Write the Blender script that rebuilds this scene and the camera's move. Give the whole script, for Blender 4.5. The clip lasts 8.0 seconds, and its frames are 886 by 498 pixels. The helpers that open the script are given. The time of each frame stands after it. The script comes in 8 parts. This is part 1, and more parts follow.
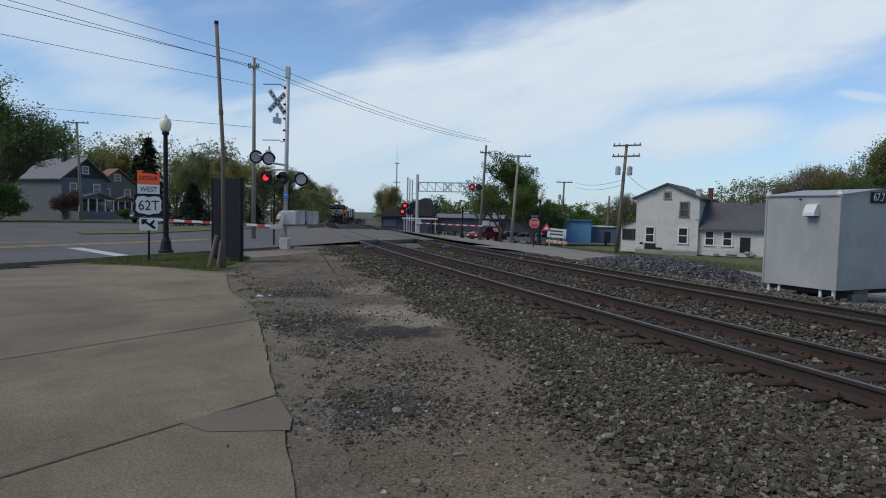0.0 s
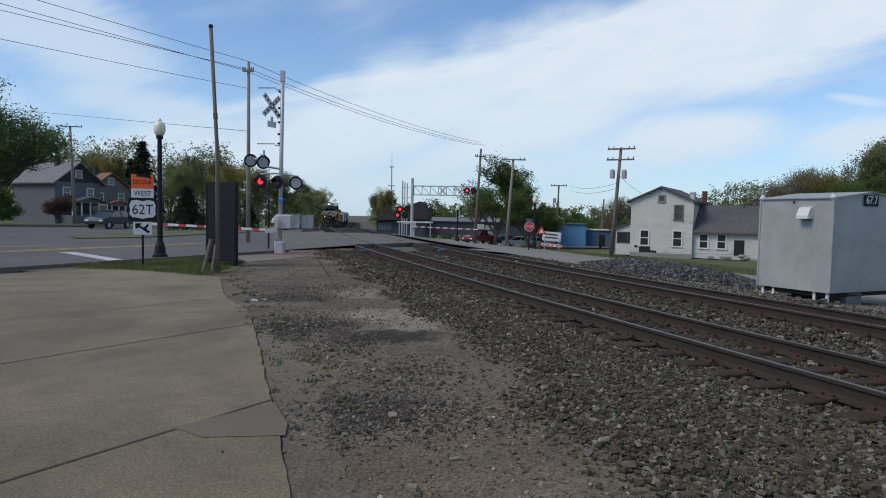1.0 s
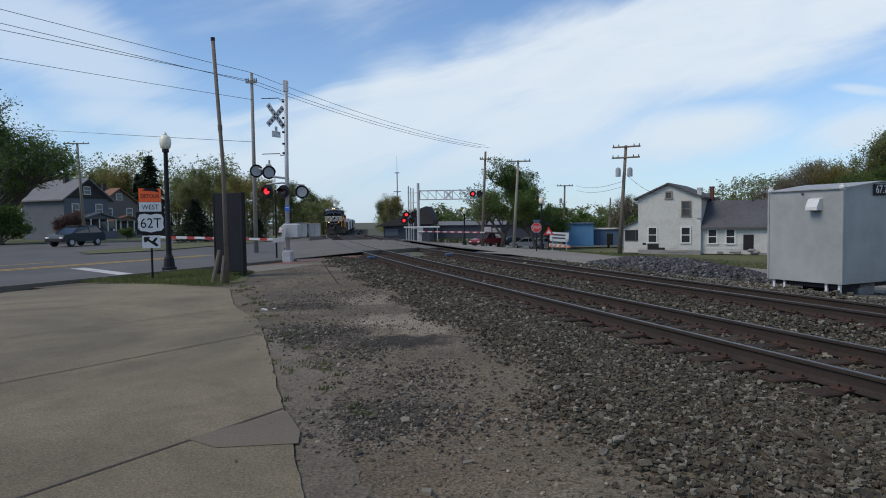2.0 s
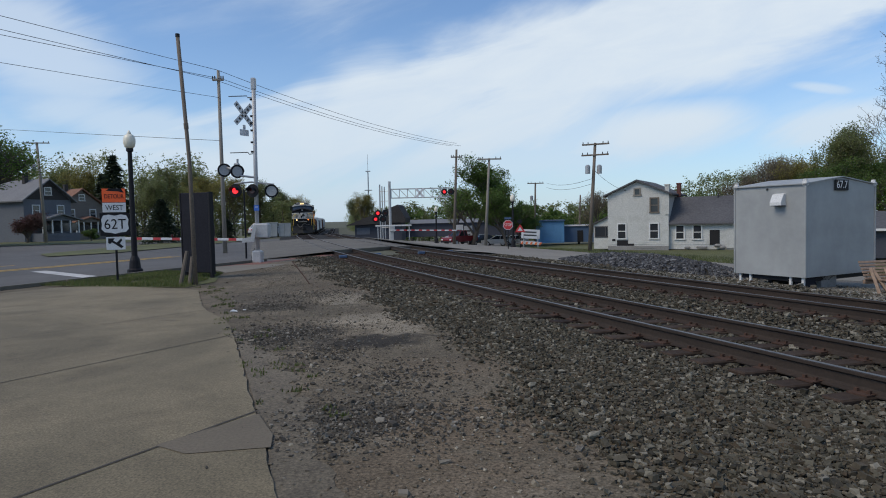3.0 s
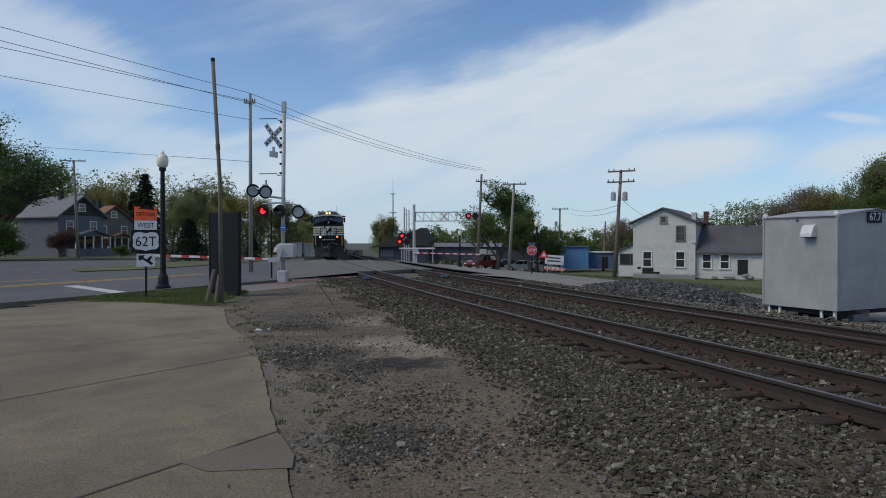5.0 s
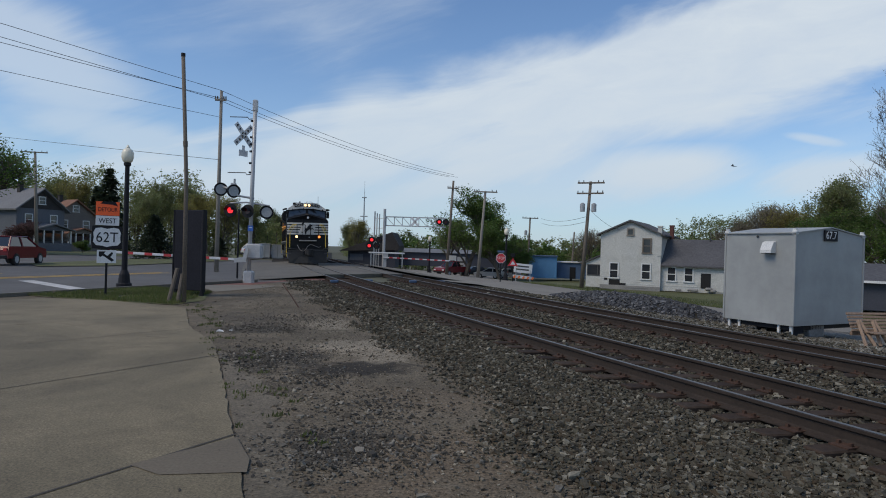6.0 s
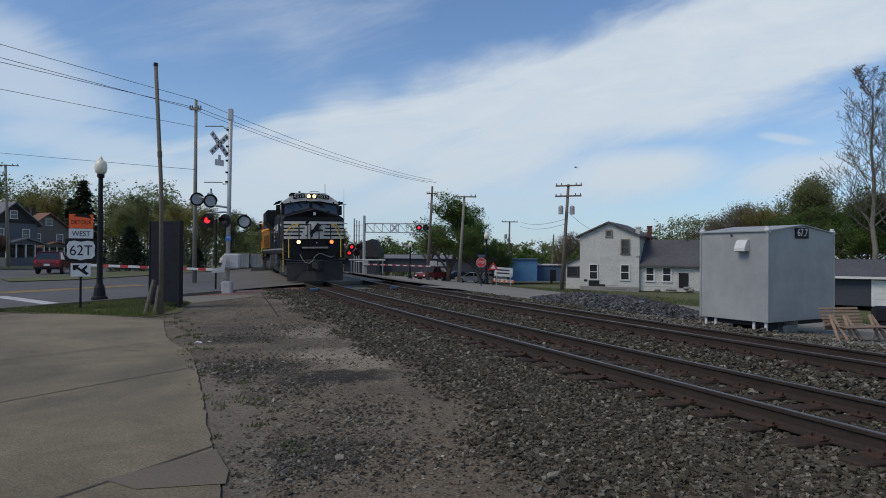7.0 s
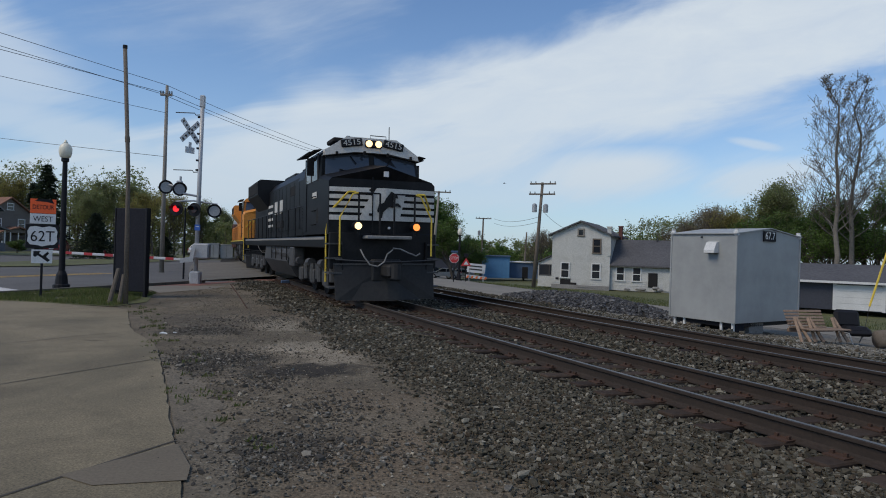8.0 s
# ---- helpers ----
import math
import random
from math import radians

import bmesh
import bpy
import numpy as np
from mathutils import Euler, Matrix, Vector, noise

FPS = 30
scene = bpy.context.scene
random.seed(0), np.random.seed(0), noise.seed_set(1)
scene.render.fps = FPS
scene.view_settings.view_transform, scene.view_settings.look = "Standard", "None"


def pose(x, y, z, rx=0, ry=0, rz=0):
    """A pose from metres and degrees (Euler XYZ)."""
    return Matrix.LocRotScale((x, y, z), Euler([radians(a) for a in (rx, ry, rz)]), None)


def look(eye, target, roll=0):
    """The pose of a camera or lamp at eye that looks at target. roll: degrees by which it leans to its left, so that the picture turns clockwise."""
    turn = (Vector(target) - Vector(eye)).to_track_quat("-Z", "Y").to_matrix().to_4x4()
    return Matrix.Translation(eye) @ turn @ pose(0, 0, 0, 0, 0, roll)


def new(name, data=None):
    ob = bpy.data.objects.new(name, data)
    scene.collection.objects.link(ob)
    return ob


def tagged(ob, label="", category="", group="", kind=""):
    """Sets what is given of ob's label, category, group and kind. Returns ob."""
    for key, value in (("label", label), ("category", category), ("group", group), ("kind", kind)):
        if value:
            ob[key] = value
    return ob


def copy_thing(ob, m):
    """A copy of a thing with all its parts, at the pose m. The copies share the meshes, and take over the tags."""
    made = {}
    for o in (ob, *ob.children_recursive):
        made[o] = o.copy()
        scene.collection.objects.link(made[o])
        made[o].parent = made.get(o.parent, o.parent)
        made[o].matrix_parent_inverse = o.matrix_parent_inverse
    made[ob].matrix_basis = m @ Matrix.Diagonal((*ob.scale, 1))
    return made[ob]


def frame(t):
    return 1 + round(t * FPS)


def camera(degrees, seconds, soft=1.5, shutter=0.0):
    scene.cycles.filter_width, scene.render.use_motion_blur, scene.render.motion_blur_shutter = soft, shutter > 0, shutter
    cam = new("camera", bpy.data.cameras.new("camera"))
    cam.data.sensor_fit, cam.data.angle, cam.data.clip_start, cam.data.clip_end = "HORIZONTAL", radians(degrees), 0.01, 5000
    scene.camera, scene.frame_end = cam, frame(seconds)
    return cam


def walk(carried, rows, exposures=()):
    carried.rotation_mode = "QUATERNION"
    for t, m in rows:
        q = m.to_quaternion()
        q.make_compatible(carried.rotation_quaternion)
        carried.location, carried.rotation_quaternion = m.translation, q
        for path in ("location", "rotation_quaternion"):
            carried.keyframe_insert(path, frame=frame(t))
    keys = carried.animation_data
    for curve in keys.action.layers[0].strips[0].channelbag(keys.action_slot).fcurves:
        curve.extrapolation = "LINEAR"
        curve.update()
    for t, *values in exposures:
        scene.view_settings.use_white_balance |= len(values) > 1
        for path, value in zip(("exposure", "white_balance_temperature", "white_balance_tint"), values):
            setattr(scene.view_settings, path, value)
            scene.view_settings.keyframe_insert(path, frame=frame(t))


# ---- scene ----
cam = camera(70.94, 8.0, 1.0)
PATH = [
    (0.0, look((-0.010, -0.040, 1.705), (-0.010, 9.943, 1.128), 1.24)),
    (0.5, look((-0.010, -0.030, 1.702), (0.084, 9.953, 1.143), 1.59)),
    (1.0, look((-0.016, -0.031, 1.706), (0.063, 9.955, 1.187), 1.14)),
    (1.2, look((-0.017, -0.032, 1.713), (-0.032, 9.960, 1.304), 0.52)),
    (2.3, look((-0.010, -0.013, 1.679), (0.092, 9.975, 1.203), -1.64)),
    (2.5, look((-0.014, -0.006, 1.671), (0.334, 9.976, 1.182), -1.98)),
    (3.0, look((-0.024, 0.029, 1.690), (0.381, 10.009, 1.202), -1.28)),
    (3.5, look((-0.015, -0.006, 1.680), (0.208, 9.991, 1.581), -0.69)),
    (4.0, look((-0.018, 0.009, 1.695), (0.341, 10.000, 1.475), -0.72)),
    (4.5, look((-0.038, -0.017, 1.692), (0.023, 9.982, 1.639), -0.57)),
    (4.7, look((-0.042, -0.012, 1.704), (-0.064, 9.988, 1.583), -0.40)),
    (6.0, look((0.003, 0.003, 1.702), (0.518, 9.990, 1.695), 1.68)),
    (6.5, look((0.043, -0.001, 1.699), (0.785, 9.971, 1.600), 0.47)),
    (7.0, look((0.043, -0.033, 1.703), (0.864, 9.932, 1.787), 0.38)),
    (7.5, look((0.055, 0.062, 1.710), (1.137, 10.002, 1.540), 0.77)),
    (8.0, look((0.040, 0.061, 1.694), (1.293, 9.982, 1.711), 1.72)),
]
walk(cam, PATH, exposures=[(0.0, 0.0), (1.0, 0.10), (3.0, 0.05), (3.5, -0.08), (4.5, -0.12), (6.0, -0.12), (7.5, -0.16), (8.0, -0.12)])

# ---- light ----
SUN_ELEVATION, SUN_AZIMUTH = 48.0, -115.0   # degrees; azimuth to the right of straight ahead


def make_world():
    world = bpy.data.worlds.new("sky")
    world.use_nodes = True
    scene.world = world
    nt = world.node_tree
    nt.nodes.clear()
    N = nt.nodes.new
    L = nt.links.new
    out = N("ShaderNodeOutputWorld")
    sky = N("ShaderNodeTexSky")
    sky.sky_type = "NISHITA"
    sky.sun_disc = False
    sky.sun_elevation = radians(SUN_ELEVATION)
    sky.sun_rotation = radians(SUN_AZIMUTH)
    sky.air_density, sky.dust_density, sky.ozone_density = 1.0, 0.2, 3.5
    bg_sky = N("ShaderNodeBackground")
    bg_sky.inputs["Strength"].default_value = 0.125
    tint = N("ShaderNodeMix")
    tint.data_type, tint.blend_type = "RGBA", "MULTIPLY"
    tint.inputs[0].default_value = 1.0
    tint.inputs[7].default_value = (0.83, 0.99, 1.13, 1)
    L(sky.outputs[0], tint.inputs[6])
    L(tint.outputs[2], bg_sky.inputs["Color"])
    bg_cloud = N("ShaderNodeBackground")
    bg_cloud.inputs["Color"].default_value = (0.80, 0.88, 0.95, 1)
    bg_cloud.inputs["Strength"].default_value = 0.92
    mix = N("ShaderNodeMixShader")
    L(bg_sky.outputs[0], mix.inputs[1])
    L(bg_cloud.outputs[0], mix.inputs[2])

    # flat cloud layer: the direction divided by its height
    geo = N("ShaderNodeTexCoord")
    sep = N("ShaderNodeSeparateXYZ")
    L(geo.outputs["Generated"], sep.inputs[0])

    def math_node(op, a, b=None, c=None, clamp=False):
        n = N("ShaderNodeMath")
        n.operation = op
        n.use_clamp = clamp
        for i, v in enumerate((a, b, c)):
            if v is None:
                continue
            if isinstance(v, (int, float)):
                n.inputs[i].default_value = v
            else:
                L(v, n.inputs[i])
        return n.outputs[0]

    X, Y, Z = sep.outputs
    ahead = math_node("MAXIMUM", math_node("ABSOLUTE", Y), 0.3)
    u = math_node("DIVIDE", X, ahead)
    v = math_node("DIVIDE", math_node("MAXIMUM", Z, 0.0), ahead)
    com = N("ShaderNodeCombineXYZ")
    L(u, com.inputs[0])
    L(v, com.inputs[1])

    def streaks(turn, sx, sy, detail, rough, distort, offset=0.0):
        m = N("ShaderNodeMapping")
        m.vector_type = "TEXTURE"
        m.inputs["Rotation"].default_value = (0, 0, radians(turn))
        m.inputs["Scale"].default_value = (1 / sx, 1 / sy, 1)
        m.inputs["Location"].default_value = (offset, offset * 0.7, 0)
        L(com.outputs[0], m.inputs[0])
        n = N("ShaderNodeTexNoise")
        n.inputs["Scale"].default_value = 1.0
        n.inputs["Detail"].default_value = detail
        n.inputs["Roughness"].default_value = rough
        n.inputs["Distortion"].default_value = distort
        L(m.outputs[0], n.inputs["Vector"])
        return n.outputs["Fac"]

    def step(value, low, high, top=1.0):
        r = N("ShaderNodeMapRange")
        r.interpolation_type = "SMOOTHSTEP"
        r.inputs["From Min"].default_value, r.inputs["From Max"].default_value = low, high
        r.inputs["To Max"].default_value = top
        L(value, r.inputs["Value"])
        return r.outputs[0]

    broad = streaks(14, 1.5, 4.0, 3.0, 0.5, 0.5, 1.3)
    wisps = streaks(18, 2.0, 9.0, 7.0, 0.58, 0.6, 3.1)
    fine = streaks(12, 6.0, 20.0, 8.0, 0.62, 0.5, 7.7)
    ragged = math_node("MULTIPLY", math_node("SUBTRACT", math_node("ADD", broad, math_node("MULTIPLY", wisps, 0.9)), 0.95), 0.30)

    def puff(cu, cv, ru, rv, turn, density):
        """A soft oval of thin cloud with a frayed edge."""
        m = N("ShaderNodeMapping")
        m.vector_type = "TEXTURE"
        m.inputs["Location"].default_value = (cu, cv, 0)
        m.inputs["Rotation"].default_value = (0, 0, radians(turn))
        m.inputs["Scale"].default_value = (ru, rv, 1)
        L(com.outputs[0], m.inputs[0])
        n = N("ShaderNodeVectorMath")
        n.operation = "LENGTH"
        L(m.outputs[0], n.inputs[0])
        frayed = math_node("SUBTRACT", math_node("SUBTRACT", 1.0, n.outputs["Value"]), math_node("MULTIPLY", math_node("SUBTRACT", 0.5, wisps), 1.7))
        return step(frayed, -0.12, 0.62, density)

    # the long bank of cirrus that climbs to the right
    upper = step(math_node("ADD", math_node("SUBTRACT", math_node("MULTIPLY_ADD", u, 0.36, 0.305), v), ragged), -0.035, 0.075)
    lower = step(math_node("ADD", math_node("SUBTRACT", v, math_node("MULTIPLY_ADD", u, 0.25, 0.060)), ragged), -0.02, 0.075)
    bank = math_node("MULTIPLY", math_node("MULTIPLY", upper, lower), math_node("MULTIPLY_ADD", fine, 0.45, 0.70))
    # smaller puffs under the bank and streaks to the left
    puffs = math_node("MAXIMUM", puff(0.43, 0.140, 0.19, 0.055, 9, 1.0), puff(0.70, 0.140, 0.18, 0.045, 8, 0.85))
    puffs = math_node("MAXIMUM", puffs, math_node("MAXIMUM", puff(-0.42, 0.150, 0.22, 0.05, -14, 0.55), puff(-0.62, 0.300, 0.26, 0.09, -24, 0.6)))
    puffs = math_node("MAXIMUM", puffs, math_node("MAXIMUM", puff(0.66, 0.20, 0.07, 0.012, -6, 0.6), puff(-0.95, 0.22, 0.3, 0.10, -15, 0.6)))
    puffs = math_node("MAXIMUM", puffs, puff(0.10, 0.115, 0.50, 0.07, 3, 0.55))
    # thin veils everywhere
    veil = step(math_node("ADD", math_node("ADD", math_node("MULTIPLY", broad, 0.6), math_node("MULTIPLY", wisps, 0.5)), math_node("MULTIPLY", fine, 0.22)), 0.60, 0.98, 0.55)
    cover = math_node("MAXIMUM", math_node("MAXIMUM", bank, puffs), veil)
    # pale haze that thickens towards the horizon
    L(math_node("MULTIPLY_ADD", cover, 0.93, 0.02, True), mix.inputs[0])
    bg_haze = N("ShaderNodeBackground")
    bg_haze.inputs["Color"].default_value = (0.60, 0.755, 0.92, 1)
    bg_haze.inputs["Strength"].default_value = 0.80
    haze = math_node("POWER", math_node("SUBTRACT", 1.0, math_node("MAXIMUM", Z, 0.0)), 6.5)
    mix2 = N("ShaderNodeMixShader")
    L(math_node("MULTIPLY", haze, 0.8), mix2.inputs[0])
    L(mix.outputs[0], mix2.inputs[1])
    L(bg_haze.outputs[0], mix2.inputs[2])
    L(mix2.outputs[0], out.inputs["Surface"])


make_world()

sun_data = bpy.data.lights.new("sun", "SUN")
sun_data.energy, sun_data.angle, sun_data.color = 2.0, radians(28), (1.0, 0.86, 0.66)
sun = new("sun", sun_data)
_el, _az = radians(SUN_ELEVATION), radians(SUN_AZIMUTH)
sun.matrix_basis = look((60 * math.sin(_az) * math.cos(_el), 60 * math.cos(_az) * math.cos(_el), 60 * math.sin(_el)), (0, 0, 0))

# ---- materials ----


def material(name, rough=0.8, metal=0.0):
    m = bpy.data.materials.new(name)
    m.use_nodes = True
    b = m.node_tree.nodes["Principled BSDF"]
    b.inputs["Roughness"].default_value = rough
    b.inputs["Metallic"].default_value = metal
    return m, m.node_tree, b


def noise_node(nt, scale, detail=4.0, rough=0.6, vec=None, distort=0.0):
    n = nt.nodes.new("ShaderNodeTexNoise")
    n.inputs["Scale"].default_value = scale
    n.inputs["Detail"].default_value = detail
    n.inputs["Roughness"].default_value = rough
    n.inputs["Distortion"].default_value = distort
    if vec is not None:
        nt.links.new(vec, n.inputs["Vector"])
    return n.outputs["Fac"]


def ramp_node(nt, fac, stops):
    r = nt.nodes.new("ShaderNodeValToRGB")
    e = r.color_ramp.elements
    while len(e) < len(stops):
        e.new(0.5)
    for el, (p, c) in zip(e, stops):
        el.position, el.color = p, (*c, 1)
    nt.links.new(fac, r.inputs[0])
    return r.outputs[0]


def mix_col(nt, fac, a, b, mode="MIX"):
    m = nt.nodes.new("ShaderNodeMix")
    m.data_type, m.blend_type = "RGBA", mode
    for sock, v in ((m.inputs[0], fac), (m.inputs[6], a), (m.inputs[7], b)):
        if isinstance(v, (int, float)):
            sock.default_value = v
        elif isinstance(v, tuple):
            sock.default_value = (*v, 1)
        else:
            nt.links.new(v, sock)
    return m.outputs[2]


def bump_to(nt, bsdf, height, strength, distance):
    b = nt.nodes.new("ShaderNodeBump")
    b.inputs["Strength"].default_value = strength
    b.inputs["Distance"].default_value = distance
    nt.links.new(height, b.inputs["Height"])
    nt.links.new(b.outputs[0], bsdf.inputs["Normal"])


def coords(nt, kind="Object"):
    return nt.nodes.new("ShaderNodeTexCoord").outputs[kind]


def surface(name, dark, light, rough=0.8, metal=0.0, big=0.6, small=14.0, bump=0.15, depth=0.01, dirt=None, dirt_amount=0.5):
    """Two scales of colour between dark and light, fine relief, and an optional dirt colour in patches."""
    m, nt, b = material(name, rough, metal)
    v = coords(nt)
    n1 = noise_node(nt, big, 4, 0.6, v)
    n2 = noise_node(nt, small, 6, 0.65, v)
    c = ramp_node(nt, n1, [(0.3, dark), (0.7, light)])
    c2 = ramp_node(nt, n2, [(0.35, tuple(x * 0.72 for x in dark)), (0.65, tuple(min(1, x * 1.12) for x in light))])
    c = mix_col(nt, 0.45, c, c2)
    if dirt:
        n3 = noise_node(nt, big * 1.7 + 0.3, 6, 0.7, v, 0.5)
        f = nt.nodes.new("ShaderNodeMapRange")
        f.inputs["From Min"].default_value, f.inputs["From Max"].default_value = 0.5, 0.72
        f.inputs["To Max"].default_value = dirt_amount
        nt.links.new(n3, f.inputs["Value"])
        c = mix_col(nt, f.outputs[0], c, dirt)
    nt.links.new(c, b.inputs["Base Color"])
    if bump:
        bump_to(nt, b, n2, bump, depth)
    return m


def per_object(name, cols, rough=0.85, small=20.0, bump=0.3, depth=0.01, island=False):
    """Colour picked object by object (or island by island) from a ramp, with fine grain."""
    m, nt, b = material(name, rough)
    if island:
        rnd = nt.nodes.new("ShaderNodeNewGeometry").outputs["Random Per Island"]
    else:
        rnd = nt.nodes.new("ShaderNodeObjectInfo").outputs["Random"]
    k = len(cols)
    c = ramp_node(nt, rnd, [(i / max(1, k - 1), col) for i, col in enumerate(cols)])
    n2 = noise_node(nt, small, 5, 0.6, coords(nt))
    g = ramp_node(nt, n2, [(0.3, (0.65, 0.65, 0.65)), (0.7, (1.1, 1.1, 1.1))])
    c = mix_col(nt, 1.0, c, g, "MULTIPLY")
    nt.links.new(c, b.inputs["Base Color"])
    if bump:
        bump_to(nt, b, n2, bump, depth)
    return m


def paint(name, col, rough=0.45, metal=0.0, wear=0.12):
    return surface(name, tuple(x * (1 - wear) for x in col), tuple(min(1, x * (1 + wear)) for x in col), rough, metal, 1.3, 30, 0.05, 0.003)


def glow(name, col, strength):
    m, nt, b = material(name, 0.3)
    b.inputs["Base Color"].default_value = (*col, 1)
    b.inputs["Emission Color"].default_value = (*col, 1)
    b.inputs["Emission Strength"].default_value = strength
    return m


def leaf_material(name, cols):
    m, nt, b = material(name, 0.6)
    rnd = nt.nodes.new("ShaderNodeNewGeometry").outputs["Random Per Island"]
    c = ramp_node(nt, rnd, [(i / (len(cols) - 1), col) for i, col in enumerate(cols)])
    n = noise_node(nt, 0.35, 3, 0.5, coords(nt))
    g = ramp_node(nt, n, [(0.35, (0.7, 0.7, 0.7)), (0.65, (1.2, 1.2, 1.1))])
    c = mix_col(nt, 1.0, c, g, "MULTIPLY")
    nt.links.new(c, b.inputs["Base Color"])
    t = nt.nodes.new("ShaderNodeBsdfTranslucent")
    nt.links.new(c, t.inputs[0])
    mx = nt.nodes.new("ShaderNodeMixShader")
    mx.inputs[0].default_value = 0.5
    nt.links.new(b.outputs[0], mx.inputs[1])
    nt.links.new(t.outputs[0], mx.inputs[2])
    nt.links.new(mx.outputs[0], nt.nodes["Material Output"].inputs[0])
    return m


def glass(name, col, rough=0.06):
    m, nt, b = material(name, rough)
    b.inputs["Base Color"].default_value = (*col, 1)
    b.inputs["Specular IOR Level"].default_value = 0.7
    return m


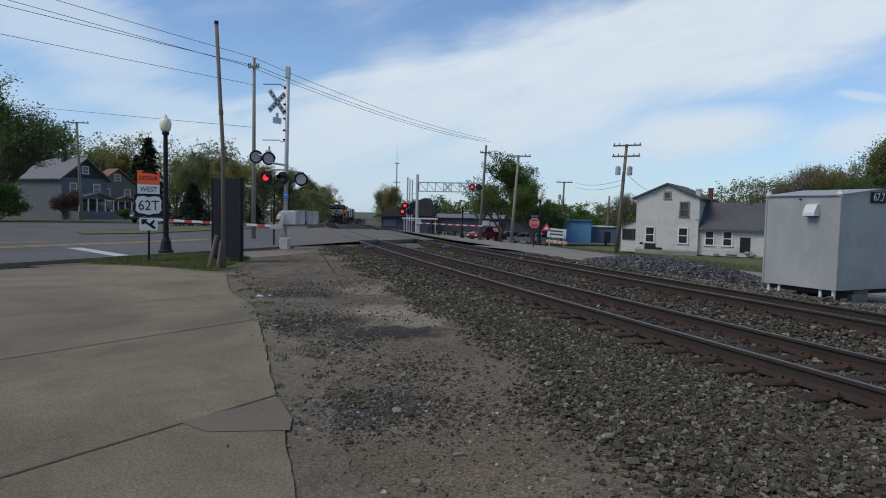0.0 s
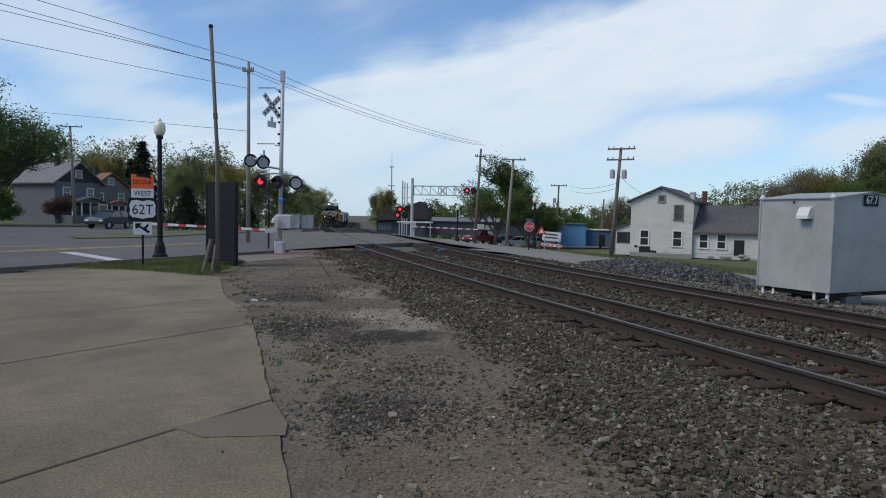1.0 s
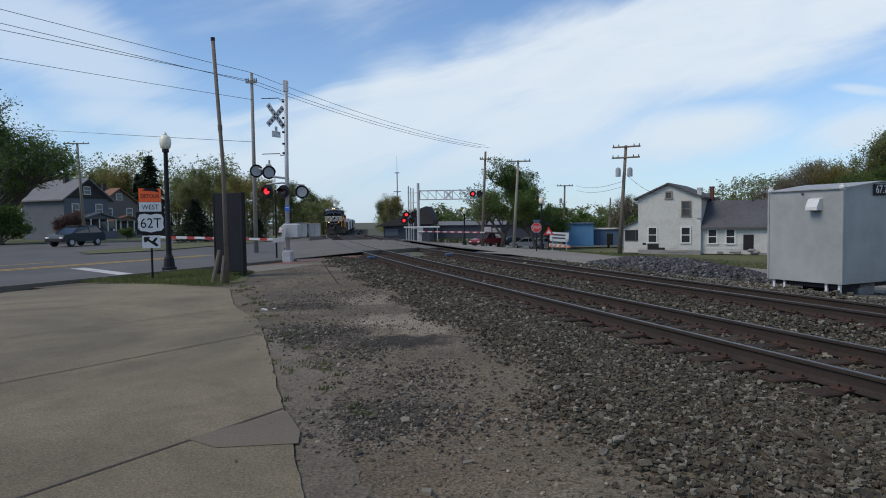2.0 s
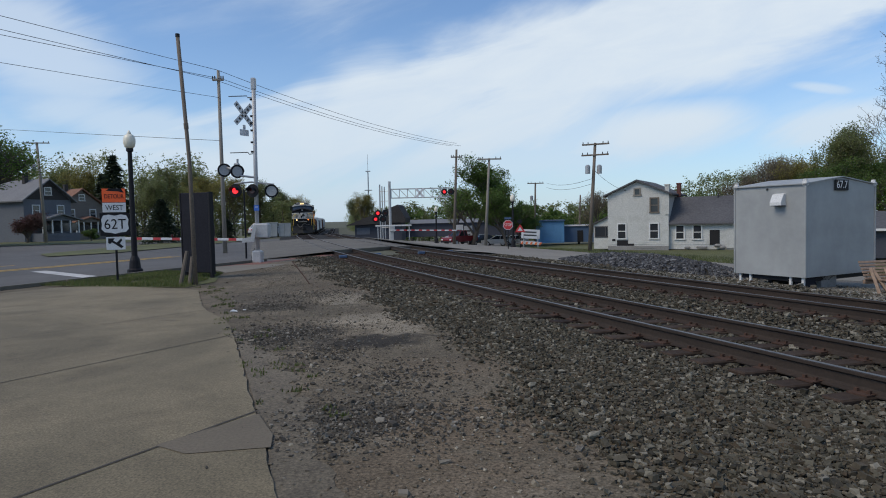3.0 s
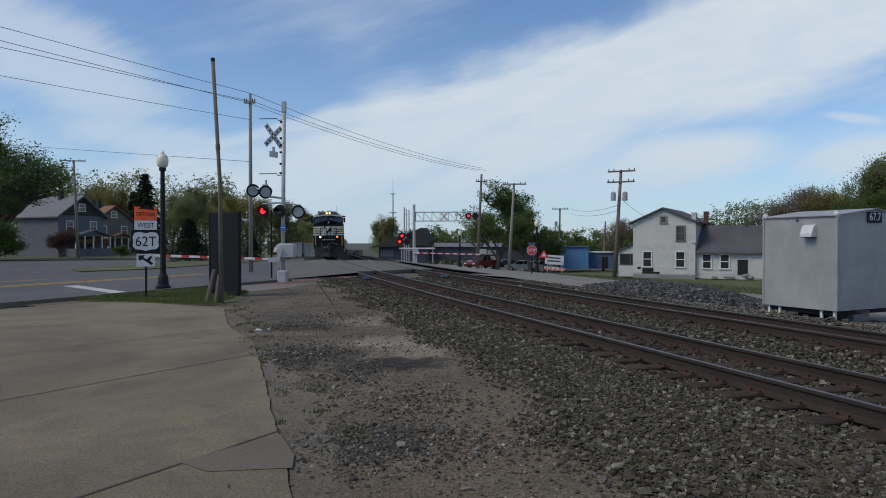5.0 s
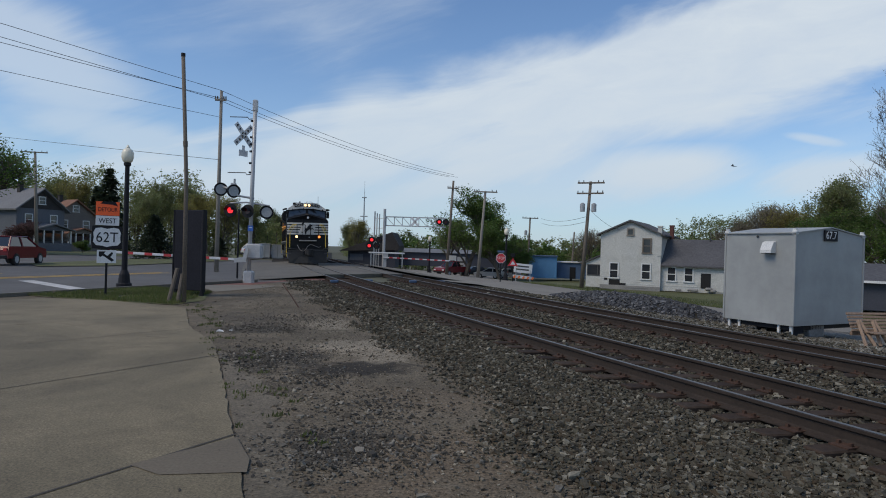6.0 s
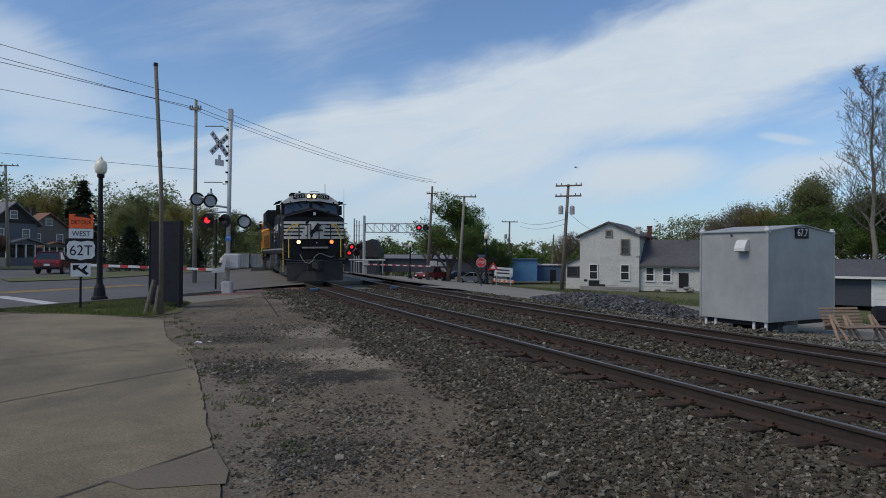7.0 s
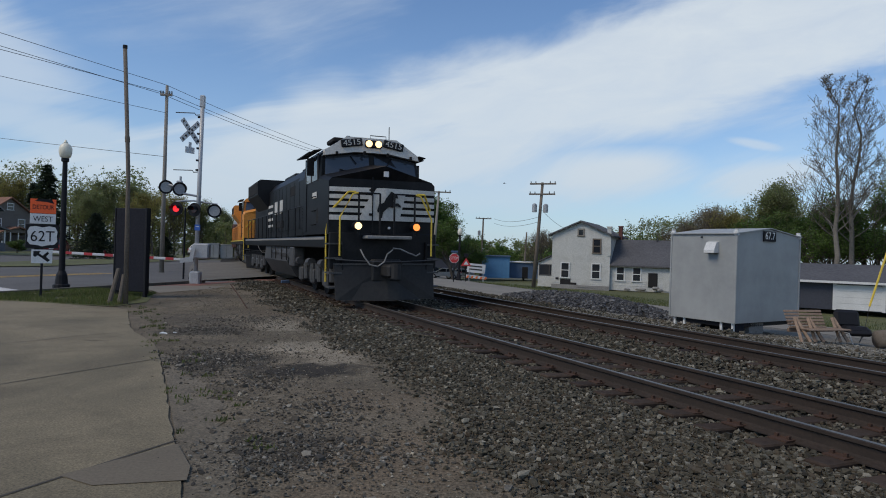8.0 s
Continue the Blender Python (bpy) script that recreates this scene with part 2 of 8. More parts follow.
M = dict(
    asphalt=surface("asphalt", (0.082, 0.078, 0.074), (0.126, 0.120, 0.112), 0.85, 0, 0.12, 30, 0.2, 0.004, (0.152, 0.148, 0.140), 0.5),
    concrete=surface("concrete", (0.178, 0.146, 0.088), (0.255, 0.213, 0.135), 0.85, 0, 0.5, 45, 0.15, 0.004, (0.116, 0.092, 0.056), 0.6),
    sidewalk=surface("sidewalk_concrete", (0.152, 0.132, 0.100), (0.224, 0.200, 0.156), 0.85, 0, 0.5, 30, 0.15, 0.004),
    joint=surface("joint_dirt", (0.04, 0.035, 0.03), (0.08, 0.07, 0.055), 0.95, 0, 2, 30),
    dirt=surface("packed_dirt", (0.108, 0.089, 0.062), (0.225, 0.189, 0.138), 0.95, 0, 0.75, 11, 0.6, 0.02, (0.060, 0.050, 0.040), 0.6),
    street=surface("pale_street", (0.185, 0.168, 0.138), (0.255, 0.234, 0.196), 0.88, 0, 0.15, 24, 0.2, 0.005, (0.115, 0.108, 0.095), 0.6),
    gravel_dark=per_object("fresh_ballast_stone", [(0.030, 0.031, 0.034), (0.072, 0.074, 0.080), (0.048, 0.049, 0.053), (0.105, 0.107, 0.113), (0.20, 0.20, 0.20)], 0.9, 40, 0.3, 0.004, True),
    asphalt_old=surface("worn_asphalt", (0.105, 0.095, 0.078), (0.175, 0.160, 0.134), 0.9, 0, 0.8, 30, 0.25, 0.006),
    gravel=per_object("ballast_stone", [(0.034, 0.030, 0.021), (0.092, 0.084, 0.060), (0.070, 0.052, 0.034), (0.120, 0.110, 0.082), (0.046, 0.041, 0.030), (0.105, 0.093, 0.068), (0.135, 0.124, 0.094), (0.27, 0.25, 0.20)], 0.9, 40, 0.3, 0.004, True),
    # near-black: the shade in gaps between stones is put into this colour
    gap_shade_bed=surface("shaded_ballast_bed", (0.011, 0.010, 0.008), (0.044, 0.040, 0.034), 0.95, 0, 1.5, 24, 0.8, 0.03),
    grass=surface("turf", (0.075, 0.088, 0.028), (0.140, 0.148, 0.055), 0.9, 0, 0.5, 25, 0.6, 0.03, (0.136, 0.112, 0.064), 0.6),
    field=surface("far_ground", (0.072, 0.076, 0.040), (0.112, 0.108, 0.068), 0.95, 0, 0.05, 2, 0.3, 0.05),
    blade=leaf_material("grass_blade", [(0.065, 0.090, 0.024), (0.120, 0.150, 0.042), (0.165, 0.158, 0.072)]),
    brick_paving=per_object("red_paver", [(0.30, 0.12, 0.085), (0.36, 0.16, 0.12), (0.26, 0.11, 0.08)], 0.9, 30, 0.3, 0.004, True),
    yellow_line=surface("yellow_road_paint", (0.475, 0.285, 0.048), (0.589, 0.380, 0.076), 0.8, 0, 0.8, 25, 0.1, 0.003, (0.152, 0.142, 0.123), 0.8),
    white_line=surface("white_road_paint", (0.468, 0.459, 0.442), (0.612, 0.603, 0.586), 0.8, 0, 0.8, 25, 0.1, 0.003, (0.170, 0.170, 0.162), 0.6),
    rail_side=surface("rusty_rail", (0.026, 0.019, 0.015), (0.052, 0.037, 0.028), 0.85, 0.2, 1.5, 30, 0.2, 0.004),
    rail_top=surface("worn_rail_head", (0.24, 0.22, 0.19), (0.34, 0.31, 0.27), 0.48, 1.0, 3, 60, 0.05, 0.001),
    tie=per_object("weathered_tie", [(0.043, 0.029, 0.021), (0.072, 0.051, 0.037), (0.031, 0.022, 0.018)], 0.95, 14, 0.6, 0.015),
    plate=surface("rusty_plate", (0.045, 0.025, 0.016), (0.085, 0.043, 0.027), 0.9, 0.1, 3, 30, 0.3, 0.004),
    shed=surface("grey_painted_steel", (0.300, 0.312, 0.310), (0.345, 0.357, 0.353), 0.5, 0.0, 0.35, 1.1, 0.02, 0.006, (0.285, 0.292, 0.288), 0.35),
    galvanised=surface("galvanised_steel", (0.323, 0.332, 0.340), (0.468, 0.476, 0.484), 0.5, 0.5, 1.2, 20, 0.05, 0.002),
    alu=paint("aluminium_paint", (0.440, 0.448, 0.456), 0.45, 0.2),
    black=paint("black_paint", (0.012, 0.012, 0.015), 0.6),
    navy=surface("dark_navy_board", (0.010, 0.011, 0.017), (0.018, 0.020, 0.029), 0.85, 0, 1.0, 20, 0.1, 0.004),
    wood_pole=surface("weathered_pole_wood", (0.10, 0.082, 0.065), (0.19, 0.16, 0.13), 0.9, 0, 1.2, 22, 0.4, 0.01),
    wood_pale=surface("grey_pole_wood", (0.192, 0.176, 0.152), (0.288, 0.264, 0.232), 0.9, 0, 1.2, 22, 0.4, 0.01),
    bench_wood=per_object("bench_plank", [(0.22, 0.15, 0.105), (0.30, 0.21, 0.15), (0.26, 0.19, 0.14)], 0.8, 18, 0.3, 0.005),
    white=paint("white_paint", (0.629, 0.637, 0.629), 0.6),
    siding=surface("white_siding", (0.455, 0.462, 0.440), (0.550, 0.555, 0.530), 0.7, 0, 0.4, 9, 0.1, 0.01, (0.311, 0.311, 0.281), 0.5),
    blue_siding=surface("blue_grey_siding", (0.085, 0.096, 0.115), (0.125, 0.138, 0.163), 0.7, 0, 0.4, 9, 0.1, 0.01),
    tan_siding=surface("tan_grey_siding", (0.12, 0.108, 0.098), (0.17, 0.155, 0.14), 0.7, 0, 0.4, 9, 0.1, 0.01),
    navy_siding=surface("navy_siding", (0.030, 0.034, 0.048), (0.045, 0.05, 0.068), 0.7, 0, 0.4, 9, 0.1, 0.01),
    shingle=surface("grey_shingle", (0.062, 0.062, 0.068), (0.105, 0.105, 0.112), 0.9, 0, 0.5, 6, 0.3, 0.02),
    shingle_pale=surface("pale_shingle", (0.136, 0.140, 0.148), (0.192, 0.196, 0.204), 0.8, 0, 0.5, 6, 0.3, 0.02),
    shingle_brown=surface("brown_shingle", (0.17, 0.085, 0.055), (0.25, 0.13, 0.085), 0.9, 0, 0.5, 6, 0.3, 0.02),
    shingle_black=surface("black_shingle", (0.028, 0.026, 0.026), (0.05, 0.046, 0.045), 0.9, 0, 0.5, 6, 0.3, 0.02),
    brick=surface("chimney_brick", (0.085, 0.035, 0.030), (0.14, 0.055, 0.045), 0.9, 0, 2, 18, 0.4, 0.01),
    stone=surface("grey_block", (0.192, 0.188, 0.180), (0.288, 0.284, 0.272), 0.9, 0, 1, 14, 0.3, 0.01),
    pane=glass("dark_window_glass", (0.02, 0.024, 0.03)),
    void=surface("dark_opening", (0.012, 0.012, 0.013), (0.02, 0.02, 0.022), 0.95),
    blue_metal=paint("blue_cladding", (0.10, 0.26, 0.47), 0.6),
    blue_dark=paint("dull_blue_wall", (0.07, 0.12, 0.21), 0.7),
    orange_sign=paint("orange_sign_sheet", (0.98, 0.12, 0.02), 0.45, 0, 0.05),
    white_sign=paint("white_sign_sheet", (0.663, 0.671, 0.680), 0.45, 0, 0.04),
    red_sign=paint("red_sign_sheet", (0.55, 0.035, 0.04), 0.45),
    blue_sign=paint("blue_sign_sheet", (0.05, 0.15, 0.5), 0.45),
    red_stripe=paint("red_tape", (0.50, 0.045, 0.05), 0.5),
    orange_stripe=paint("orange_tape", (0.85, 0.2, 0.06), 0.5),
    globe=paint("cream_globe", (0.80, 0.76, 0.62), 0.35, 0, 0.03),
    red_glow=glow("lit_red_lamp", (1.0, 0.03, 0.04), 1.1),
    red_dark=paint("unlit_red_lens", (0.06, 0.006, 0.008), 0.2),
    # pale grey puts the sky's reflection into the disc colour
    lens_back=surface("sky_reflecting_disc", (0.26, 0.275, 0.29), (0.40, 0.415, 0.43), 0.25, 0, 2, 20),
    head_glow=glow("headlight_glow", (1.0, 0.66, 0.30), 2.4),
    amber_glow=glow("ditch_light_glow", (1.0, 0.27, 0.05), 1.5),
    tyre=paint("tyre_rubber", (0.02, 0.02, 0.021), 0.85),
    leaf_green=leaf_material("spring_leaf", [(0.058, 0.105, 0.022), (0.105, 0.175, 0.038), (0.165, 0.245, 0.060)]),
    leaf_yellow=leaf_material("budding_leaf", [(0.221, 0.212, 0.060), (0.323, 0.289, 0.085), (0.272, 0.230, 0.093)]),
    leaf_olive=leaf_material("young_olive_leaf", [(0.150, 0.185, 0.066), (0.220, 0.255, 0.100), (0.275, 0.275, 0.135)]),
    leaf_brown=leaf_material("brown_bud", [(0.204, 0.166, 0.111), (0.281, 0.230, 0.153), (0.238, 0.204, 0.128)]),
    leaf_purple=leaf_material("purple_blossom", [(0.10, 0.055, 0.055), (0.16, 0.09, 0.09)]),
    needle=leaf_material("spruce_needle", [(0.022, 0.036, 0.020), (0.042, 0.062, 0.034)]),
    bark=surface("bark", (0.07, 0.058, 0.048), (0.13, 0.11, 0.09), 0.95, 0, 1.5, 12, 0.6, 0.02),
    bark_pale=surface("pale_bark", (0.12, 0.105, 0.088), (0.22, 0.20, 0.17), 0.95, 0, 0.9, 8, 0.4, 0.02),
    wire=paint("wire", (0.03, 0.03, 0.035), 0.6),
    loco_black=surface("locomotive_black", (0.004, 0.004, 0.005), (0.009, 0.010, 0.013), 0.5, 0, 0.9, 14, 0.05, 0.004, (0.035, 0.033, 0.032), 0.4),
    loco_grime=surface("dusty_plough_black", (0.010, 0.010, 0.011), (0.022, 0.022, 0.022), 0.7, 0, 1.2, 12, 0.2, 0.008, (0.036, 0.033, 0.030), 0.5),
    loco_under=surface("underframe_grime", (0.010, 0.009, 0.009), (0.028, 0.026, 0.024), 0.85, 0, 1.5, 16, 0.3, 0.01),
    loco_white=surface("locomotive_white", (0.510, 0.493, 0.451), (0.629, 0.612, 0.570), 0.5, 0, 1.5, 18, 0.05, 0.004, (0.340, 0.315, 0.281), 0.4),
    loco_grey=surface("tank_grey", (0.046, 0.046, 0.048), (0.081, 0.081, 0.081), 0.6, 0.2, 1.2, 14, 0.1, 0.004),
    loco_orange=surface("locomotive_orange", (0.62, 0.23, 0.03), (0.78, 0.32, 0.05), 0.5, 0, 1.0, 14, 0.05, 0.004, (0.35, 0.17, 0.06), 0.5),
    loco_yellow=paint("handrail_yellow", (0.72, 0.52, 0.06), 0.5),
    loco_glass=glass("cab_glass", (0.05, 0.06, 0.075), 0.05),
    car_red=paint("red_car_paint", (0.15, 0.012, 0.018), 0.25),
    car_dark=paint("dark_car_paint", (0.035, 0.045, 0.055), 0.25),
    car_silver=paint("silver_car_paint", (0.45, 0.46, 0.47), 0.3),
    paver=surface("red_paver", (0.160, 0.068, 0.048), (0.240, 0.104, 0.076), 0.9, 0, 1.2, 9, 0.4, 0.01, (0.128, 0.096, 0.080), 0.6),
    lot=surface("stony_ground", (0.125, 0.113, 0.090), (0.220, 0.202, 0.168), 0.95, 0, 0.8, 18, 0.6, 0.03, (0.064, 0.056, 0.044), 0.6),
    verge_asphalt=surface("crumbling_asphalt", (0.118, 0.098, 0.068), (0.185, 0.156, 0.112), 0.92, 0, 1.1, 26, 0.5, 0.01, (0.075, 0.062, 0.046), 0.8),
    patch=surface("old_patch", (0.120, 0.100, 0.070), (0.165, 0.138, 0.098), 0.9, 0, 0.8, 40, 0.2, 0.005),
    tail=paint("tail_lamp_red", (0.45, 0.02, 0.02), 0.3),
)

for _name in ("loco_black", "loco_under", "navy", "black", "gravel", "gap_shade_bed", "dirt", "tie"):
    M[_name].node_tree.nodes["Principled BSDF"].inputs["Specular IOR Level"].default_value = 0.25
M["pebble"] = per_object("tan_pebble", [(0.085, 0.067, 0.045), (0.17, 0.14, 0.10), (0.07, 0.058, 0.042), (0.22, 0.19, 0.14), (0.11, 0.092, 0.066), (0.40, 0.36, 0.28)], 0.95, 40, 0.3, 0.004, True)


def speckle(m, scale, low, high, stain=0.0):
    """Multiplies a finished colour by fine grain and, if asked, by broad stains."""
    nt = m.node_tree
    b = nt.nodes["Principled BSDF"]
    c = b.inputs["Base Color"].links[0].from_socket
    v = coords(nt)
    g = ramp_node(nt, noise_node(nt, scale, 3, 0.7, v), [(0.36, (low, low, low)), (0.64, (high, high, high))])
    c = mix_col(nt, 1.0, c, g, "MULTIPLY")
    if stain:
        k = 1 - stain
        s = ramp_node(nt, noise_node(nt, 0.22, 5, 0.65, v, 0.8), [(0.40, (k, k, k * 0.97)), (0.58, (1.05, 1.04, 1.02))])
        c = mix_col(nt, 1.0, c, s, "MULTIPLY")
    nt.links.new(c, b.inputs["Base Color"])


def blots(m, rows):
    """Lays stains of soil, sand or damp on a finished ground colour: x, y, half-lengths, turn, colour and strength, with broken edges."""
    nt = m.node_tree
    b = nt.nodes["Principled BSDF"]
    c = b.inputs["Base Color"].links[0].from_socket
    v = coords(nt)
    rag = noise_node(nt, 2.6, 6, 0.7, v, 0.6)
    grain = noise_node(nt, 30.0, 3, 0.7, v)
    for x, y, rx, ry, turn, col, amount in rows:
        mp = nt.nodes.new("ShaderNodeMapping")
        mp.vector_type = "TEXTURE"
        mp.inputs["Location"].default_value = (x, y, 0)
        mp.inputs["Rotation"].default_value = (0, 0, radians(turn))
        mp.inputs["Scale"].default_value = (rx, ry, 1000)
        nt.links.new(v, mp.inputs[0])
        ln = nt.nodes.new("ShaderNodeVectorMath")
        ln.operation = "LENGTH"
        nt.links.new(mp.outputs[0], ln.inputs[0])
        ad = nt.nodes.new("ShaderNodeMath")
        ad.operation = "MULTIPLY_ADD"
        ad.inputs[1].default_value = 2.4
        nt.links.new(rag, ad.inputs[0])
        nt.links.new(ln.outputs["Value"], ad.inputs[2])
        f = nt.nodes.new("ShaderNodeMapRange")
        f.interpolation_type = "SMOOTHSTEP"
        f.inputs["From Min"].default_value, f.inputs["From Max"].default_value = 2.35, 1.75
        f.inputs["To Max"].default_value = amount
        nt.links.new(ad.outputs[0], f.inputs["Value"])
        g = ramp_node(nt, grain, [(0.35, tuple(k * 0.7 for k in col)), (0.65, tuple(k * 1.25 for k in col))])
        c = mix_col(nt, f.outputs[0], c, g)
    nt.links.new(c, b.inputs["Base Color"])


SAND, DAMP, SOOT, CLAY = (0.34, 0.295, 0.225), (0.030, 0.026, 0.022), (0.068, 0.060, 0.048), (0.165, 0.128, 0.088)
blots(M["dirt"], [
    (-1.7, 13.6, 0.55, 1.3, 12, SAND, 0.85), (-0.75, 10.7, 0.95, 0.8, 10, SAND, 0.85), (-0.35, 9.6, 0.5, 0.7, 0, SAND, 0.6),
    (-0.7, 8.7, 0.95, 0.55, 8, DAMP, 0.9), (-1.7, 9.5, 0.5, 0.35, 0, DAMP, 0.7), (-3.0, 12.5, 0.9, 0.7, 0, SOOT, 0.8), (-2.2, 9.2, 0.9, 1.2, 10, SOOT, 0.7),
    (-3.6, 14.2, 1.0, 1.6, 20, SOOT, 0.6), (-0.6, 5.3, 0.7, 0.6, 20, SOOT, 0.75), (0.5, 5.0, 0.9, 0.8, 0, CLAY, 0.8), (-0.1, 4.0, 0.9, 0.6, 0, CLAY, 0.7),
    (0.3, 3.0, 0.9, 0.8, 0, SAND, 0.35), (-1.55, 7.4, 0.35, 0.5, 15, DAMP, 0.5), (0.4, 7.0, 0.9, 0.6, 0, CLAY, 0.5), (-2.0, 16.5, 1.2, 2.0, 15, CLAY, 0.5),
])
speckle(M["concrete"], 60.0, 0.62, 1.26, 0.30)
speckle(M["asphalt"], 30.0, 0.82, 1.12, 0.15)
speckle(M["dirt"], 38.0, 0.5, 1.4, 0.3)
speckle(M["asphalt_old"], 45.0, 0.75, 1.2, 0.1)
speckle(M["verge_asphalt"], 40.0, 0.6, 1.3, 0.2)
speckle(M["gap_shade_bed"], 30.0, 0.5, 1.5)
speckle(M["lot"], 22.0, 0.6, 1.35)
speckle(M["grass"], 18.0, 0.7, 1.3, 0.2)

# ---- mesh helpers ----


class Geo:
    """Collects vertices and faces of one mesh."""

    def __init__(self):
        self.v, self.f = [], []

    def add(self, verts, faces):
        n = len(self.v)
        self.v += [tuple(p) for p in verts]
        self.f += [tuple(i + n for i in q) for q in faces]
        return self

    def box(self, x, y, z, sx, sy, sz, rz=0.0, bevel=0.0, rx=0.0, ry=0.0):
        """A box centred at x, y, z; bevel cuts its upright and top edges."""
        hx, hy, hz = sx / 2, sy / 2, sz / 2
        if bevel <= 0:
            pts = [(i * hx, j * hy, k * hz) for k in (-1, 1) for j in (-1, 1) for i in (-1, 1)]
            faces = [(0, 2, 3, 1), (4, 5, 7, 6), (0, 1, 5, 4), (2, 6, 7, 3), (0, 4, 6, 2), (1, 3, 7, 5)]
        else:
            b = min(bevel, hx * 0.9, hy * 0.9, hz * 0.9)
            ring = [(hx - b, -hy), (hx, -hy + b), (hx, hy - b), (hx - b, hy), (-hx + b, hy), (-hx, hy - b), (-hx, -hy + b), (-hx + b, -hy)]
            small = [(px * (hx - b) / hx, py * (hy - b) / hy) for px, py in ring]
            pts = [(px, py, -hz + b) for px, py in ring] + [(px, py, hz - b) for px, py in ring] + [(px, py, hz) for px, py in small] + [(px, py, -hz) for px, py in small]
            faces = [(i, (i + 1) % 8, 8 + (i + 1) % 8, 8 + i) for i in range(8)]
            faces += [(8 + i, 8 + (i + 1) % 8, 16 + (i + 1) % 8, 16 + i) for i in range(8)]
            faces += [(24 + i, 24 + (i + 1) % 8, (i + 1) % 8, i) for i in range(8)]
            faces += [tuple(range(16, 24)), tuple(range(31, 23, -1))]
        m = pose(x, y, z, rx, ry, rz)
        return self.add([m @ Vector(p) for p in pts], faces)

    def tube(self, pts, radii, n=8, caps=True):
        """A tapered tube through points."""
        pts = [Vector(p) for p in pts]
        if isinstance(radii, (int, float)):
            radii = [radii] * len(pts)
        rings, faces = [], []
        for i, p in enumerate(pts):
            d = (pts[min(i + 1, len(pts) - 1)] - pts[max(i - 1, 0)]).normalized()
            a = d.cross(Vector((0, 0, 1)) if abs(d.z) < 0.9 else Vector((1, 0, 0))).normalized()
            b = d.cross(a)
            rings += [p + (a * math.cos(2 * math.pi * k / n) + b * math.sin(2 * math.pi * k / n)) * radii[i] for k in range(n)]
        for i in range(len(pts) - 1):
            faces += [(i * n + k, i * n + (k + 1) % n, (i + 1) * n + (k + 1) % n, (i + 1) * n + k) for k in range(n)]
        if caps:
            faces += [tuple(range(n - 1, -1, -1)), tuple(range((len(pts) - 1) * n, len(pts) * n))]
        return self.add(rings, faces)

    def prism(self, outline, z0, z1):
        """An upright prism over an outline of x, y."""
        n = len(outline)
        pts = [(x, y, z0) for x, y in outline] + [(x, y, z1) for x, y in outline]
        faces = [(i, (i + 1) % n, n + (i + 1) % n, n + i) for i in range(n)] + [tuple(range(n - 1, -1, -1)), tuple(range(n, 2 * n))]
        return self.add(pts, faces)

    def along(self, outline, y0, y1, axis="y"):
        """A prism along y (or x) over an outline of x, z (or y, z)."""
        n = len(outline)
        if axis == "y":
            pts = [(x, y0, z) for x, z in outline] + [(x, y1, z) for x, z in outline]
        else:
            pts = [(y0, y, z) for y, z in outline] + [(y1, y, z) for y, z in outline]
        faces = [(i, (i + 1) % n, n + (i + 1) % n, n + i) for i in range(n)] + [tuple(range(n - 1, -1, -1)), tuple(range(n, 2 * n))]
        return self.add(pts, faces)

    def ball(self, x, y, z, r, n=12, rings=8, squash=1.0):
        pts, faces = [], []
        for i in range(rings + 1):
            a = math.pi * i / rings
            for k in range(n):
                t = 2 * math.pi * k / n
                pts.append((x + r * math.sin(a) * math.cos(t), y + r * math.sin(a) * math.sin(t), z + r * math.cos(a) * squash))
        for i in range(rings):
            faces += [(i * n + k, (i + 1) * n + k, (i + 1) * n + (k + 1) % n, i * n + (k + 1) % n) for k in range(n)]
        return self.add(pts, faces)

    def disc(self, centre, normal, r, thick, n=16):
        c, d = Vector(centre), Vector(normal).normalized()
        return self.tube([c, c + d * thick], [r, r], n)


def mesh_of(name, geo, mat, smooth=False):
    me = bpy.data.meshes.new(name)
    me.from_pydata(geo.v, [], geo.f)
    me.materials.append(M[mat] if isinstance(mat, str) else mat)
    bm = bmesh.new()
    bm.from_mesh(me)
    bmesh.ops.recalc_face_normals(bm, faces=bm.faces)
    bm.to_mesh(me)
    bm.free()
    if smooth:
        me.polygons.foreach_set("use_smooth", [True] * len(me.polygons))
    me.update()
    return me


def raw_mesh(name, verts, faces, mat):
    """A large mesh, straight from arrays, with no clean-up."""
    me = bpy.data.meshes.new(name)
    me.from_pydata(verts, [], faces)
    me.materials.append(M[mat] if isinstance(mat, str) else mat)
    me.update()
    return me


def part(name, geo, mat, parent, label="", smooth=False, at=None):
    ob = new(name, mesh_of(name, geo, mat, smooth))
    ob.parent = parent
    if at is not None:
        ob.matrix_basis = at
    if label:
        ob["label"] = label
    return ob


def thing(name, label, category, at=None, group="", kind=""):
    ob = new(name)
    if at is not None:
        ob.matrix_basis = at
    return tagged(ob, label, category, group, kind)


def solid(name, geo, mat, label, category, at=None, group="", kind="", smooth=False):
    ob = new(name, mesh_of(name, geo, mat, smooth))
    if at is not None:
        ob.matrix_basis = at
    return tagged(ob, label, category, group, kind)


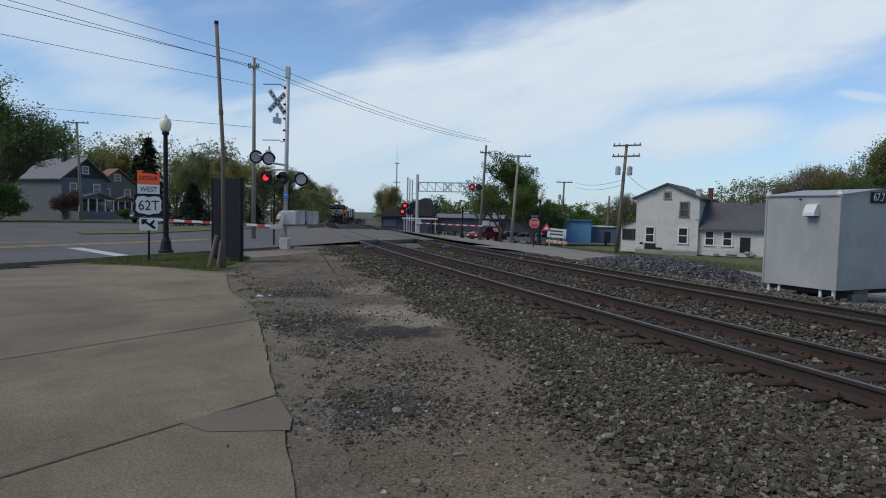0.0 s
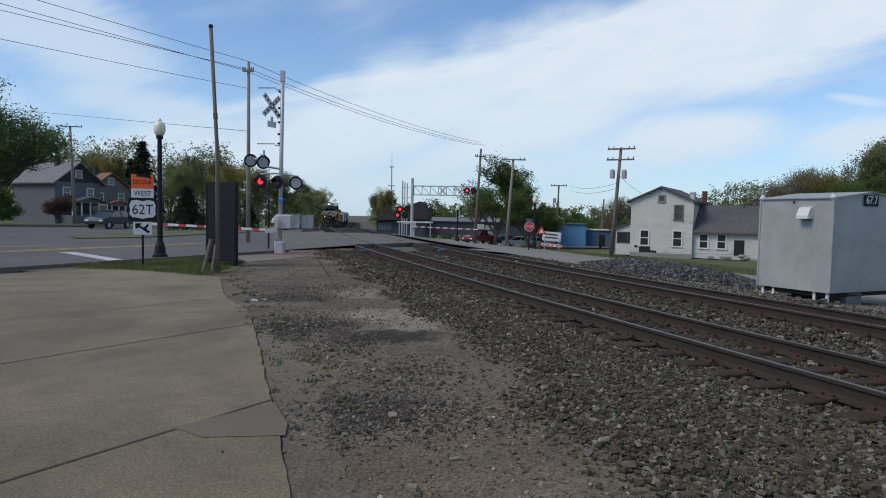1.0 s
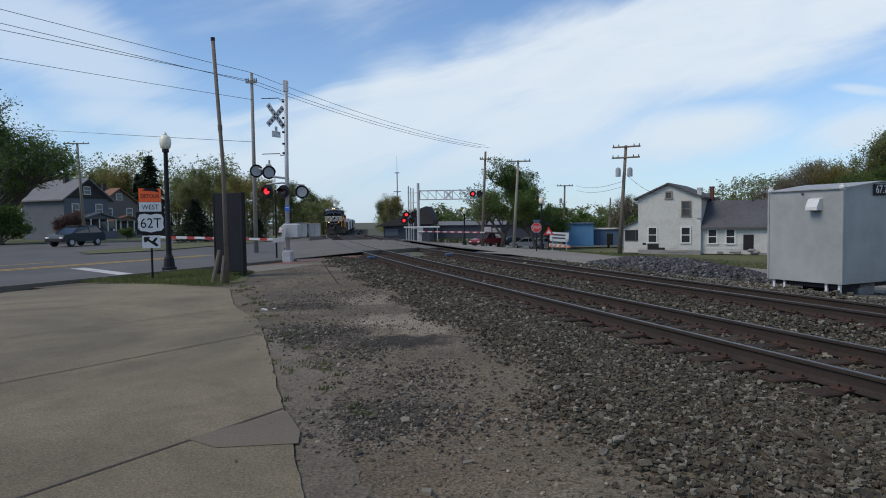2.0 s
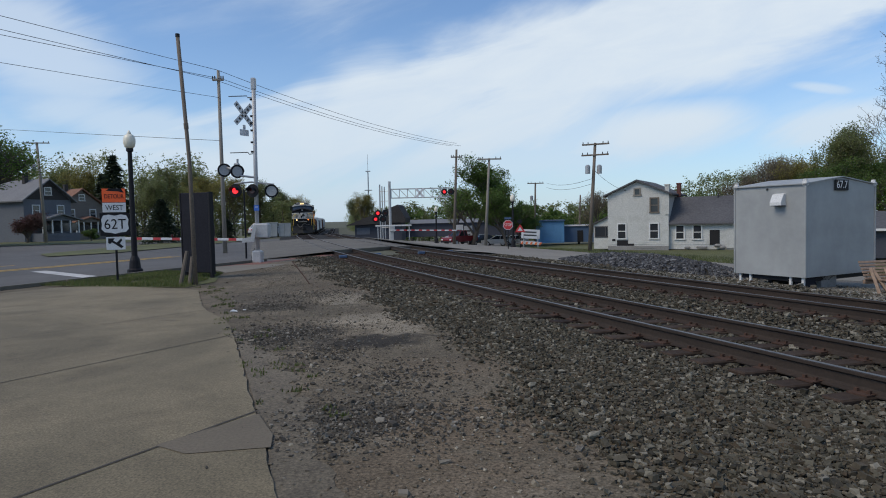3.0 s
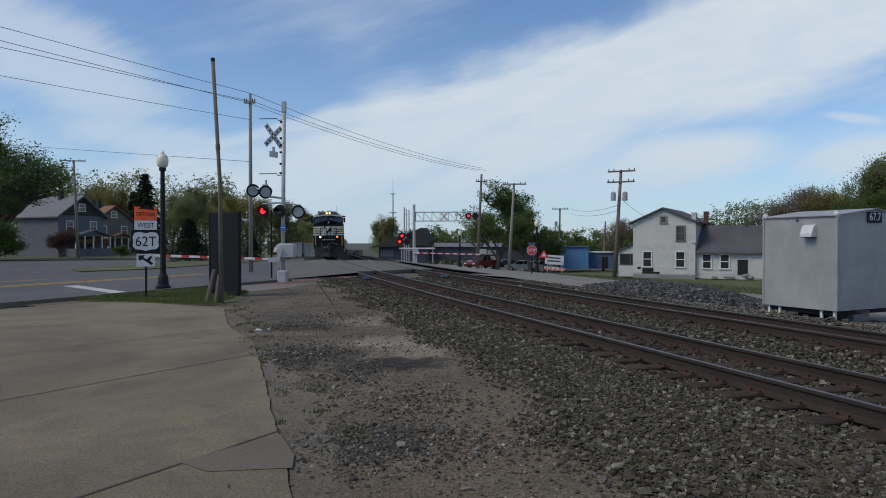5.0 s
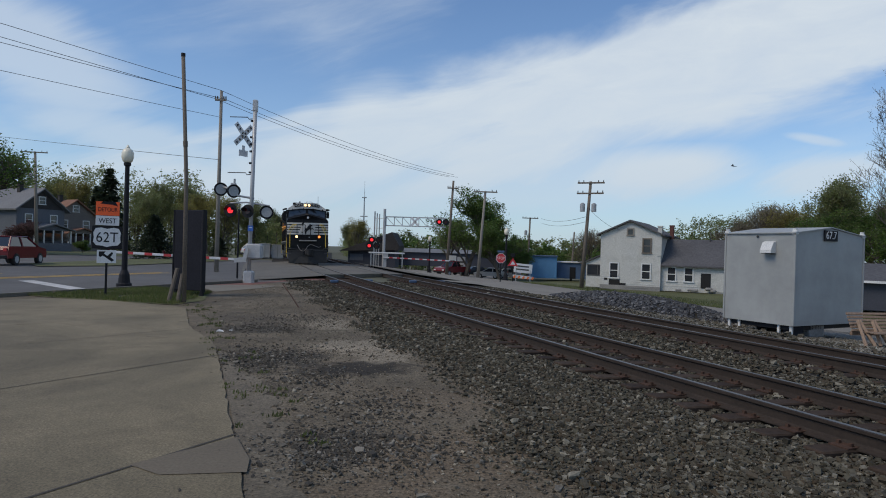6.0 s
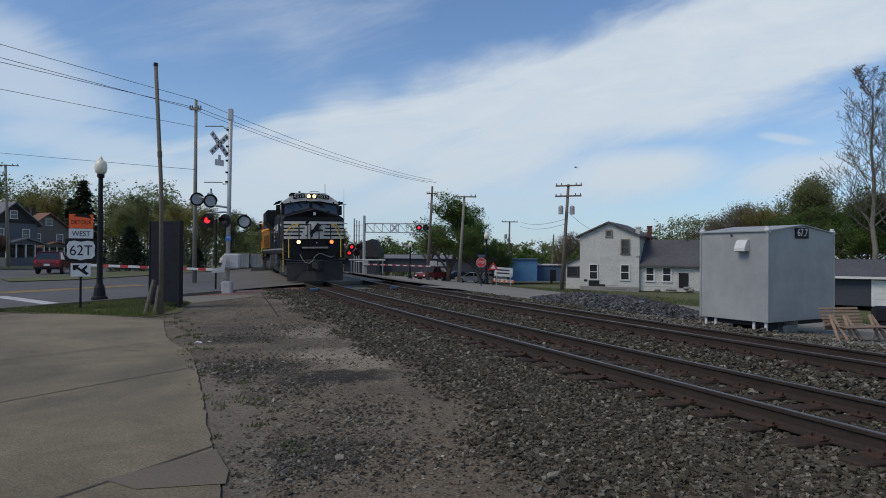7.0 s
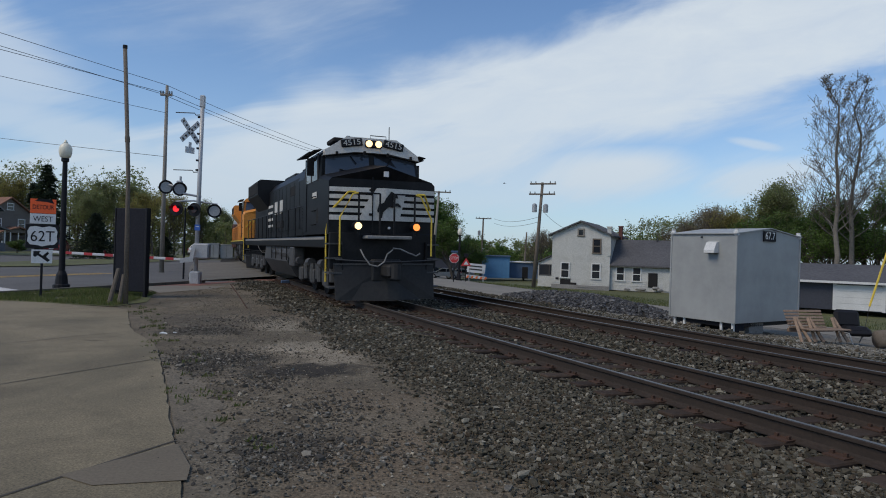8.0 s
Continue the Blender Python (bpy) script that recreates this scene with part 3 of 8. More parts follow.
def lettering(name, text, size, mat, parent, at, label="", extrude=0.002, width=None):
    """Raised letters in the built-in font, centred, as a mesh; width squeezes them to fit."""
    cu = bpy.data.curves.new(name, "FONT")
    cu.body, cu.size, cu.extrude = text, size, extrude
    cu.align_x, cu.align_y = "CENTER", "CENTER"
    ob = new("text_source", cu)
    dg = bpy.context.evaluated_depsgraph_get()
    me = bpy.data.meshes.new_from_object(ob.evaluated_get(dg))
    bpy.data.objects.remove(ob)
    bpy.data.curves.remove(cu)
    if width:
        xs = [v.co.x for v in me.vertices]
        k = width / (max(xs) - min(xs))
        for v in me.vertices:
            v.co.x *= k
    me.materials.clear()
    me.materials.append(M[mat])
    me.name = name
    o = new(name, me)
    o.parent = parent
    o.matrix_basis = at
    if label:
        o["label"] = label
    return o


# ---- lie of the land ----
# centre line of the near track: x, y
LINE = [(32.9, -77.0), (19.57, -37.94), (6.13, 2.06), (0.27, 19.18), (-3.95, 33.3), (-5.75, 40.2), (-8.95, 53.0), (-12.3, 68.0),
        (-15.7, 86.0), (-19.0, 105.0), (-22.1, 125.0), (-25.0, 145.0), (-34.0, 215.0), (-47.0, 320.0), (-75.0, 560.0)]
RAIL_TOP, GAUGE, TRACK_GAP = 0.17, 1.507, 4.1


def smooth_line(line, step=1.0):
    """A smooth curve through the points, resampled at even steps."""
    p = [Vector(q) for q in line]
    pts = []
    for i in range(1, len(p) - 2):
        a, b, c, d = p[i - 1], p[i], p[i + 1], p[i + 2]
        t0, t1 = 0.0, (b - a).length ** 0.5
        t2 = t1 + (c - b).length ** 0.5
        t3 = t2 + (d - c).length ** 0.5
        k = max(2, int((c - b).length))
        for j in range(k):
            t = t1 + (t2 - t1) * j / k
            a1 = a * ((t1 - t) / (t1 - t0)) + b * ((t - t0) / (t1 - t0))
            a2 = b * ((t2 - t) / (t2 - t1)) + c * ((t - t1) / (t2 - t1))
            a3 = c * ((t3 - t) / (t3 - t2)) + d * ((t - t2) / (t3 - t2))
            b1 = a1 * ((t2 - t) / (t2 - t0)) + a2 * ((t - t0) / (t2 - t0))
            b2 = a2 * ((t3 - t) / (t3 - t1)) + a3 * ((t - t1) / (t3 - t1))
            pts.append(b1 * ((t2 - t) / (t2 - t1)) + b2 * ((t - t1) / (t2 - t1)))
    arr = np.array([(q.x, q.y) for q in pts])
    for _ in range(60):
        arr[1:-1] = 0.5 * arr[1:-1] + 0.25 * (arr[:-2] + arr[2:])
    d = np.r_[0, np.cumsum(np.hypot(*np.diff(arr, axis=0).T))]
    s = np.arange(0, d[-1], step)
    return np.stack([np.interp(s, d, arr[:, 0]), np.interp(s, d, arr[:, 1])], 1)


CENTRE = smooth_line(LINE)
_tan = np.gradient(CENTRE, axis=0)
_tan /= np.hypot(*_tan.T)[:, None]
NORMAL = np.stack([_tan[:, 1], -_tan[:, 0]], 1)     # to the right of the line
S0 = float(np.interp(2.1, CENTRE[:, 1], np.arange(len(CENTRE))))   # running length abreast of the camera


def on_line(s, side=0.0):
    """The point s metres along the track from abreast of the camera, side metres to its right, and its heading in degrees."""
    i = np.clip(s + S0, 0, len(CENTRE) - 1.001)
    k = np.arange(len(CENTRE))
    x = np.interp(i, k, CENTRE[:, 0]) + side * np.interp(i, k, NORMAL[:, 0])
    y = np.interp(i, k, CENTRE[:, 1]) + side * np.interp(i, k, NORMAL[:, 1])
    tx, ty = np.interp(i, k, _tan[:, 0]), np.interp(i, k, _tan[:, 1])
    return float(x), float(y), math.degrees(math.atan2(-tx, ty))


def on_lines(s, u):
    """Points s metres along and u metres across the track, as arrays of x and y."""
    i, k = np.clip(s + S0, 0, len(CENTRE) - 1.001), np.arange(len(CENTRE))
    return (np.interp(i, k, CENTRE[:, 0]) + u * np.interp(i, k, NORMAL[:, 0]), np.interp(i, k, CENTRE[:, 1]) + u * np.interp(i, k, NORMAL[:, 1]))


def off_track(x, y):
    """Metres to the right of the near track's centre line."""
    return (x - float(np.interp(y, CENTRE[:, 1], CENTRE[:, 0]))) * 0.957


def dip(y):
    """How far the land has fallen beyond the crossing."""
    k = min(max(0.0, y - 52.0), 110.0)
    return 0.00016 * k * k


def cant(u):
    """How far the two tracks lean: the fall of the ground u metres to the right of the near centre line."""
    return float(np.interp(u, [-0.75, 0.75, TRACK_GAP - 0.75, TRACK_GAP + 0.75], [0.0, 0.06, 0.06, 0.135]))


def gz(x, y):
    """Height of the ground: level by the track and the road, falling away beyond the second track."""
    u = off_track(x, y)
    far = min(1.0, max(0.0, (y - 52.0) / 28.0)) * min(1.0, max(0.0, (u - 7.0) / 6.0))
    k = min(1.0, max(0.0, (u - 6.6) / 1.4))
    return -cant(u) - 0.12 * k * k * (3 - 2 * k) - min(1.3, 0.07 * max(0.0, u - 8.0)) - 0.6 * far - dip(y)


def sheet(name, outline, lift, mat, step, label, category="", kind="structure", parent=None, thick=0.0):
    """A patch of ground cover over an outline of x, y, cut into cells that follow the ground."""
    bm = bmesh.new()
    bm.faces.new([bm.verts.new((x, y, 0)) for x, y in outline])
    xs = [p[0] for p in outline]
    ys = [p[1] for p in outline]
    for axis, lo, hi in ((0, min(xs), max(xs)), (1, min(ys), max(ys))):
        k = lo + step
        while k < hi:
            co, no = ((k, 0, 0), (1, 0, 0)) if axis == 0 else ((0, k, 0), (0, 1, 0))
            bmesh.ops.bisect_plane(bm, geom=bm.verts[:] + bm.edges[:] + bm.faces[:], plane_co=co, plane_no=no)
            k += step
    if thick:
        ext = bmesh.ops.extrude_face_region(bm, geom=bm.faces[:])
        down = [e for e in ext["geom"] if isinstance(e, bmesh.types.BMVert)]
        for v in down:
            v.co.z -= thick
    for v in bm.verts:
        v.co.z += gz(v.co.x, v.co.y) + lift
    bmesh.ops.recalc_face_normals(bm, faces=bm.faces)
    if not thick and bm.faces and sum(f.normal.z for f in bm.faces) < 0:
        bmesh.ops.reverse_faces(bm, faces=bm.faces)
    me = bpy.data.meshes.new(name)
    bm.to_mesh(me)
    bm.free()
    me.materials.append(M[mat])
    ob = new(name, me)
    if parent:
        ob.parent = parent
        return ob
    return tagged(ob, label, category, "", kind)


# ---- ground ----


def kerb_point(k, left=0.0):
    """A point k metres up the road along its near kerb, left metres across the road."""
    return (-11.8 + 0.415 * k - 0.91 * left, 16.4 + 0.91 * k + 0.415 * left)


def make_ground():
    xs = sorted(set([-1500, -900, -500, -300] + list(range(-200, 0, 8)) + list(range(-40, 60, 2)) + list(range(60, 200, 8)) + [300, 500, 900, 1500]))
    ys = sorted(set([-1500, -700, -300, -120, -60, -40] + list(range(-30, 120, 2)) + list(range(120, 400, 10)) + [500, 700, 1000, 1600, 2600]))
    verts = [(x, y, gz(x, y) - 0.07) for y in ys for x in xs]
    n = len(xs)
    faces = [(j * n + i, j * n + i + 1, (j + 1) * n + i + 1, (j + 1) * n + i) for j in range(len(ys) - 1) for i in range(n - 1)]
    ob = new("ground", raw_mesh("ground", verts, faces, "field"))
    tagged(ob, "flat grassy earth stretching to the horizon", "ground", "", "structure")


make_ground()

# paved and loose surfaces, each a little above the one below it
SLAB = [(-0.55, 2.2), (-0.84, 3.5), (-0.91, 3.75), (-1.2, 4.65), (-1.48, 5.48), (-1.86, 6.6), (-2.4, 8.2), (-3.0, 9.9), (-3.35, 10.8), (-4.1, 12.1), (-4.47, 12.9),
        (-5.6, 15.95), (-6.1, 16.45), (-8.2, 17.4), (-9.9, 17.75), (-11.1, 16.1), (-21.0, -5.6), (-21.0, -30.0), (2.0, -30.0)]


def strip(a, b, wa, wb=None):
    """The outline of a straight strip of width wa (to wb) from a to b."""
    wb = wa if wb is None else wb
    d = Vector((b[0] - a[0], b[1] - a[1])).normalized()
    n = Vector((-d.y, d.x))
    return [(a[0] - n.x * wa / 2, a[1] - n.y * wa / 2), (b[0] - n.x * wb / 2, b[1] - n.y * wb / 2), (b[0] + n.x * wb / 2, b[1] + n.y * wb / 2), (a[0] + n.x * wa / 2, a[1] + n.y * wa / 2)]


sheet("pavement_apron", [(3.4, -30.0), (-9.0, -30.0), (-9.0, 16.0), (-11.5, 17.0), (-5.9, 29.0), (-4.6, 28.9), (-1.75, 19.2), (3.9, 2.5), (13.0, -25.0)],
      0.0, "dirt", 3.0, "worn strip of packed dirt and crumbled asphalt beside the track", "dirt verge")
# beds below the loose stones, coloured as dark as the shaded gaps
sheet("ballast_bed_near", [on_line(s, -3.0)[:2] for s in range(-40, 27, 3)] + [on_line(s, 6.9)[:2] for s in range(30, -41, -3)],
      -0.05, "gap_shade_bed", 2.0, "crushed stone ballast bed under the two tracks, darkened for the shade between stones", "ballast")
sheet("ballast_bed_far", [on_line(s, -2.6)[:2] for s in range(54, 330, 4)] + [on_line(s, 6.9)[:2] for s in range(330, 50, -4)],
      -0.012, "gap_shade_bed", 6.0, "ballast bed running away beyond the crossing, darkened for the shade between stones", "ballast")
sheet("stony_lot", [on_line(s, 6.6)[:2] for s in range(-30, 25, 3)] + [(8.8, 24.6), (14.8, 18.7), (27.2, -8.0), (30, -20)], 0.004, "lot", 2.0, "pale stony ground round the railway shed", "gravel lot")
def ragged(outline, first, last, step, amount, seed):
    """The outline with the stretch from corner first to corner last broken into short uneven edges."""
    rng = random.Random(seed)
    out = []
    for i, (a, b) in enumerate(zip(outline, outline[1:] + outline[:1])):
        out.append(a)
        if first <= i < last:
            n = max(1, int(math.dist(a, b) / step))
            for k in range(1, n):
                out.append((a[0] + (b[0] - a[0]) * k / n + rng.gauss(0, amount), a[1] + (b[1] - a[1]) * k / n + rng.gauss(0, amount * 0.5)))
    return out


sheet("concrete_yard", ragged(SLAB, 0, 12, 0.13, 0.009, 2), 0.020, "concrete", 4.0, "weathered tan concrete yard slab with cracked joints", "pavement", thick=0.12)

ROAD_LEFT = [kerb_point(-70), kerb_point(17.6), on_line(33, -1.9)[:2], on_line(45, -1.9)[:2], on_line(54, -1.9)[:2], (-14.5, 66), (-40, 66), (-130, 40), (-130, -30)]
sheet("road_west", ROAD_LEFT, -0.03, "asphalt", 6.0, "wide grey asphalt road junction before the crossing", "road")
ROAD_RIGHT = [on_line(32, 6.2)[:2], (3.5, 33.2), (5.5, 28.0), (8.6, 24.5), (14.6, 18.6), (27.0, -8.0), (33.0, -5.0), (17.2, 31.0), (9.2, 49.4), (8.6, 62), (14, 95), (2, 125), (-4.5, 60), on_line(57, 6.2)[:2]]
sheet("road_east", ROAD_RIGHT, 0.012, "street", 3.0, "pale grey asphalt street running beyond the tracks", "road")


def crossing_panel(name, u0, u1, s0, s1, s2, s3):
    pts = [on_line(s0 + (s2 - s0) * i / 6, u0 + (u1 - u0) * 0)[:2] for i in range(7)] + [on_line(s3 - (s3 - s1) * i / 6, u1)[:2] for i in range(7)]
    return sheet(name, pts, 0.155, "asphalt_old", 40.0, "worn asphalt crossing panel level with the rails", "crossing", thick=0.2)


def crossing():
    g = GAUGE / 2
    for a in (0.0, TRACK_GAP):
        crossing_panel("crossing_panel", a - g + 0.12, a + g - 0.12, 33.0 + a * 0.7, 34.3 + a * 0.7, 55.0, 55.6)
    crossing_panel("crossing_panel", g + 0.06, TRACK_GAP - g - 0.06, 34.4, 36.4, 55.6, 56.4)
    # ramps on both sides
    for name, u0, u1, z0, z1, k in (("crossing_ramp", -4.8, -g - 0.06, -0.03, 0.155, 0.0), ("crossing_ramp", TRACK_GAP + g + 0.06, TRACK_GAP + 4.5, 0.155, -0.02, 4.0)):
        verts, faces = [], []
        for i in range(9):
            s = 29.5 + k + (26 - k * 0.4) * i / 8
            for u, z in ((u0, z0), (u1, z1)):
                x, y, _ = on_line(s + (1.9 if u > u0 else 0), u)
                verts.append((x, y, gz(x, y) * (1 if z < 0 else 0) + z + 0.006))
        faces = [(2 * i, 2 * i + 1, 2 * i + 3, 2 * i + 2) for i in range(8)]
        ob = new(name, mesh_of(name, Geo().add(verts, faces), "asphalt_old"))
        tagged(ob, "asphalt ramp up to the rails", "crossing", "", "structure")


crossing()

# road paint
def paint_line(name, a, b, w, mat, label):
    sheet(name, strip(a, b, w), -0.03 + 0.008, mat, 5.0, label, "road marking")


for off in (8.2, 8.75):
    paint_line("yellow_line", kerb_point(-45, off), kerb_point(15.5, off), 0.26, "yellow_line", "faded double yellow centre line on the road")
paint_line("yellow_line", kerb_point(-45, 12.2), kerb_point(9, 11.6), 0.2, "yellow_line", "faded yellow edge of the turning lane")
paint_line("stop_bar", kerb_point(4.7, 0.7), kerb_point(6.6, 6.5), 0.55, "white_line", "wide white stop bar before the crossing")
sheet("brick_walk", [kerb_point(8.3, -1.5), kerb_point(8.8, -0.1), kerb_point(17.4, -0.1), (-4.1, 30.6), (-5.5, 28.9)], 0.005, "paver", 2.0, "worn red brick walk beside the crossing", "pavement")
sheet("crossing_verge", [(-6.6, 21.5), (-8.2, 24.4), (-7.2, 25.2), (-5.3, 25.4), (-5.5, 24.0)], 0.010, "sidewalk", 3.0, "pale concrete footing by the crossing", "pavement")


def kerb():
    g = Geo()
    for k0, k1 in ((-40, 3.0), (3.0, 12.4)):
        a, b = kerb_point(k0, 0.08), kerb_point(k1, 0.08)
        h = 0.15
        n = 8
        for i in range(n):
            p = (a[0] + (b[0] - a[0]) * i / n, a[1] + (b[1] - a[1]) * i / n)
            q = (a[0] + (b[0] - a[0]) * (i + 0.985) / n, a[1] + (b[1] - a[1]) * (i + 0.985) / n)
            g.prism(strip(p, q, 0.16), -0.1, h - 0.04)
    ob = solid("kerb", g, "asphalt_old", "low dark grey concrete kerb along the road", "kerb", kind="structure")


kerb()

# lawns
sheet("lawn_corner", [(-10.9, 18.4), (-9.0, 17.55), (-6.2, 16.75), (-5.9, 18.2), (-6.6, 21.0), (-8.9, 22.6)], 0.014, "grass", 2.0, "small triangle of patchy mown grass behind the kerb", "lawn")
sheet("lawn_island", [(-24.0, 40.5), (-21.4, 36.8), (-19.0, 40.0), (-17.4, 50), (-16.4, 62), (-21.5, 66), (-23.9, 54)], 0.02, "grass", 5.0, "grass island between road and side street", "lawn")
sheet("lawn_west", [(-150, 46), (-46, 58), (-30, 66), (-17, 68), (-20, 130), (-160, 130)], 0.02, "grass", 14.0, "front lawns of the houses across the road", "lawn")
sheet("lawn_east", [(9.0, 49.8), (17.0, 31.6), (30.5, -4.0), (60, -4), (60, 90), (12, 90), (9.2, 60)], 0.02, "grass", 4.0, "mown grass strip before the white house", "lawn")

# ---- railway ----


def rail_profile():
    """Half a rail: x, z with the foot at 0."""
    half = [(0.076, -0.019), (0.076, -0.006), (0.02, 0.015), (0.011, 0.035), (0.011, 0.122), (0.037, 0.136), (0.038, 0.165), (0.031, 0.171)]
    return half + [(-x, z) for x, z in reversed(half)]


def rail(offset, s0, s1, parent):
    prof = rail_profile()
    body, top = Geo(), Geo()
    n = len(prof)
    ss = np.arange(s0, s1 + 0.1, 1.5)
    verts, cap = [], []
    for s in ss:
        x, y, h = on_line(s, offset)
        c, d = math.cos(radians(h)), math.sin(radians(h))
        z = RAIL_TOP - dip(y) - cant(offset)
        verts += [(x + px * c, y + px * d, z - 0.171 + pz) for px, pz in prof]
        cap += [(x + px * c, y + px * d, z + pz) for px, pz in ((-0.027, 0.001), (-0.02, 0.004), (0.02, 0.004), (0.027, 0.001))]
    body.add(verts, [(i * n + k, i * n + (k + 1) % n, (i + 1) * n + (k + 1) % n, (i + 1) * n + k) for i in range(len(ss) - 1) for k in range(n)])
    top.add(cap, [(i * 4 + k, i * 4 + k + 1, (i + 1) * 4 + k + 1, (i + 1) * 4 + k) for i in range(len(ss) - 1) for k in range(3)])
    ob = part("rail", body, "rail_side", parent, "rust-brown steel rail")
    part("rail_head", top, "rail_top", ob, "polished running surface")


def make_track(name, side, label):
    root = thing(name, label, "railway track", kind="structure")
    g = GAUGE / 2
    for o in (side - g, side + g):
        rail(o, -38, 320, root)
    tie = Geo().box(0, 0, -0.085, 2.55, 0.23, 0.17, 0, 0.015)
    me = mesh_of("tie", tie, "tie")
    rng = random.Random(5 + int(side))
    plates = Geo()
    spikes = Geo()
    s = -12.0
    k = 0
    rest = Geo()
    while s < 290:
        x, y, h = on_line(s, side)
        on_road = 33.5 < s < 55
        if s < 33 and k < 150:
            ob = new("tie", me)
            ob.parent = root
            ob.matrix_basis = pose(x + rng.uniform(-0.05, 0.05), y, RAIL_TOP - 0.175 - cant(side) + rng.uniform(-0.014, 0.0), 0, 2.4, h + rng.uniform(-1.5, 1.5))
            k += 1
            for o in (-g, g):
                px, py, _ = on_line(s, side + o)
                plates.box(px, py, RAIL_TOP - 0.168 - cant(side + o), 0.37, 0.19, 0.014, h)
                for a in (-0.13, 0.13):
                    for b in (-0.06, 0.06):
                        qx, qy, _ = on_line(s + b, side + o + a * 0.75)
                        spikes.box(qx, qy, RAIL_TOP - 0.15 - cant(side + o), 0.035, 0.03, 0.04, h)
        elif not on_road:
            rest.box(x, y, RAIL_TOP - 0.25 - cant(side) - dip(y), 2.55, 0.23, 0.16, h)
        s += 0.53 if s < 60 else 0.8
    p = part("tie_plate", plates, "plate", root, "rusty tie plates")
    p["kind"] = "stuff"
    p = part("rail_spike", spikes, "plate", root, "rusty spikes")
    p["kind"] = "stuff"
    p = part("distant_ties", rest, "tie", root)
    p["kind"] = "stuff"


make_track("track_near", 0.0, "near railway track of brown rails on weathered timber ties")
make_track("track_far", TRACK_GAP, "second railway track of brown rails on timber ties")


def blue_crossing_plate(s, u):
    g = Geo().box(0, 0, 0.10, 0.36, 0.18, 0.12, 0, 0.02)
    x, y, h = on_line(s, u)
    return solid("rail_lubricator", g, "blue_dark", "small faded blue box clamped beside the rail", "track device", pose(x, y, gz(x, y), 0, 0, h), group="blue boxes beside the rails")


for s, u in ((27.5, -0.95), (29.3, 1.0), (29.0, TRACK_GAP - 0.95), (30.5, TRACK_GAP + 1.0)):
    blue_crossing_plate(s, u)

# ---- loose stone ----


def stone_shapes(count, rng):
    """Angular chips: skewed boxes with cut corners."""
    v0 = np.array([(i, j, k) for k in (-1, 1) for j in (-1, 1) for i in (-1, 1)], float) * 0.66
    q = [(0, 2, 3, 1), (4, 5, 7, 6), (0, 1, 5, 4), (2, 6, 7, 3), (0, 4, 6, 2), (1, 3, 7, 5)]
    f0 = np.array([t for a, b, c, d in q for t in ((a, b, c), (a, c, d))])
    out = []
    for _ in range(count):
        v = v0 * rng.uniform(0.72, 1.12, (8, 1)) + rng.normal(0, 0.20, v0.shape)
        v = v * np.array([rng.uniform(0.9, 1.4), rng.uniform(0.75, 1.05), rng.uniform(0.5, 0.8)])
        out.append(v)
    return out, f0


def scatter_stones(name, places, sizes, mat, label, category, seed, parent=None):
    """One mesh of many stones at rows of x, y, z."""
    rng = np.random.default_rng(seed)
    shapes, f0 = stone_shapes(24, rng)
    nv = len(shapes[0])
    n = len(places)
    pick = rng.integers(0, len(shapes), n)
    base = np.array(shapes)[pick]
    a = rng.uniform(0, 2 * np.pi, n)
    t = rng.uniform(-0.9, 0.9, n)
    ca, sa, ct, st = np.cos(a), np.sin(a), np.cos(t), np.sin(t)
    x, y, z = base[..., 0], base[..., 1], base[..., 2]
    y, z = y * ct[:, None] - z * st[:, None], y * st[:, None] + z * ct[:, None]
    x, y = x * ca[:, None] - y * sa[:, None], x * sa[:, None] + y * ca[:, None]
    co = np.stack([x, y, z], -1) * np.asarray(sizes)[:, None, None] + np.asarray(places)[:, None, :]
    faces = (f0[None] + (np.arange(n) * nv)[:, None, None]).reshape(-1, 3)
    me = bpy.data.meshes.new(name)
    me.vertices.add(n * nv)
    me.vertices.foreach_set("co", co.astype(np.float32).ravel())
    me.loops.add(faces.size)
    me.loops.foreach_set("vertex_index", faces.astype(np.int32).ravel())
    me.polygons.add(len(faces))
    me.polygons.foreach_set("loop_start", np.arange(0, faces.size, 3, dtype=np.int32))
    me.update(calc_edges=True)
    me.shade_flat()
    me.materials.append(M[mat])
    ob = new(name, me)
    if parent:
        ob.parent = parent
        ob["kind"] = "stuff"
        return ob
    return tagged(ob, label, category, "", "stuff")


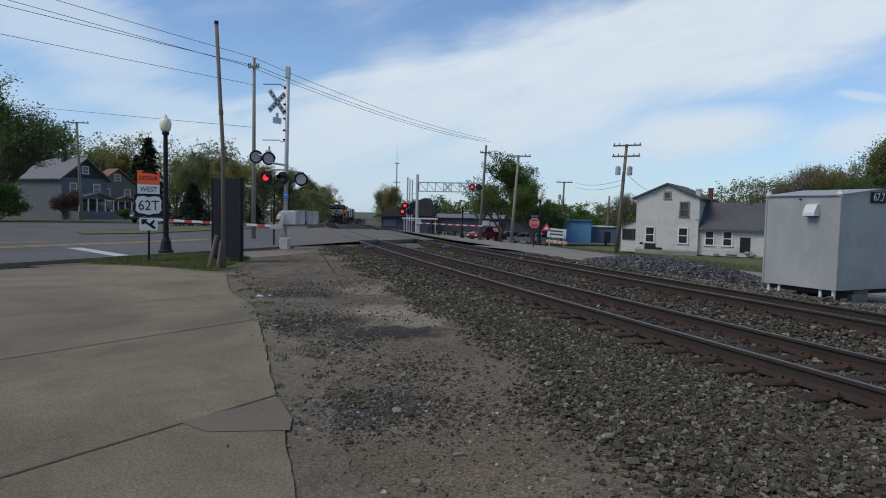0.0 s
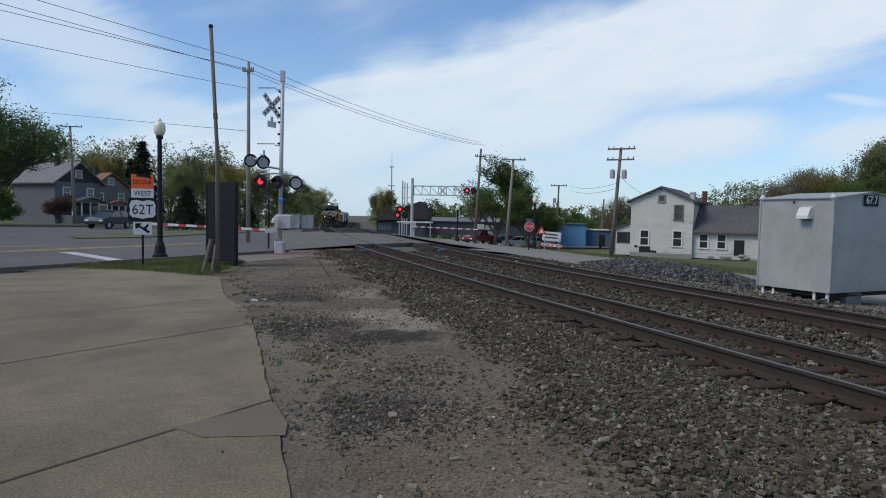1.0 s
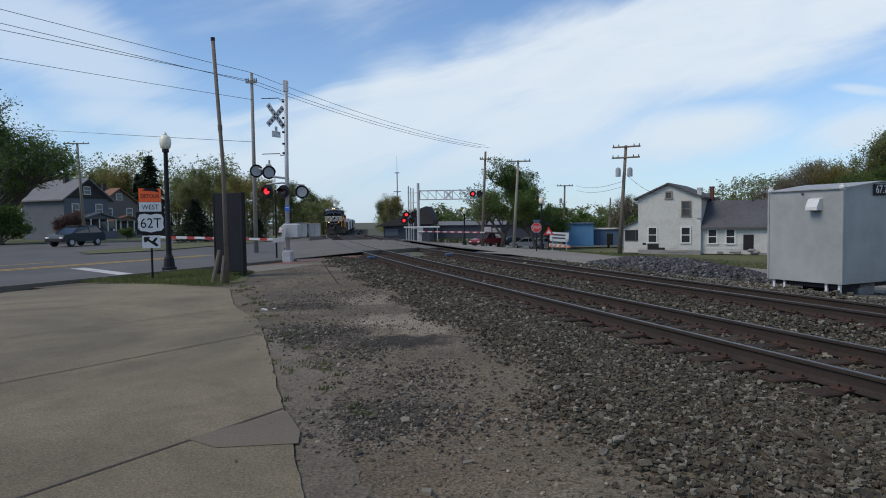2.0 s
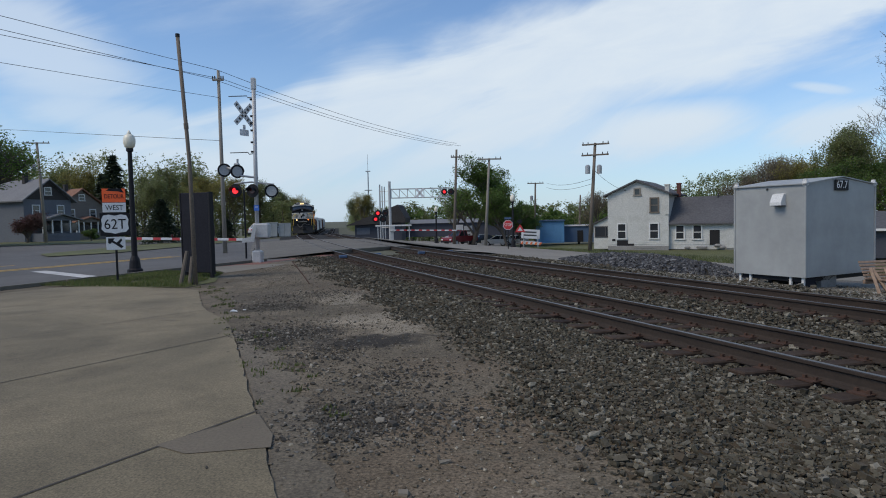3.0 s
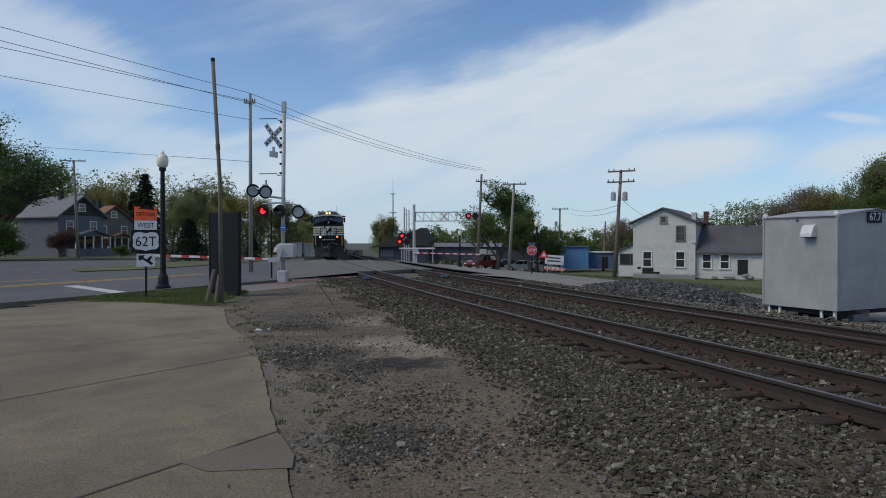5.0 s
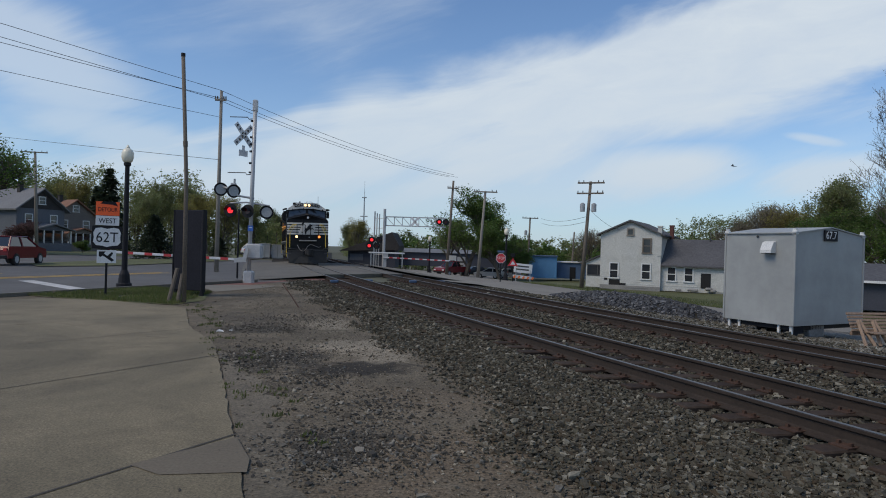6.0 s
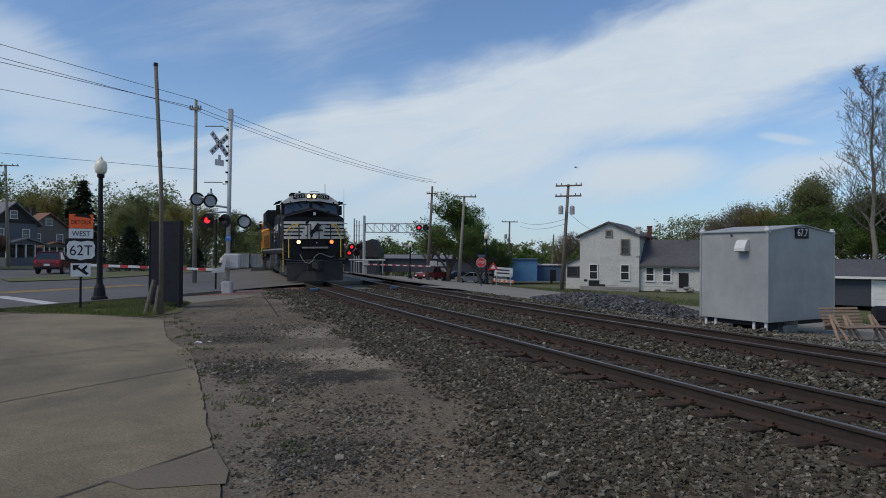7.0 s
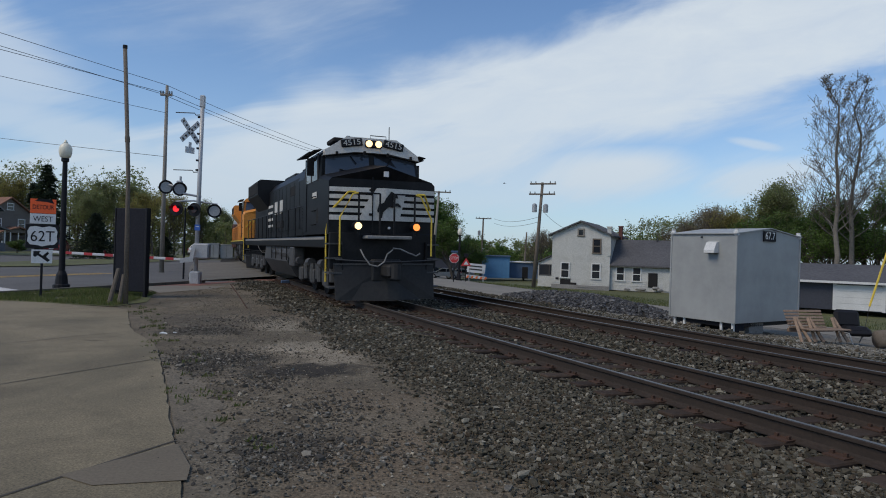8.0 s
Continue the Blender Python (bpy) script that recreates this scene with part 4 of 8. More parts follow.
def ballast_stones():
    rng = np.random.default_rng(11)
    rows, sizes = [], []

    def field(n, s0, s1, u0, u1, size, edge=False, power=1.5):
        """Stones over a stretch s0 to s1 along the track and u0 to u1 across it, denser towards the camera."""
        s = s0 + (s1 - s0) * rng.uniform(0, 1, n) ** power
        u = rng.uniform(u0, u1, n)
        keep = np.ones(n, bool)
        if edge:
            lim = np.interp(s, [-2, 1, 5, 11, 30], [-4.2, -3.9, -3.2, -2.5, -2.5]) + 0.2 * np.sin(s * 0.9 + 1) + 0.15 * np.sin(s * 2.3)
            fade = np.clip((u - (lim - 0.8)) / 0.8, 0, 1)
            keep &= rng.uniform(size=n) < fade ** 1.4
        for c in (0.0, TRACK_GAP):
            keep &= np.abs(np.abs(u - c) - GAUGE / 2) > 0.085
        on_tie = (np.abs(u) < 1.3) | (np.abs(u - TRACK_GAP) < 1.3)
        ph = (s + 12.0) % 0.53
        keep &= ~(on_tie & ((ph < 0.12) | (ph > 0.41)) & (rng.uniform(size=n) < 0.965))
        s, u, on_tie = s[keep], u[keep], on_tie[keep]
        k = size * rng.lognormal(0, 0.3, len(s))
        x, y = on_lines(s, u)
        z = np.array([gz(a, b) for a, b in zip(x, y)]) + np.where(on_tie, -0.05, np.where(u < -1.9, 0.0, -0.02)) + k * rng.uniform(-0.6, 1.0, len(s))
        rows.append(np.stack([x, y, z], 1))
        sizes.append(k)

    field(92000, 0.8, 13, -4.9, -0.85, 0.0188, True, 1.4)
    field(22000, 11, 30, -4.0, -0.85, 0.028, True)
    for u0, u1 in ((-4.2, -0.85), (-0.72, 0.72), (0.8, 3.3), (TRACK_GAP - 0.7, TRACK_GAP + 0.7), (TRACK_GAP + 0.8, TRACK_GAP + 3.2)):
        field(int(1500 * (u1 - u0)), -12, 1.2, u0, u1, 0.034, u1 == -0.85, 1.0)
    field(14000, 0.5, 24, -0.72, 0.72, 0.023)
    field(26000, 0.5, 30, 0.8, 3.3, 0.025)
    field(8000, 0, 28, TRACK_GAP - 0.7, TRACK_GAP + 0.7, 0.030)
    field(12000, 0, 28, TRACK_GAP + 0.8, TRACK_GAP + 3.2, 0.034)
    scatter_stones("ballast_stones", np.concatenate(rows), np.concatenate(sizes), "gravel", "loose angular grey ballast stones along the tracks", "gravel", 3)


ballast_stones()


def verge_pebbles():
    """Small stones and chips on the dirt between slab and ballast."""
    rng = np.random.default_rng(21)
    rows, sizes = [], []
    while len(rows) < 24000:
        s = -1 + 26 * rng.uniform() ** 1.4
        u = rng.uniform(-8.5, -2.2)
        x, y, _ = on_line(s, u)
        edge = np.interp(y, [2.2, 5.58, 8.25, 11.64, 15.44, 22], [-0.6, -1.45, -2.3, -3.5, -5.3, -6.2])
        if x < edge + 0.05:
            continue
        dense = 0.5 + 0.5 * noise.noise(Vector((x * 0.9, y * 0.9, 4)))
        if rng.uniform() > dense ** 1.6 * 1.3:
            continue
        k = 0.0062 * rng.lognormal(0, 0.55)
        rows.append((x, y, 0.001 + k * 0.25))
        sizes.append(min(k, 0.035))
    scatter_stones("dirt_pebbles", rows, sizes, "pebble", "scattered pebbles and asphalt crumbs on the dirt verge", "gravel", 5)


verge_pebbles()


def lot_stones():
    """Pale coarse gravel round the shed."""
    rng = np.random.default_rng(17)
    rows, sizes = [], []
    for _ in range(9000):
        s, u = -3 + 20 * rng.uniform() ** 1.2, rng.uniform(5.9, 9.6)
        x, y, _h = on_line(s, u)
        k = 0.018 * rng.lognormal(0, 0.4)
        rows.append((x, y, gz(x, y) + 0.004 + k * 0.3))
        sizes.append(min(k, 0.06))
    scatter_stones("lot_gravel", rows, sizes, "pale_stone", "pale loose gravel round the shed", "gravel", 41)


M["pale_stone"] = per_object("pale_gravel", [(0.10, 0.092, 0.074), (0.19, 0.177, 0.148), (0.14, 0.128, 0.103), (0.27, 0.255, 0.22), (0.36, 0.345, 0.30)], 0.92, 40, 0.3, 0.004, True)
lot_stones()


def gravel_pile():
    """The heap of dark ballast beyond the second track."""
    rng = np.random.default_rng(8)
    c = Vector((8.6, 23.4))
    d = Vector((-0.30, 0.954))
    n = Vector((d.y, -d.x))
    hull = Geo()
    rings = 7
    seg = 28
    pts = []
    for i in range(rings + 1):
        f = i / rings
        for k in range(seg):
            a = 2 * math.pi * k / seg
            w = 1 + 0.13 * noise.noise(Vector((math.cos(a) * 2, math.sin(a) * 2, f)))
            p = c + d * (5.6 * f * w * math.cos(a)) + n * (1.5 * f * w * math.sin(a))
            h = 0.52 * (1 - f ** 1.6) * (1 + 0.22 * noise.noise(Vector((p.x, p.y, 2))))
            pts.append((p.x, p.y, gz(p.x, p.y) + max(h, 0) - 0.03 * f))
    hull.add(pts, [(i * seg + k, i * seg + (k + 1) % seg, (i + 1) * seg + (k + 1) % seg, (i + 1) * seg + k) for i in range(rings) for k in range(seg)])
    # the hull takes the same gap-shade colour beneath its stones
    ob = solid("gravel_pile", hull, "gap_shade_bed", "long heap of dark grey ballast stone beyond the tracks", "gravel pile", smooth=True)
    rows, sizes = [], []
    for _ in range(6500):
        a, f = rng.uniform(0, 2 * math.pi), rng.uniform() ** 0.5
        p = c + d * (5.7 * f * math.cos(a)) + n * (1.6 * f * math.sin(a))
        h = 0.52 * max(0, 1 - f ** 1.6) * (1 + 0.22 * noise.noise(Vector((p.x, p.y, 2))))
        rows.append((p.x, p.y, gz(p.x, p.y) + h + 0.01))
        sizes.append(0.045 * rng.lognormal(0, 0.3))
    scatter_stones("stone", rows, sizes, "gravel_dark", "", "", 9, ob)


gravel_pile()

# ---- railway shed and what stands by it ----


def signal_shed():
    root = thing("equipment_shed", "light grey steel railway equipment shed raised on short legs", "shed", pose(9.37, 14.72, -0.22, 0, 0, 25.0))
    z0 = 0.27
    h, lx, ly = 2.28, 2.94, 1.95
    ridge = 0.17
    part("body", Geo().along([(0, z0), (lx, z0), (lx, z0 + h), (lx / 2, z0 + h + ridge), (0, z0 + h)], 0, ly), "shed", root)
    roof = Geo()
    for a, b in (((-0.05, z0 + h - 0.005), (lx / 2, z0 + h + ridge + 0.012)), ((lx / 2, z0 + h + ridge + 0.012), (lx + 0.05, z0 + h - 0.005))):
        roof.along([a, b, (b[0], b[1] + 0.025), (a[0], a[1] + 0.025)], -0.04, ly + 0.04)
    part("roof", roof, "shed", root, "slightly pitched grey roof sheet")
    for x in (0.0, lx):
        for y in (0.0, ly):
            part("corner_trim", Geo().box(x, y, z0 + h / 2, 0.05, 0.05, h, 0, 0.01), "shed", root)
    for x, y in ((0.03, 0.03), (0.03, ly - 0.03), (lx - 0.03, 0.03), (lx - 0.03, ly - 0.03)):
        g = Geo().box(x, y, z0 + h + 0.02, 0.13, 0.13, 0.14, 0, 0.03)
        g.tube([(x, y, z0 + h + 0.09), (x, y, z0 + h + 0.13)], 0.05, 10)
        part("lifting_lug", g, "white", root, "white lifting lug")
    # louvre hood on the long side
    part("vent_hood", Geo().along([(-0.002, z0 + 1.78), (-0.002, z0 + 2.08), (-0.10, z0 + 2.05), (-0.20, z0 + 1.86), (-0.20, z0 + 1.78)], 0.50, 0.80), "white", root, "white sheet-metal vent hood")
    part("vent_gap", Geo().box(-0.1, 0.65, z0 + 1.775, 0.16, 0.26, 0.02), "void", root)
    part("lock_knob", Geo().ball(-0.02, 1.0, z0 + 2.2, 0.03), "loco_grey", root)
    for x, y in ((0.09, 0.10), (0.09, 0.42), (0.09, ly - 0.42), (0.09, ly - 0.12), (lx - 0.1, 0.12), (lx - 0.1, ly - 0.12)):
        g = Geo().box(x, y, z0 / 2, 0.06, 0.06, z0)
        g.box(x, y, 0.01, 0.16, 0.16, 0.02)
        part("leg", g, "white", root, "white painted steel leg")
    # black boxes added below the floor in place of the shadow there
    part("floor_frame", Geo().box(lx / 2, ly / 2, z0 - 0.06, lx - 0.2, ly - 0.2, 0.12).box(lx / 2, ly * 0.6, 0.1, lx - 0.7, 0.1, 0.34), "black", root, "black boxes added for the shade under the shed")
    part("support_block", Geo().box(1.15, 0.28, 0.10, 0.62, 0.36, 0.32, 0, 0.02), "stone", root, "concrete block under the shed")
    # added navy box that darkens the gap where the shed's shade falls
    part("support_block", Geo().box(0.35, 0.22, 0.11, 0.4, 0.3, 0.30, 0, 0.02), "navy", root, "dark box added to deepen the shade under the shed")
    board = part("milepost_board", Geo().box(lx / 2 - 0.06, -0.03, z0 + h - 0.02, 0.56, 0.02, 0.27), "black", root, "black board with white numerals")
    lettering("numerals", "67.7", 0.27, "white_sign", board, pose(lx / 2 - 0.06, -0.044, z0 + h - 0.015, 90, 0, 0), width=0.44)


signal_shed()


def bench_table():
    x, y = 10.5, 14.15
    root = thing("garden_bench", "weathered brown slatted wooden bench seat lying by the shed", "bench", pose(x, y, gz(x, y), 0, 0, 8))
    for i in range(6):
        part("slat", Geo().box(0.55, 0.05 + i * 0.035, 0.32 + i * 0.075, 1.15, 0.03, 0.06, 0, 0.008, -25), "bench_wood", root)
    for i in range(4):
        part("seat_slat", Geo().box(0.75, -0.42 + i * 0.1, 0.3, 1.2, 0.085, 0.03, 0, 0.006), "bench_wood", root)
    for px in (0.1, 0.5, 1.25):
        g = Geo().tube([(px - 0.1, -0.35, 0.0), (px + 0.02, 0.02, 0.55)], 0.045, 4)
        g.tube([(px + 0.14, -0.35, 0.0), (px + 0.05, 0.02, 0.55)], 0.045, 4)
        part("trestle_leg", g, "bench_wood", root)
    part("beam", Geo().box(0.7, 0.1, 0.24, 1.4, 0.07, 0.09, 0, 0.01), "bench_wood", root)


def old_chair_and_drum():
    x, y = 12.15, 14.5
    root = thing("discarded_armchair", "black vinyl seat with bent steel frame dumped on the gravel", "chair", pose(x, y, gz(x, y), 0, 0, -12))
    part("backrest", Geo().box(0.25, 0.25, 0.62, 0.62, 0.16, 0.45, 0, 0.07, -12), "black", root)
    part("seat", Geo().box(0.32, 0.0, 0.36, 0.62, 0.5, 0.2, 0, 0.08).box(0.32, -0.24, 0.30, 0.6, 0.18, 0.14, 0, 0.06), "black", root)
    for o in (0.0, 0.6):
        part("frame", Geo().tube([(o, 0.28, 0.02), (o + 0.02, 0.1, 0.3), (o, -0.35, 0.3), (o + 0.08, -0.4, 0.02)], 0.018, 6), "galvanised", root, "thin steel tube frame")
    x, y = 12.55, 13.85
    solid("wooden_drum", Geo().tube([(0, 0, 0.22), (0.35, 0, 0.25), (0.7, 0, 0.22)], [0.21, 0.24, 0.21], 14), "wood_pole", "small brown barrel lying on its side", "barrel", pose(x, y, gz(x, y), 0, 0, -15), smooth=True)


bench_table()
old_chair_and_drum()


def guy_marker():
    """Yellow guard on a guy wire."""
    root = thing("guy_wire", "bright yellow plastic guard on a sloping guy wire", "guy wire")
    part("guard", Geo().tube([(16.1, 18.06, 0.3), (17.2, 17.85, 4.3)], 0.032, 8), "loco_yellow", root)
    part("wire", Geo().tube([(15.92, 18.1, gz(15.9, 18.1) - 0.05), (16.1, 18.06, 0.3), (18.9, 17.5, 10.4)], 0.008, 5), "wire", root)


guy_marker()


# ---- poles, lamps and signs ----


def bare_pole():
    root = thing("bare_pole", "tall thin rust-brown steel pole standing in the grass", "pole", pose(-6.19, 17.45, 0.0))
    part("shaft", Geo().tube([(0, 0, -0.2), (-0.03, 0, 3.4), (-0.21, 0.0, 6.80)], [0.062, 0.052, 0.05], 10), "wood_pole", root, smooth=True)
    part("coupling", Geo().tube([(-0.077, 0, 4.3), (-0.085, 0, 4.45)], 0.062, 10), "wood_pole", root)
    part("cap", Geo().tube([(-0.21, 0, 6.77), (-0.21, 0, 6.86)], 0.058, 10), "black", root)
    for i, (x, lean, h) in enumerate(((-0.42, 0.22, 0.95), (-0.16, 0.1, 0.8))):
        solid("wooden_stake", Geo().tube([(0, 0, -0.1), (lean, 0.05, h)], [0.06, 0.05], 7), "wood_pole", "short leaning weathered wooden stake", "stake", pose(-6.19 + x, 17.4, 0.0), group="stakes by the pole")


def dark_panel():
    root = thing("sign_back", "tall dark navy sign board seen from behind on short posts", "sign board", pose(-6.91, 19.8, 0.0, 0, 0, -19))
    part("board", Geo().box(0, 0, 1.42, 1.02, 0.14, 2.5, 0, 0.02), "navy", root)
    part("frame", Geo().box(0.53, 0.0, 1.40, 0.07, 0.18, 2.56, 0, 0.01).box(-0.53, 0.0, 1.40, 0.05, 0.16, 2.54, 0, 0.01), "black", root)
    for x in (-0.45, 0.5):
        part("post", Geo().box(x, 0.0, 0.1, 0.09, 0.09, 0.5), "black", root)


def detour_signs():
    root = thing("route_sign", "black post with orange detour plate, route shield and arrow plate", "road sign", pose(-8.89, 18.7, 0.0, 0, 0, 22))
    part("post", Geo().box(0, 0, 1.3, 0.06, 0.05, 2.9, 0, 0.008), "black", root)

    def plate(name, z, w, h, mat, label):
        return part(name, Geo().box(0, -0.04, z, w, 0.012, h, 0, 0.004), mat, root, label)
    p = plate("detour_plate", 2.58, 0.61, 0.40, "orange_sign", "orange detour plate")
    lettering("lettering", "DETOUR", 0.17, "black", p, pose(0, -0.049, 2.55, 90, 0, 0), width=0.5)
    part("torn_sheet", Geo().along([(-0.2, 2.72), (-0.12, 2.785), (0.2, 2.78), (0.26, 2.66), (0.1, 2.7)], -0.050, -0.047), "black", p)
    p = plate("west_plate", 2.23, 0.61, 0.28, "white_sign", "white direction plate")
    lettering("lettering", "WEST", 0.21, "black", p, pose(0, -0.049, 2.22, 90, 0, 0), width=0.46)
    p = plate("route_plate", 1.74, 0.78, 0.66, "black", "black route plate with white shield")
    pts = [(-0.30, 0.26), (-0.16, 0.285), (0, 0.25), (0.16, 0.285), (0.30, 0.26), (0.355, 0.14), (0.34, 0.0), (0.355, -0.14), (0.28, -0.23), (0.12, -0.245), (0, -0.28), (-0.12, -0.245), (-0.28, -0.23), (-0.355, -0.14), (-0.34, 0.0), (-0.355, 0.14)]
    part("shield", Geo().along([(x, 1.74 + z) for x, z in pts], -0.050, -0.046), "white_sign", p, "white shield")
    lettering("lettering", "62T", 0.42, "black", p, pose(0, -0.053, 1.73, 90, 0, 0), width=0.56)
    p = plate("arrow_plate", 1.18, 0.50, 0.38, "white_sign", "white plate with black slanting arrow")
    part("arrow", Geo().along([(-0.2, 1.33), (-0.02, 1.33), (-0.07, 1.27), (0.02, 1.2), (0.14, 1.32), (0.17, 1.27), (0.1, 1.17), (0.2, 1.08), (0.14, 1.03), (0.0, 1.14), (-0.1, 1.21), (-0.16, 1.16), (-0.2, 1.2)], -0.050, -0.047), "black", p)


def street_lamp(x, y, h=4.75, lean=0.0):
    root = thing("street_lamp", "black cast-iron street lamp with a cream acorn globe", "street lamp", pose(x, y, gz(x, y), 0, lean, 0), group="acorn street lamps")
    part("base", Geo().tube([(0, 0, -0.05), (0, 0, 0.12), (0, 0, 0.16), (0, 0, 0.45), (0, 0, 0.6)], [0.26, 0.26, 0.2, 0.17, 0.11], 12), "black", root, smooth=False)
    part("shaft", Geo().tube([(0, 0, 0.55), (0, 0, h - 0.75), (0, 0, h - 0.72), (0, 0, h - 0.62)], [0.1, 0.075, 0.12, 0.12], 12), "black", root)
    part("globe", Geo().tube([(0, 0, h - 0.62), (0, 0, h - 0.56), (0, 0, h - 0.42), (0, 0, h - 0.28), (0, 0, h - 0.16), (0, 0, h - 0.1)], [0.1, 0.17, 0.205, 0.205, 0.15, 0.07], 14), "globe", root, "cream acorn globe", smooth=True)
    part("finial", Geo().tube([(0, 0, h - 0.11), (0, 0, h - 0.06), (0, 0, h + 0.02)], [0.075, 0.06, 0.015], 10), "globe", root, smooth=True)
    return root


bare_pole()
dark_panel()
detour_signs()
street_lamp(-10.17, 22.72, 5.05)


def lamp_pair(parent, x, y, z, face, lit, grey=False, name="flasher"):
    """One round crossing flasher: black backing disc, hood and lens, facing along face (degrees about z)."""
    m = pose(x, y, z, 0, 0, face)
    g = Geo()
    ring = Geo().disc((0, 0, 0), (0, -1, 0), 0.285, 0.03, 20)
    root = part(name, ring, "black", parent, "round black crossing light", at=m)
    part("housing", Geo().tube([(0, 0.0, 0), (0, 0.16, 0)], [0.16, 0.11], 14), "black", root)
    # grey lenses carry a painted sky reflection instead of clear glass
    part("lens", Geo().disc((0, -0.03, 0), (0, -1, 0), 0.215 if grey else 0.13, 0.02, 18), "lens_back" if grey else ("red_glow" if lit else "red_dark"), root, "glass disc, pale grey for the reflected sky" if grey else ("lit red lens" if lit else "dark red lens"))
    hood, n = Geo(), 12
    pts = []
    for k in range(n + 1):
        a = math.pi * (0.0 + 1.0 * k / n)
        for r, yy in ((0.17, -0.03), (0.165, -0.28), (0.155, -0.28), (0.16, -0.03)) if not grey else ((0.285, -0.03), (0.285, -0.1), (0.262, -0.1), (0.262, -0.03)):
            pts.append((r * math.cos(a), yy, r * math.sin(a)))
    hood.add(pts, [(4 * k + j, 4 * k + (j + 1) % 4, 4 * k + 4 + (j + 1) % 4, 4 * k + 4 + j) for k in range(n) for j in range(4)])
    part("hood", hood, "black", root)
    # the back is pale too, with reflected sky in its colour
    part("backing", Geo().disc((0, 0.002, 0), (0, 1, 0), 0.27, 0.012, 20), "lens_back", root, "back of the disc, pale grey for the reflected sky")
    return root


def crossing_signal():
    x, y = -6.87, 26.9
    root = thing("crossing_signal", "silver crossing signal mast with red flashers, crossbuck and gate drive", "crossing signal", pose(x, y, 0.0, 0, 0.6, 0))
    part("mast", Geo().tube([(0, 0, 0.3), (0, 0, 7.65)], [0.085, 0.085], 14), "alu", root, smooth=True)
    part("foundation", Geo().box(0, 0, 0.2, 0.42, 0.42, 0.62, 0, 0.06), "alu", root, "silver junction base")
    part("cap", Geo().box(0, 0, 7.55, 0.2, 0.2, 0.5, 0, 0.03), "alu", root)
    # crossbuck, turned towards the road
    buck = thing("crossbuck", "", "")
    buck.parent = root
    buck.matrix_basis = pose(-0.42, -0.05, 6.28, 0, 0, 55)
    for a in (45, -45):
        part("blade", Geo().box(0, 0.0 if a > 0 else 0.02, 0, 1.22, 0.015, 0.23, 0, 0.003, 0, a), "white_sign", buck, "weathered white blade")
        bars = Geo()
        for k in range(6):
            d = (-0.5 + k * 0.2)
            bars.box(d * math.cos(radians(a)), -0.012, -d * math.sin(radians(a)), 0.07, 0.006, 0.1, 0, 0, 0, a)
        part("letter_bar", bars, "loco_grey", buck)
    part("track_count_plate", Geo().box(0, 0, -0.78, 0.46, 0.015, 0.26).box(0, 0, -0.55, 0.14, 0.015, 0.2), "white_sign", buck, "small white plate under the crossbuck")
    for z in (7.05, 4.68):
        part("step_arm", Geo().tube([(0, 0, z - 0.05), (-0.25, 0, z - 0.08), (-0.3, 0, z), (-1.05, 0, z - 0.02)], 0.02, 6), "wire", root)
    for i, z in enumerate((6.9, 6.2, 5.9, 5.6, 5.1, 4.7)):
        part("clamp", Geo().box(-0.08, 0, z, 0.16, 0.14, 0.07), "black", root)
    # upper pair of flashers on its arm
    part("upper_arm", Geo().tube([(0.1, 0, 3.6), (-0.55, -0.1, 3.68), (-0.95, 0.1, 3.98), (-1.45, 0.45, 4.1)], 0.045, 8), "galvanised", root)
    part("upper_bracket", Geo().box(-0.78, 0.0, 4.12, 0.22, 0.2, 0.2, 0, 0.03).tube([(-0.75, 0, 3.8), (-0.75, 0, 4.4)], 0.045, 8), "galvanised", root)
    lamp_pair(root, -1.42, 0.35, 3.96, 22, False, True)
    lamp_pair(root, -0.74, -0.15, 3.86, 34, False, True)
    # lower pair
    part("lower_arm", Geo().tube([(-0.9, -0.02, 3.36), (-0.2, 0, 3.42), (0.15, 0.02, 3.38), (0.75, 0.05, 3.32)], 0.035, 8), "galvanised", root)
    lamp_pair(root, -0.80, -0.22, 3.05, -12, True)
    lamp_pair(root, -0.08, -0.24, 3.04, -20, False)
    lamp_pair(root, 0.66, -0.05, 3.03, 10, False, True)
    part("blue_notice", Geo().box(0.02, -0.1, 2.32, 0.22, 0.012, 0.24), "blue_sign", root, "small blue notice plate")
    part("notice_bar", Geo().box(0.02, -0.108, 2.36, 0.14, 0.004, 0.03), "white_sign", root)
    # gate drive and arm
    part("gate_drive", Geo().box(0.2, 0.0, 1.35, 0.66, 0.44, 0.62, 0, 0.05), "alu", root, "silver gate drive box")
    part("counterweight_arm", Geo().along([(-0.55, 0.85), (-0.05, 0.9), (0.05, 1.5), (-0.1, 1.5), (-0.18, 1.1), (-0.55, 1.03)], -0.36, -0.3), "alu", root)
    arm = part("gate_arm", Geo().box(-3.2, -0.33, 1.05, 5.6, 0.05, 0.1, 0, 0.01, 0, 1.3), "white_sign", root, "lowered white gate arm with red bands")
    for i in range(7):
        part("red_band", Geo().box(-0.95 - i * 0.78, -0.33, 1.0 + 0.017 * i, 0.32, 0.056, 0.106, 0, 0, 0, 1.3), "red_stripe", arm, "red band")
    for i in (1, 3, 6):
        part("gate_lamp", Geo().tube([(-1.2 - i * 0.75, -0.33, 1.07 + 0.015 * i), (-1.2 - i * 0.75, -0.33, 1.2 + 0.015 * i)], 0.05, 8), "red_dark", arm)
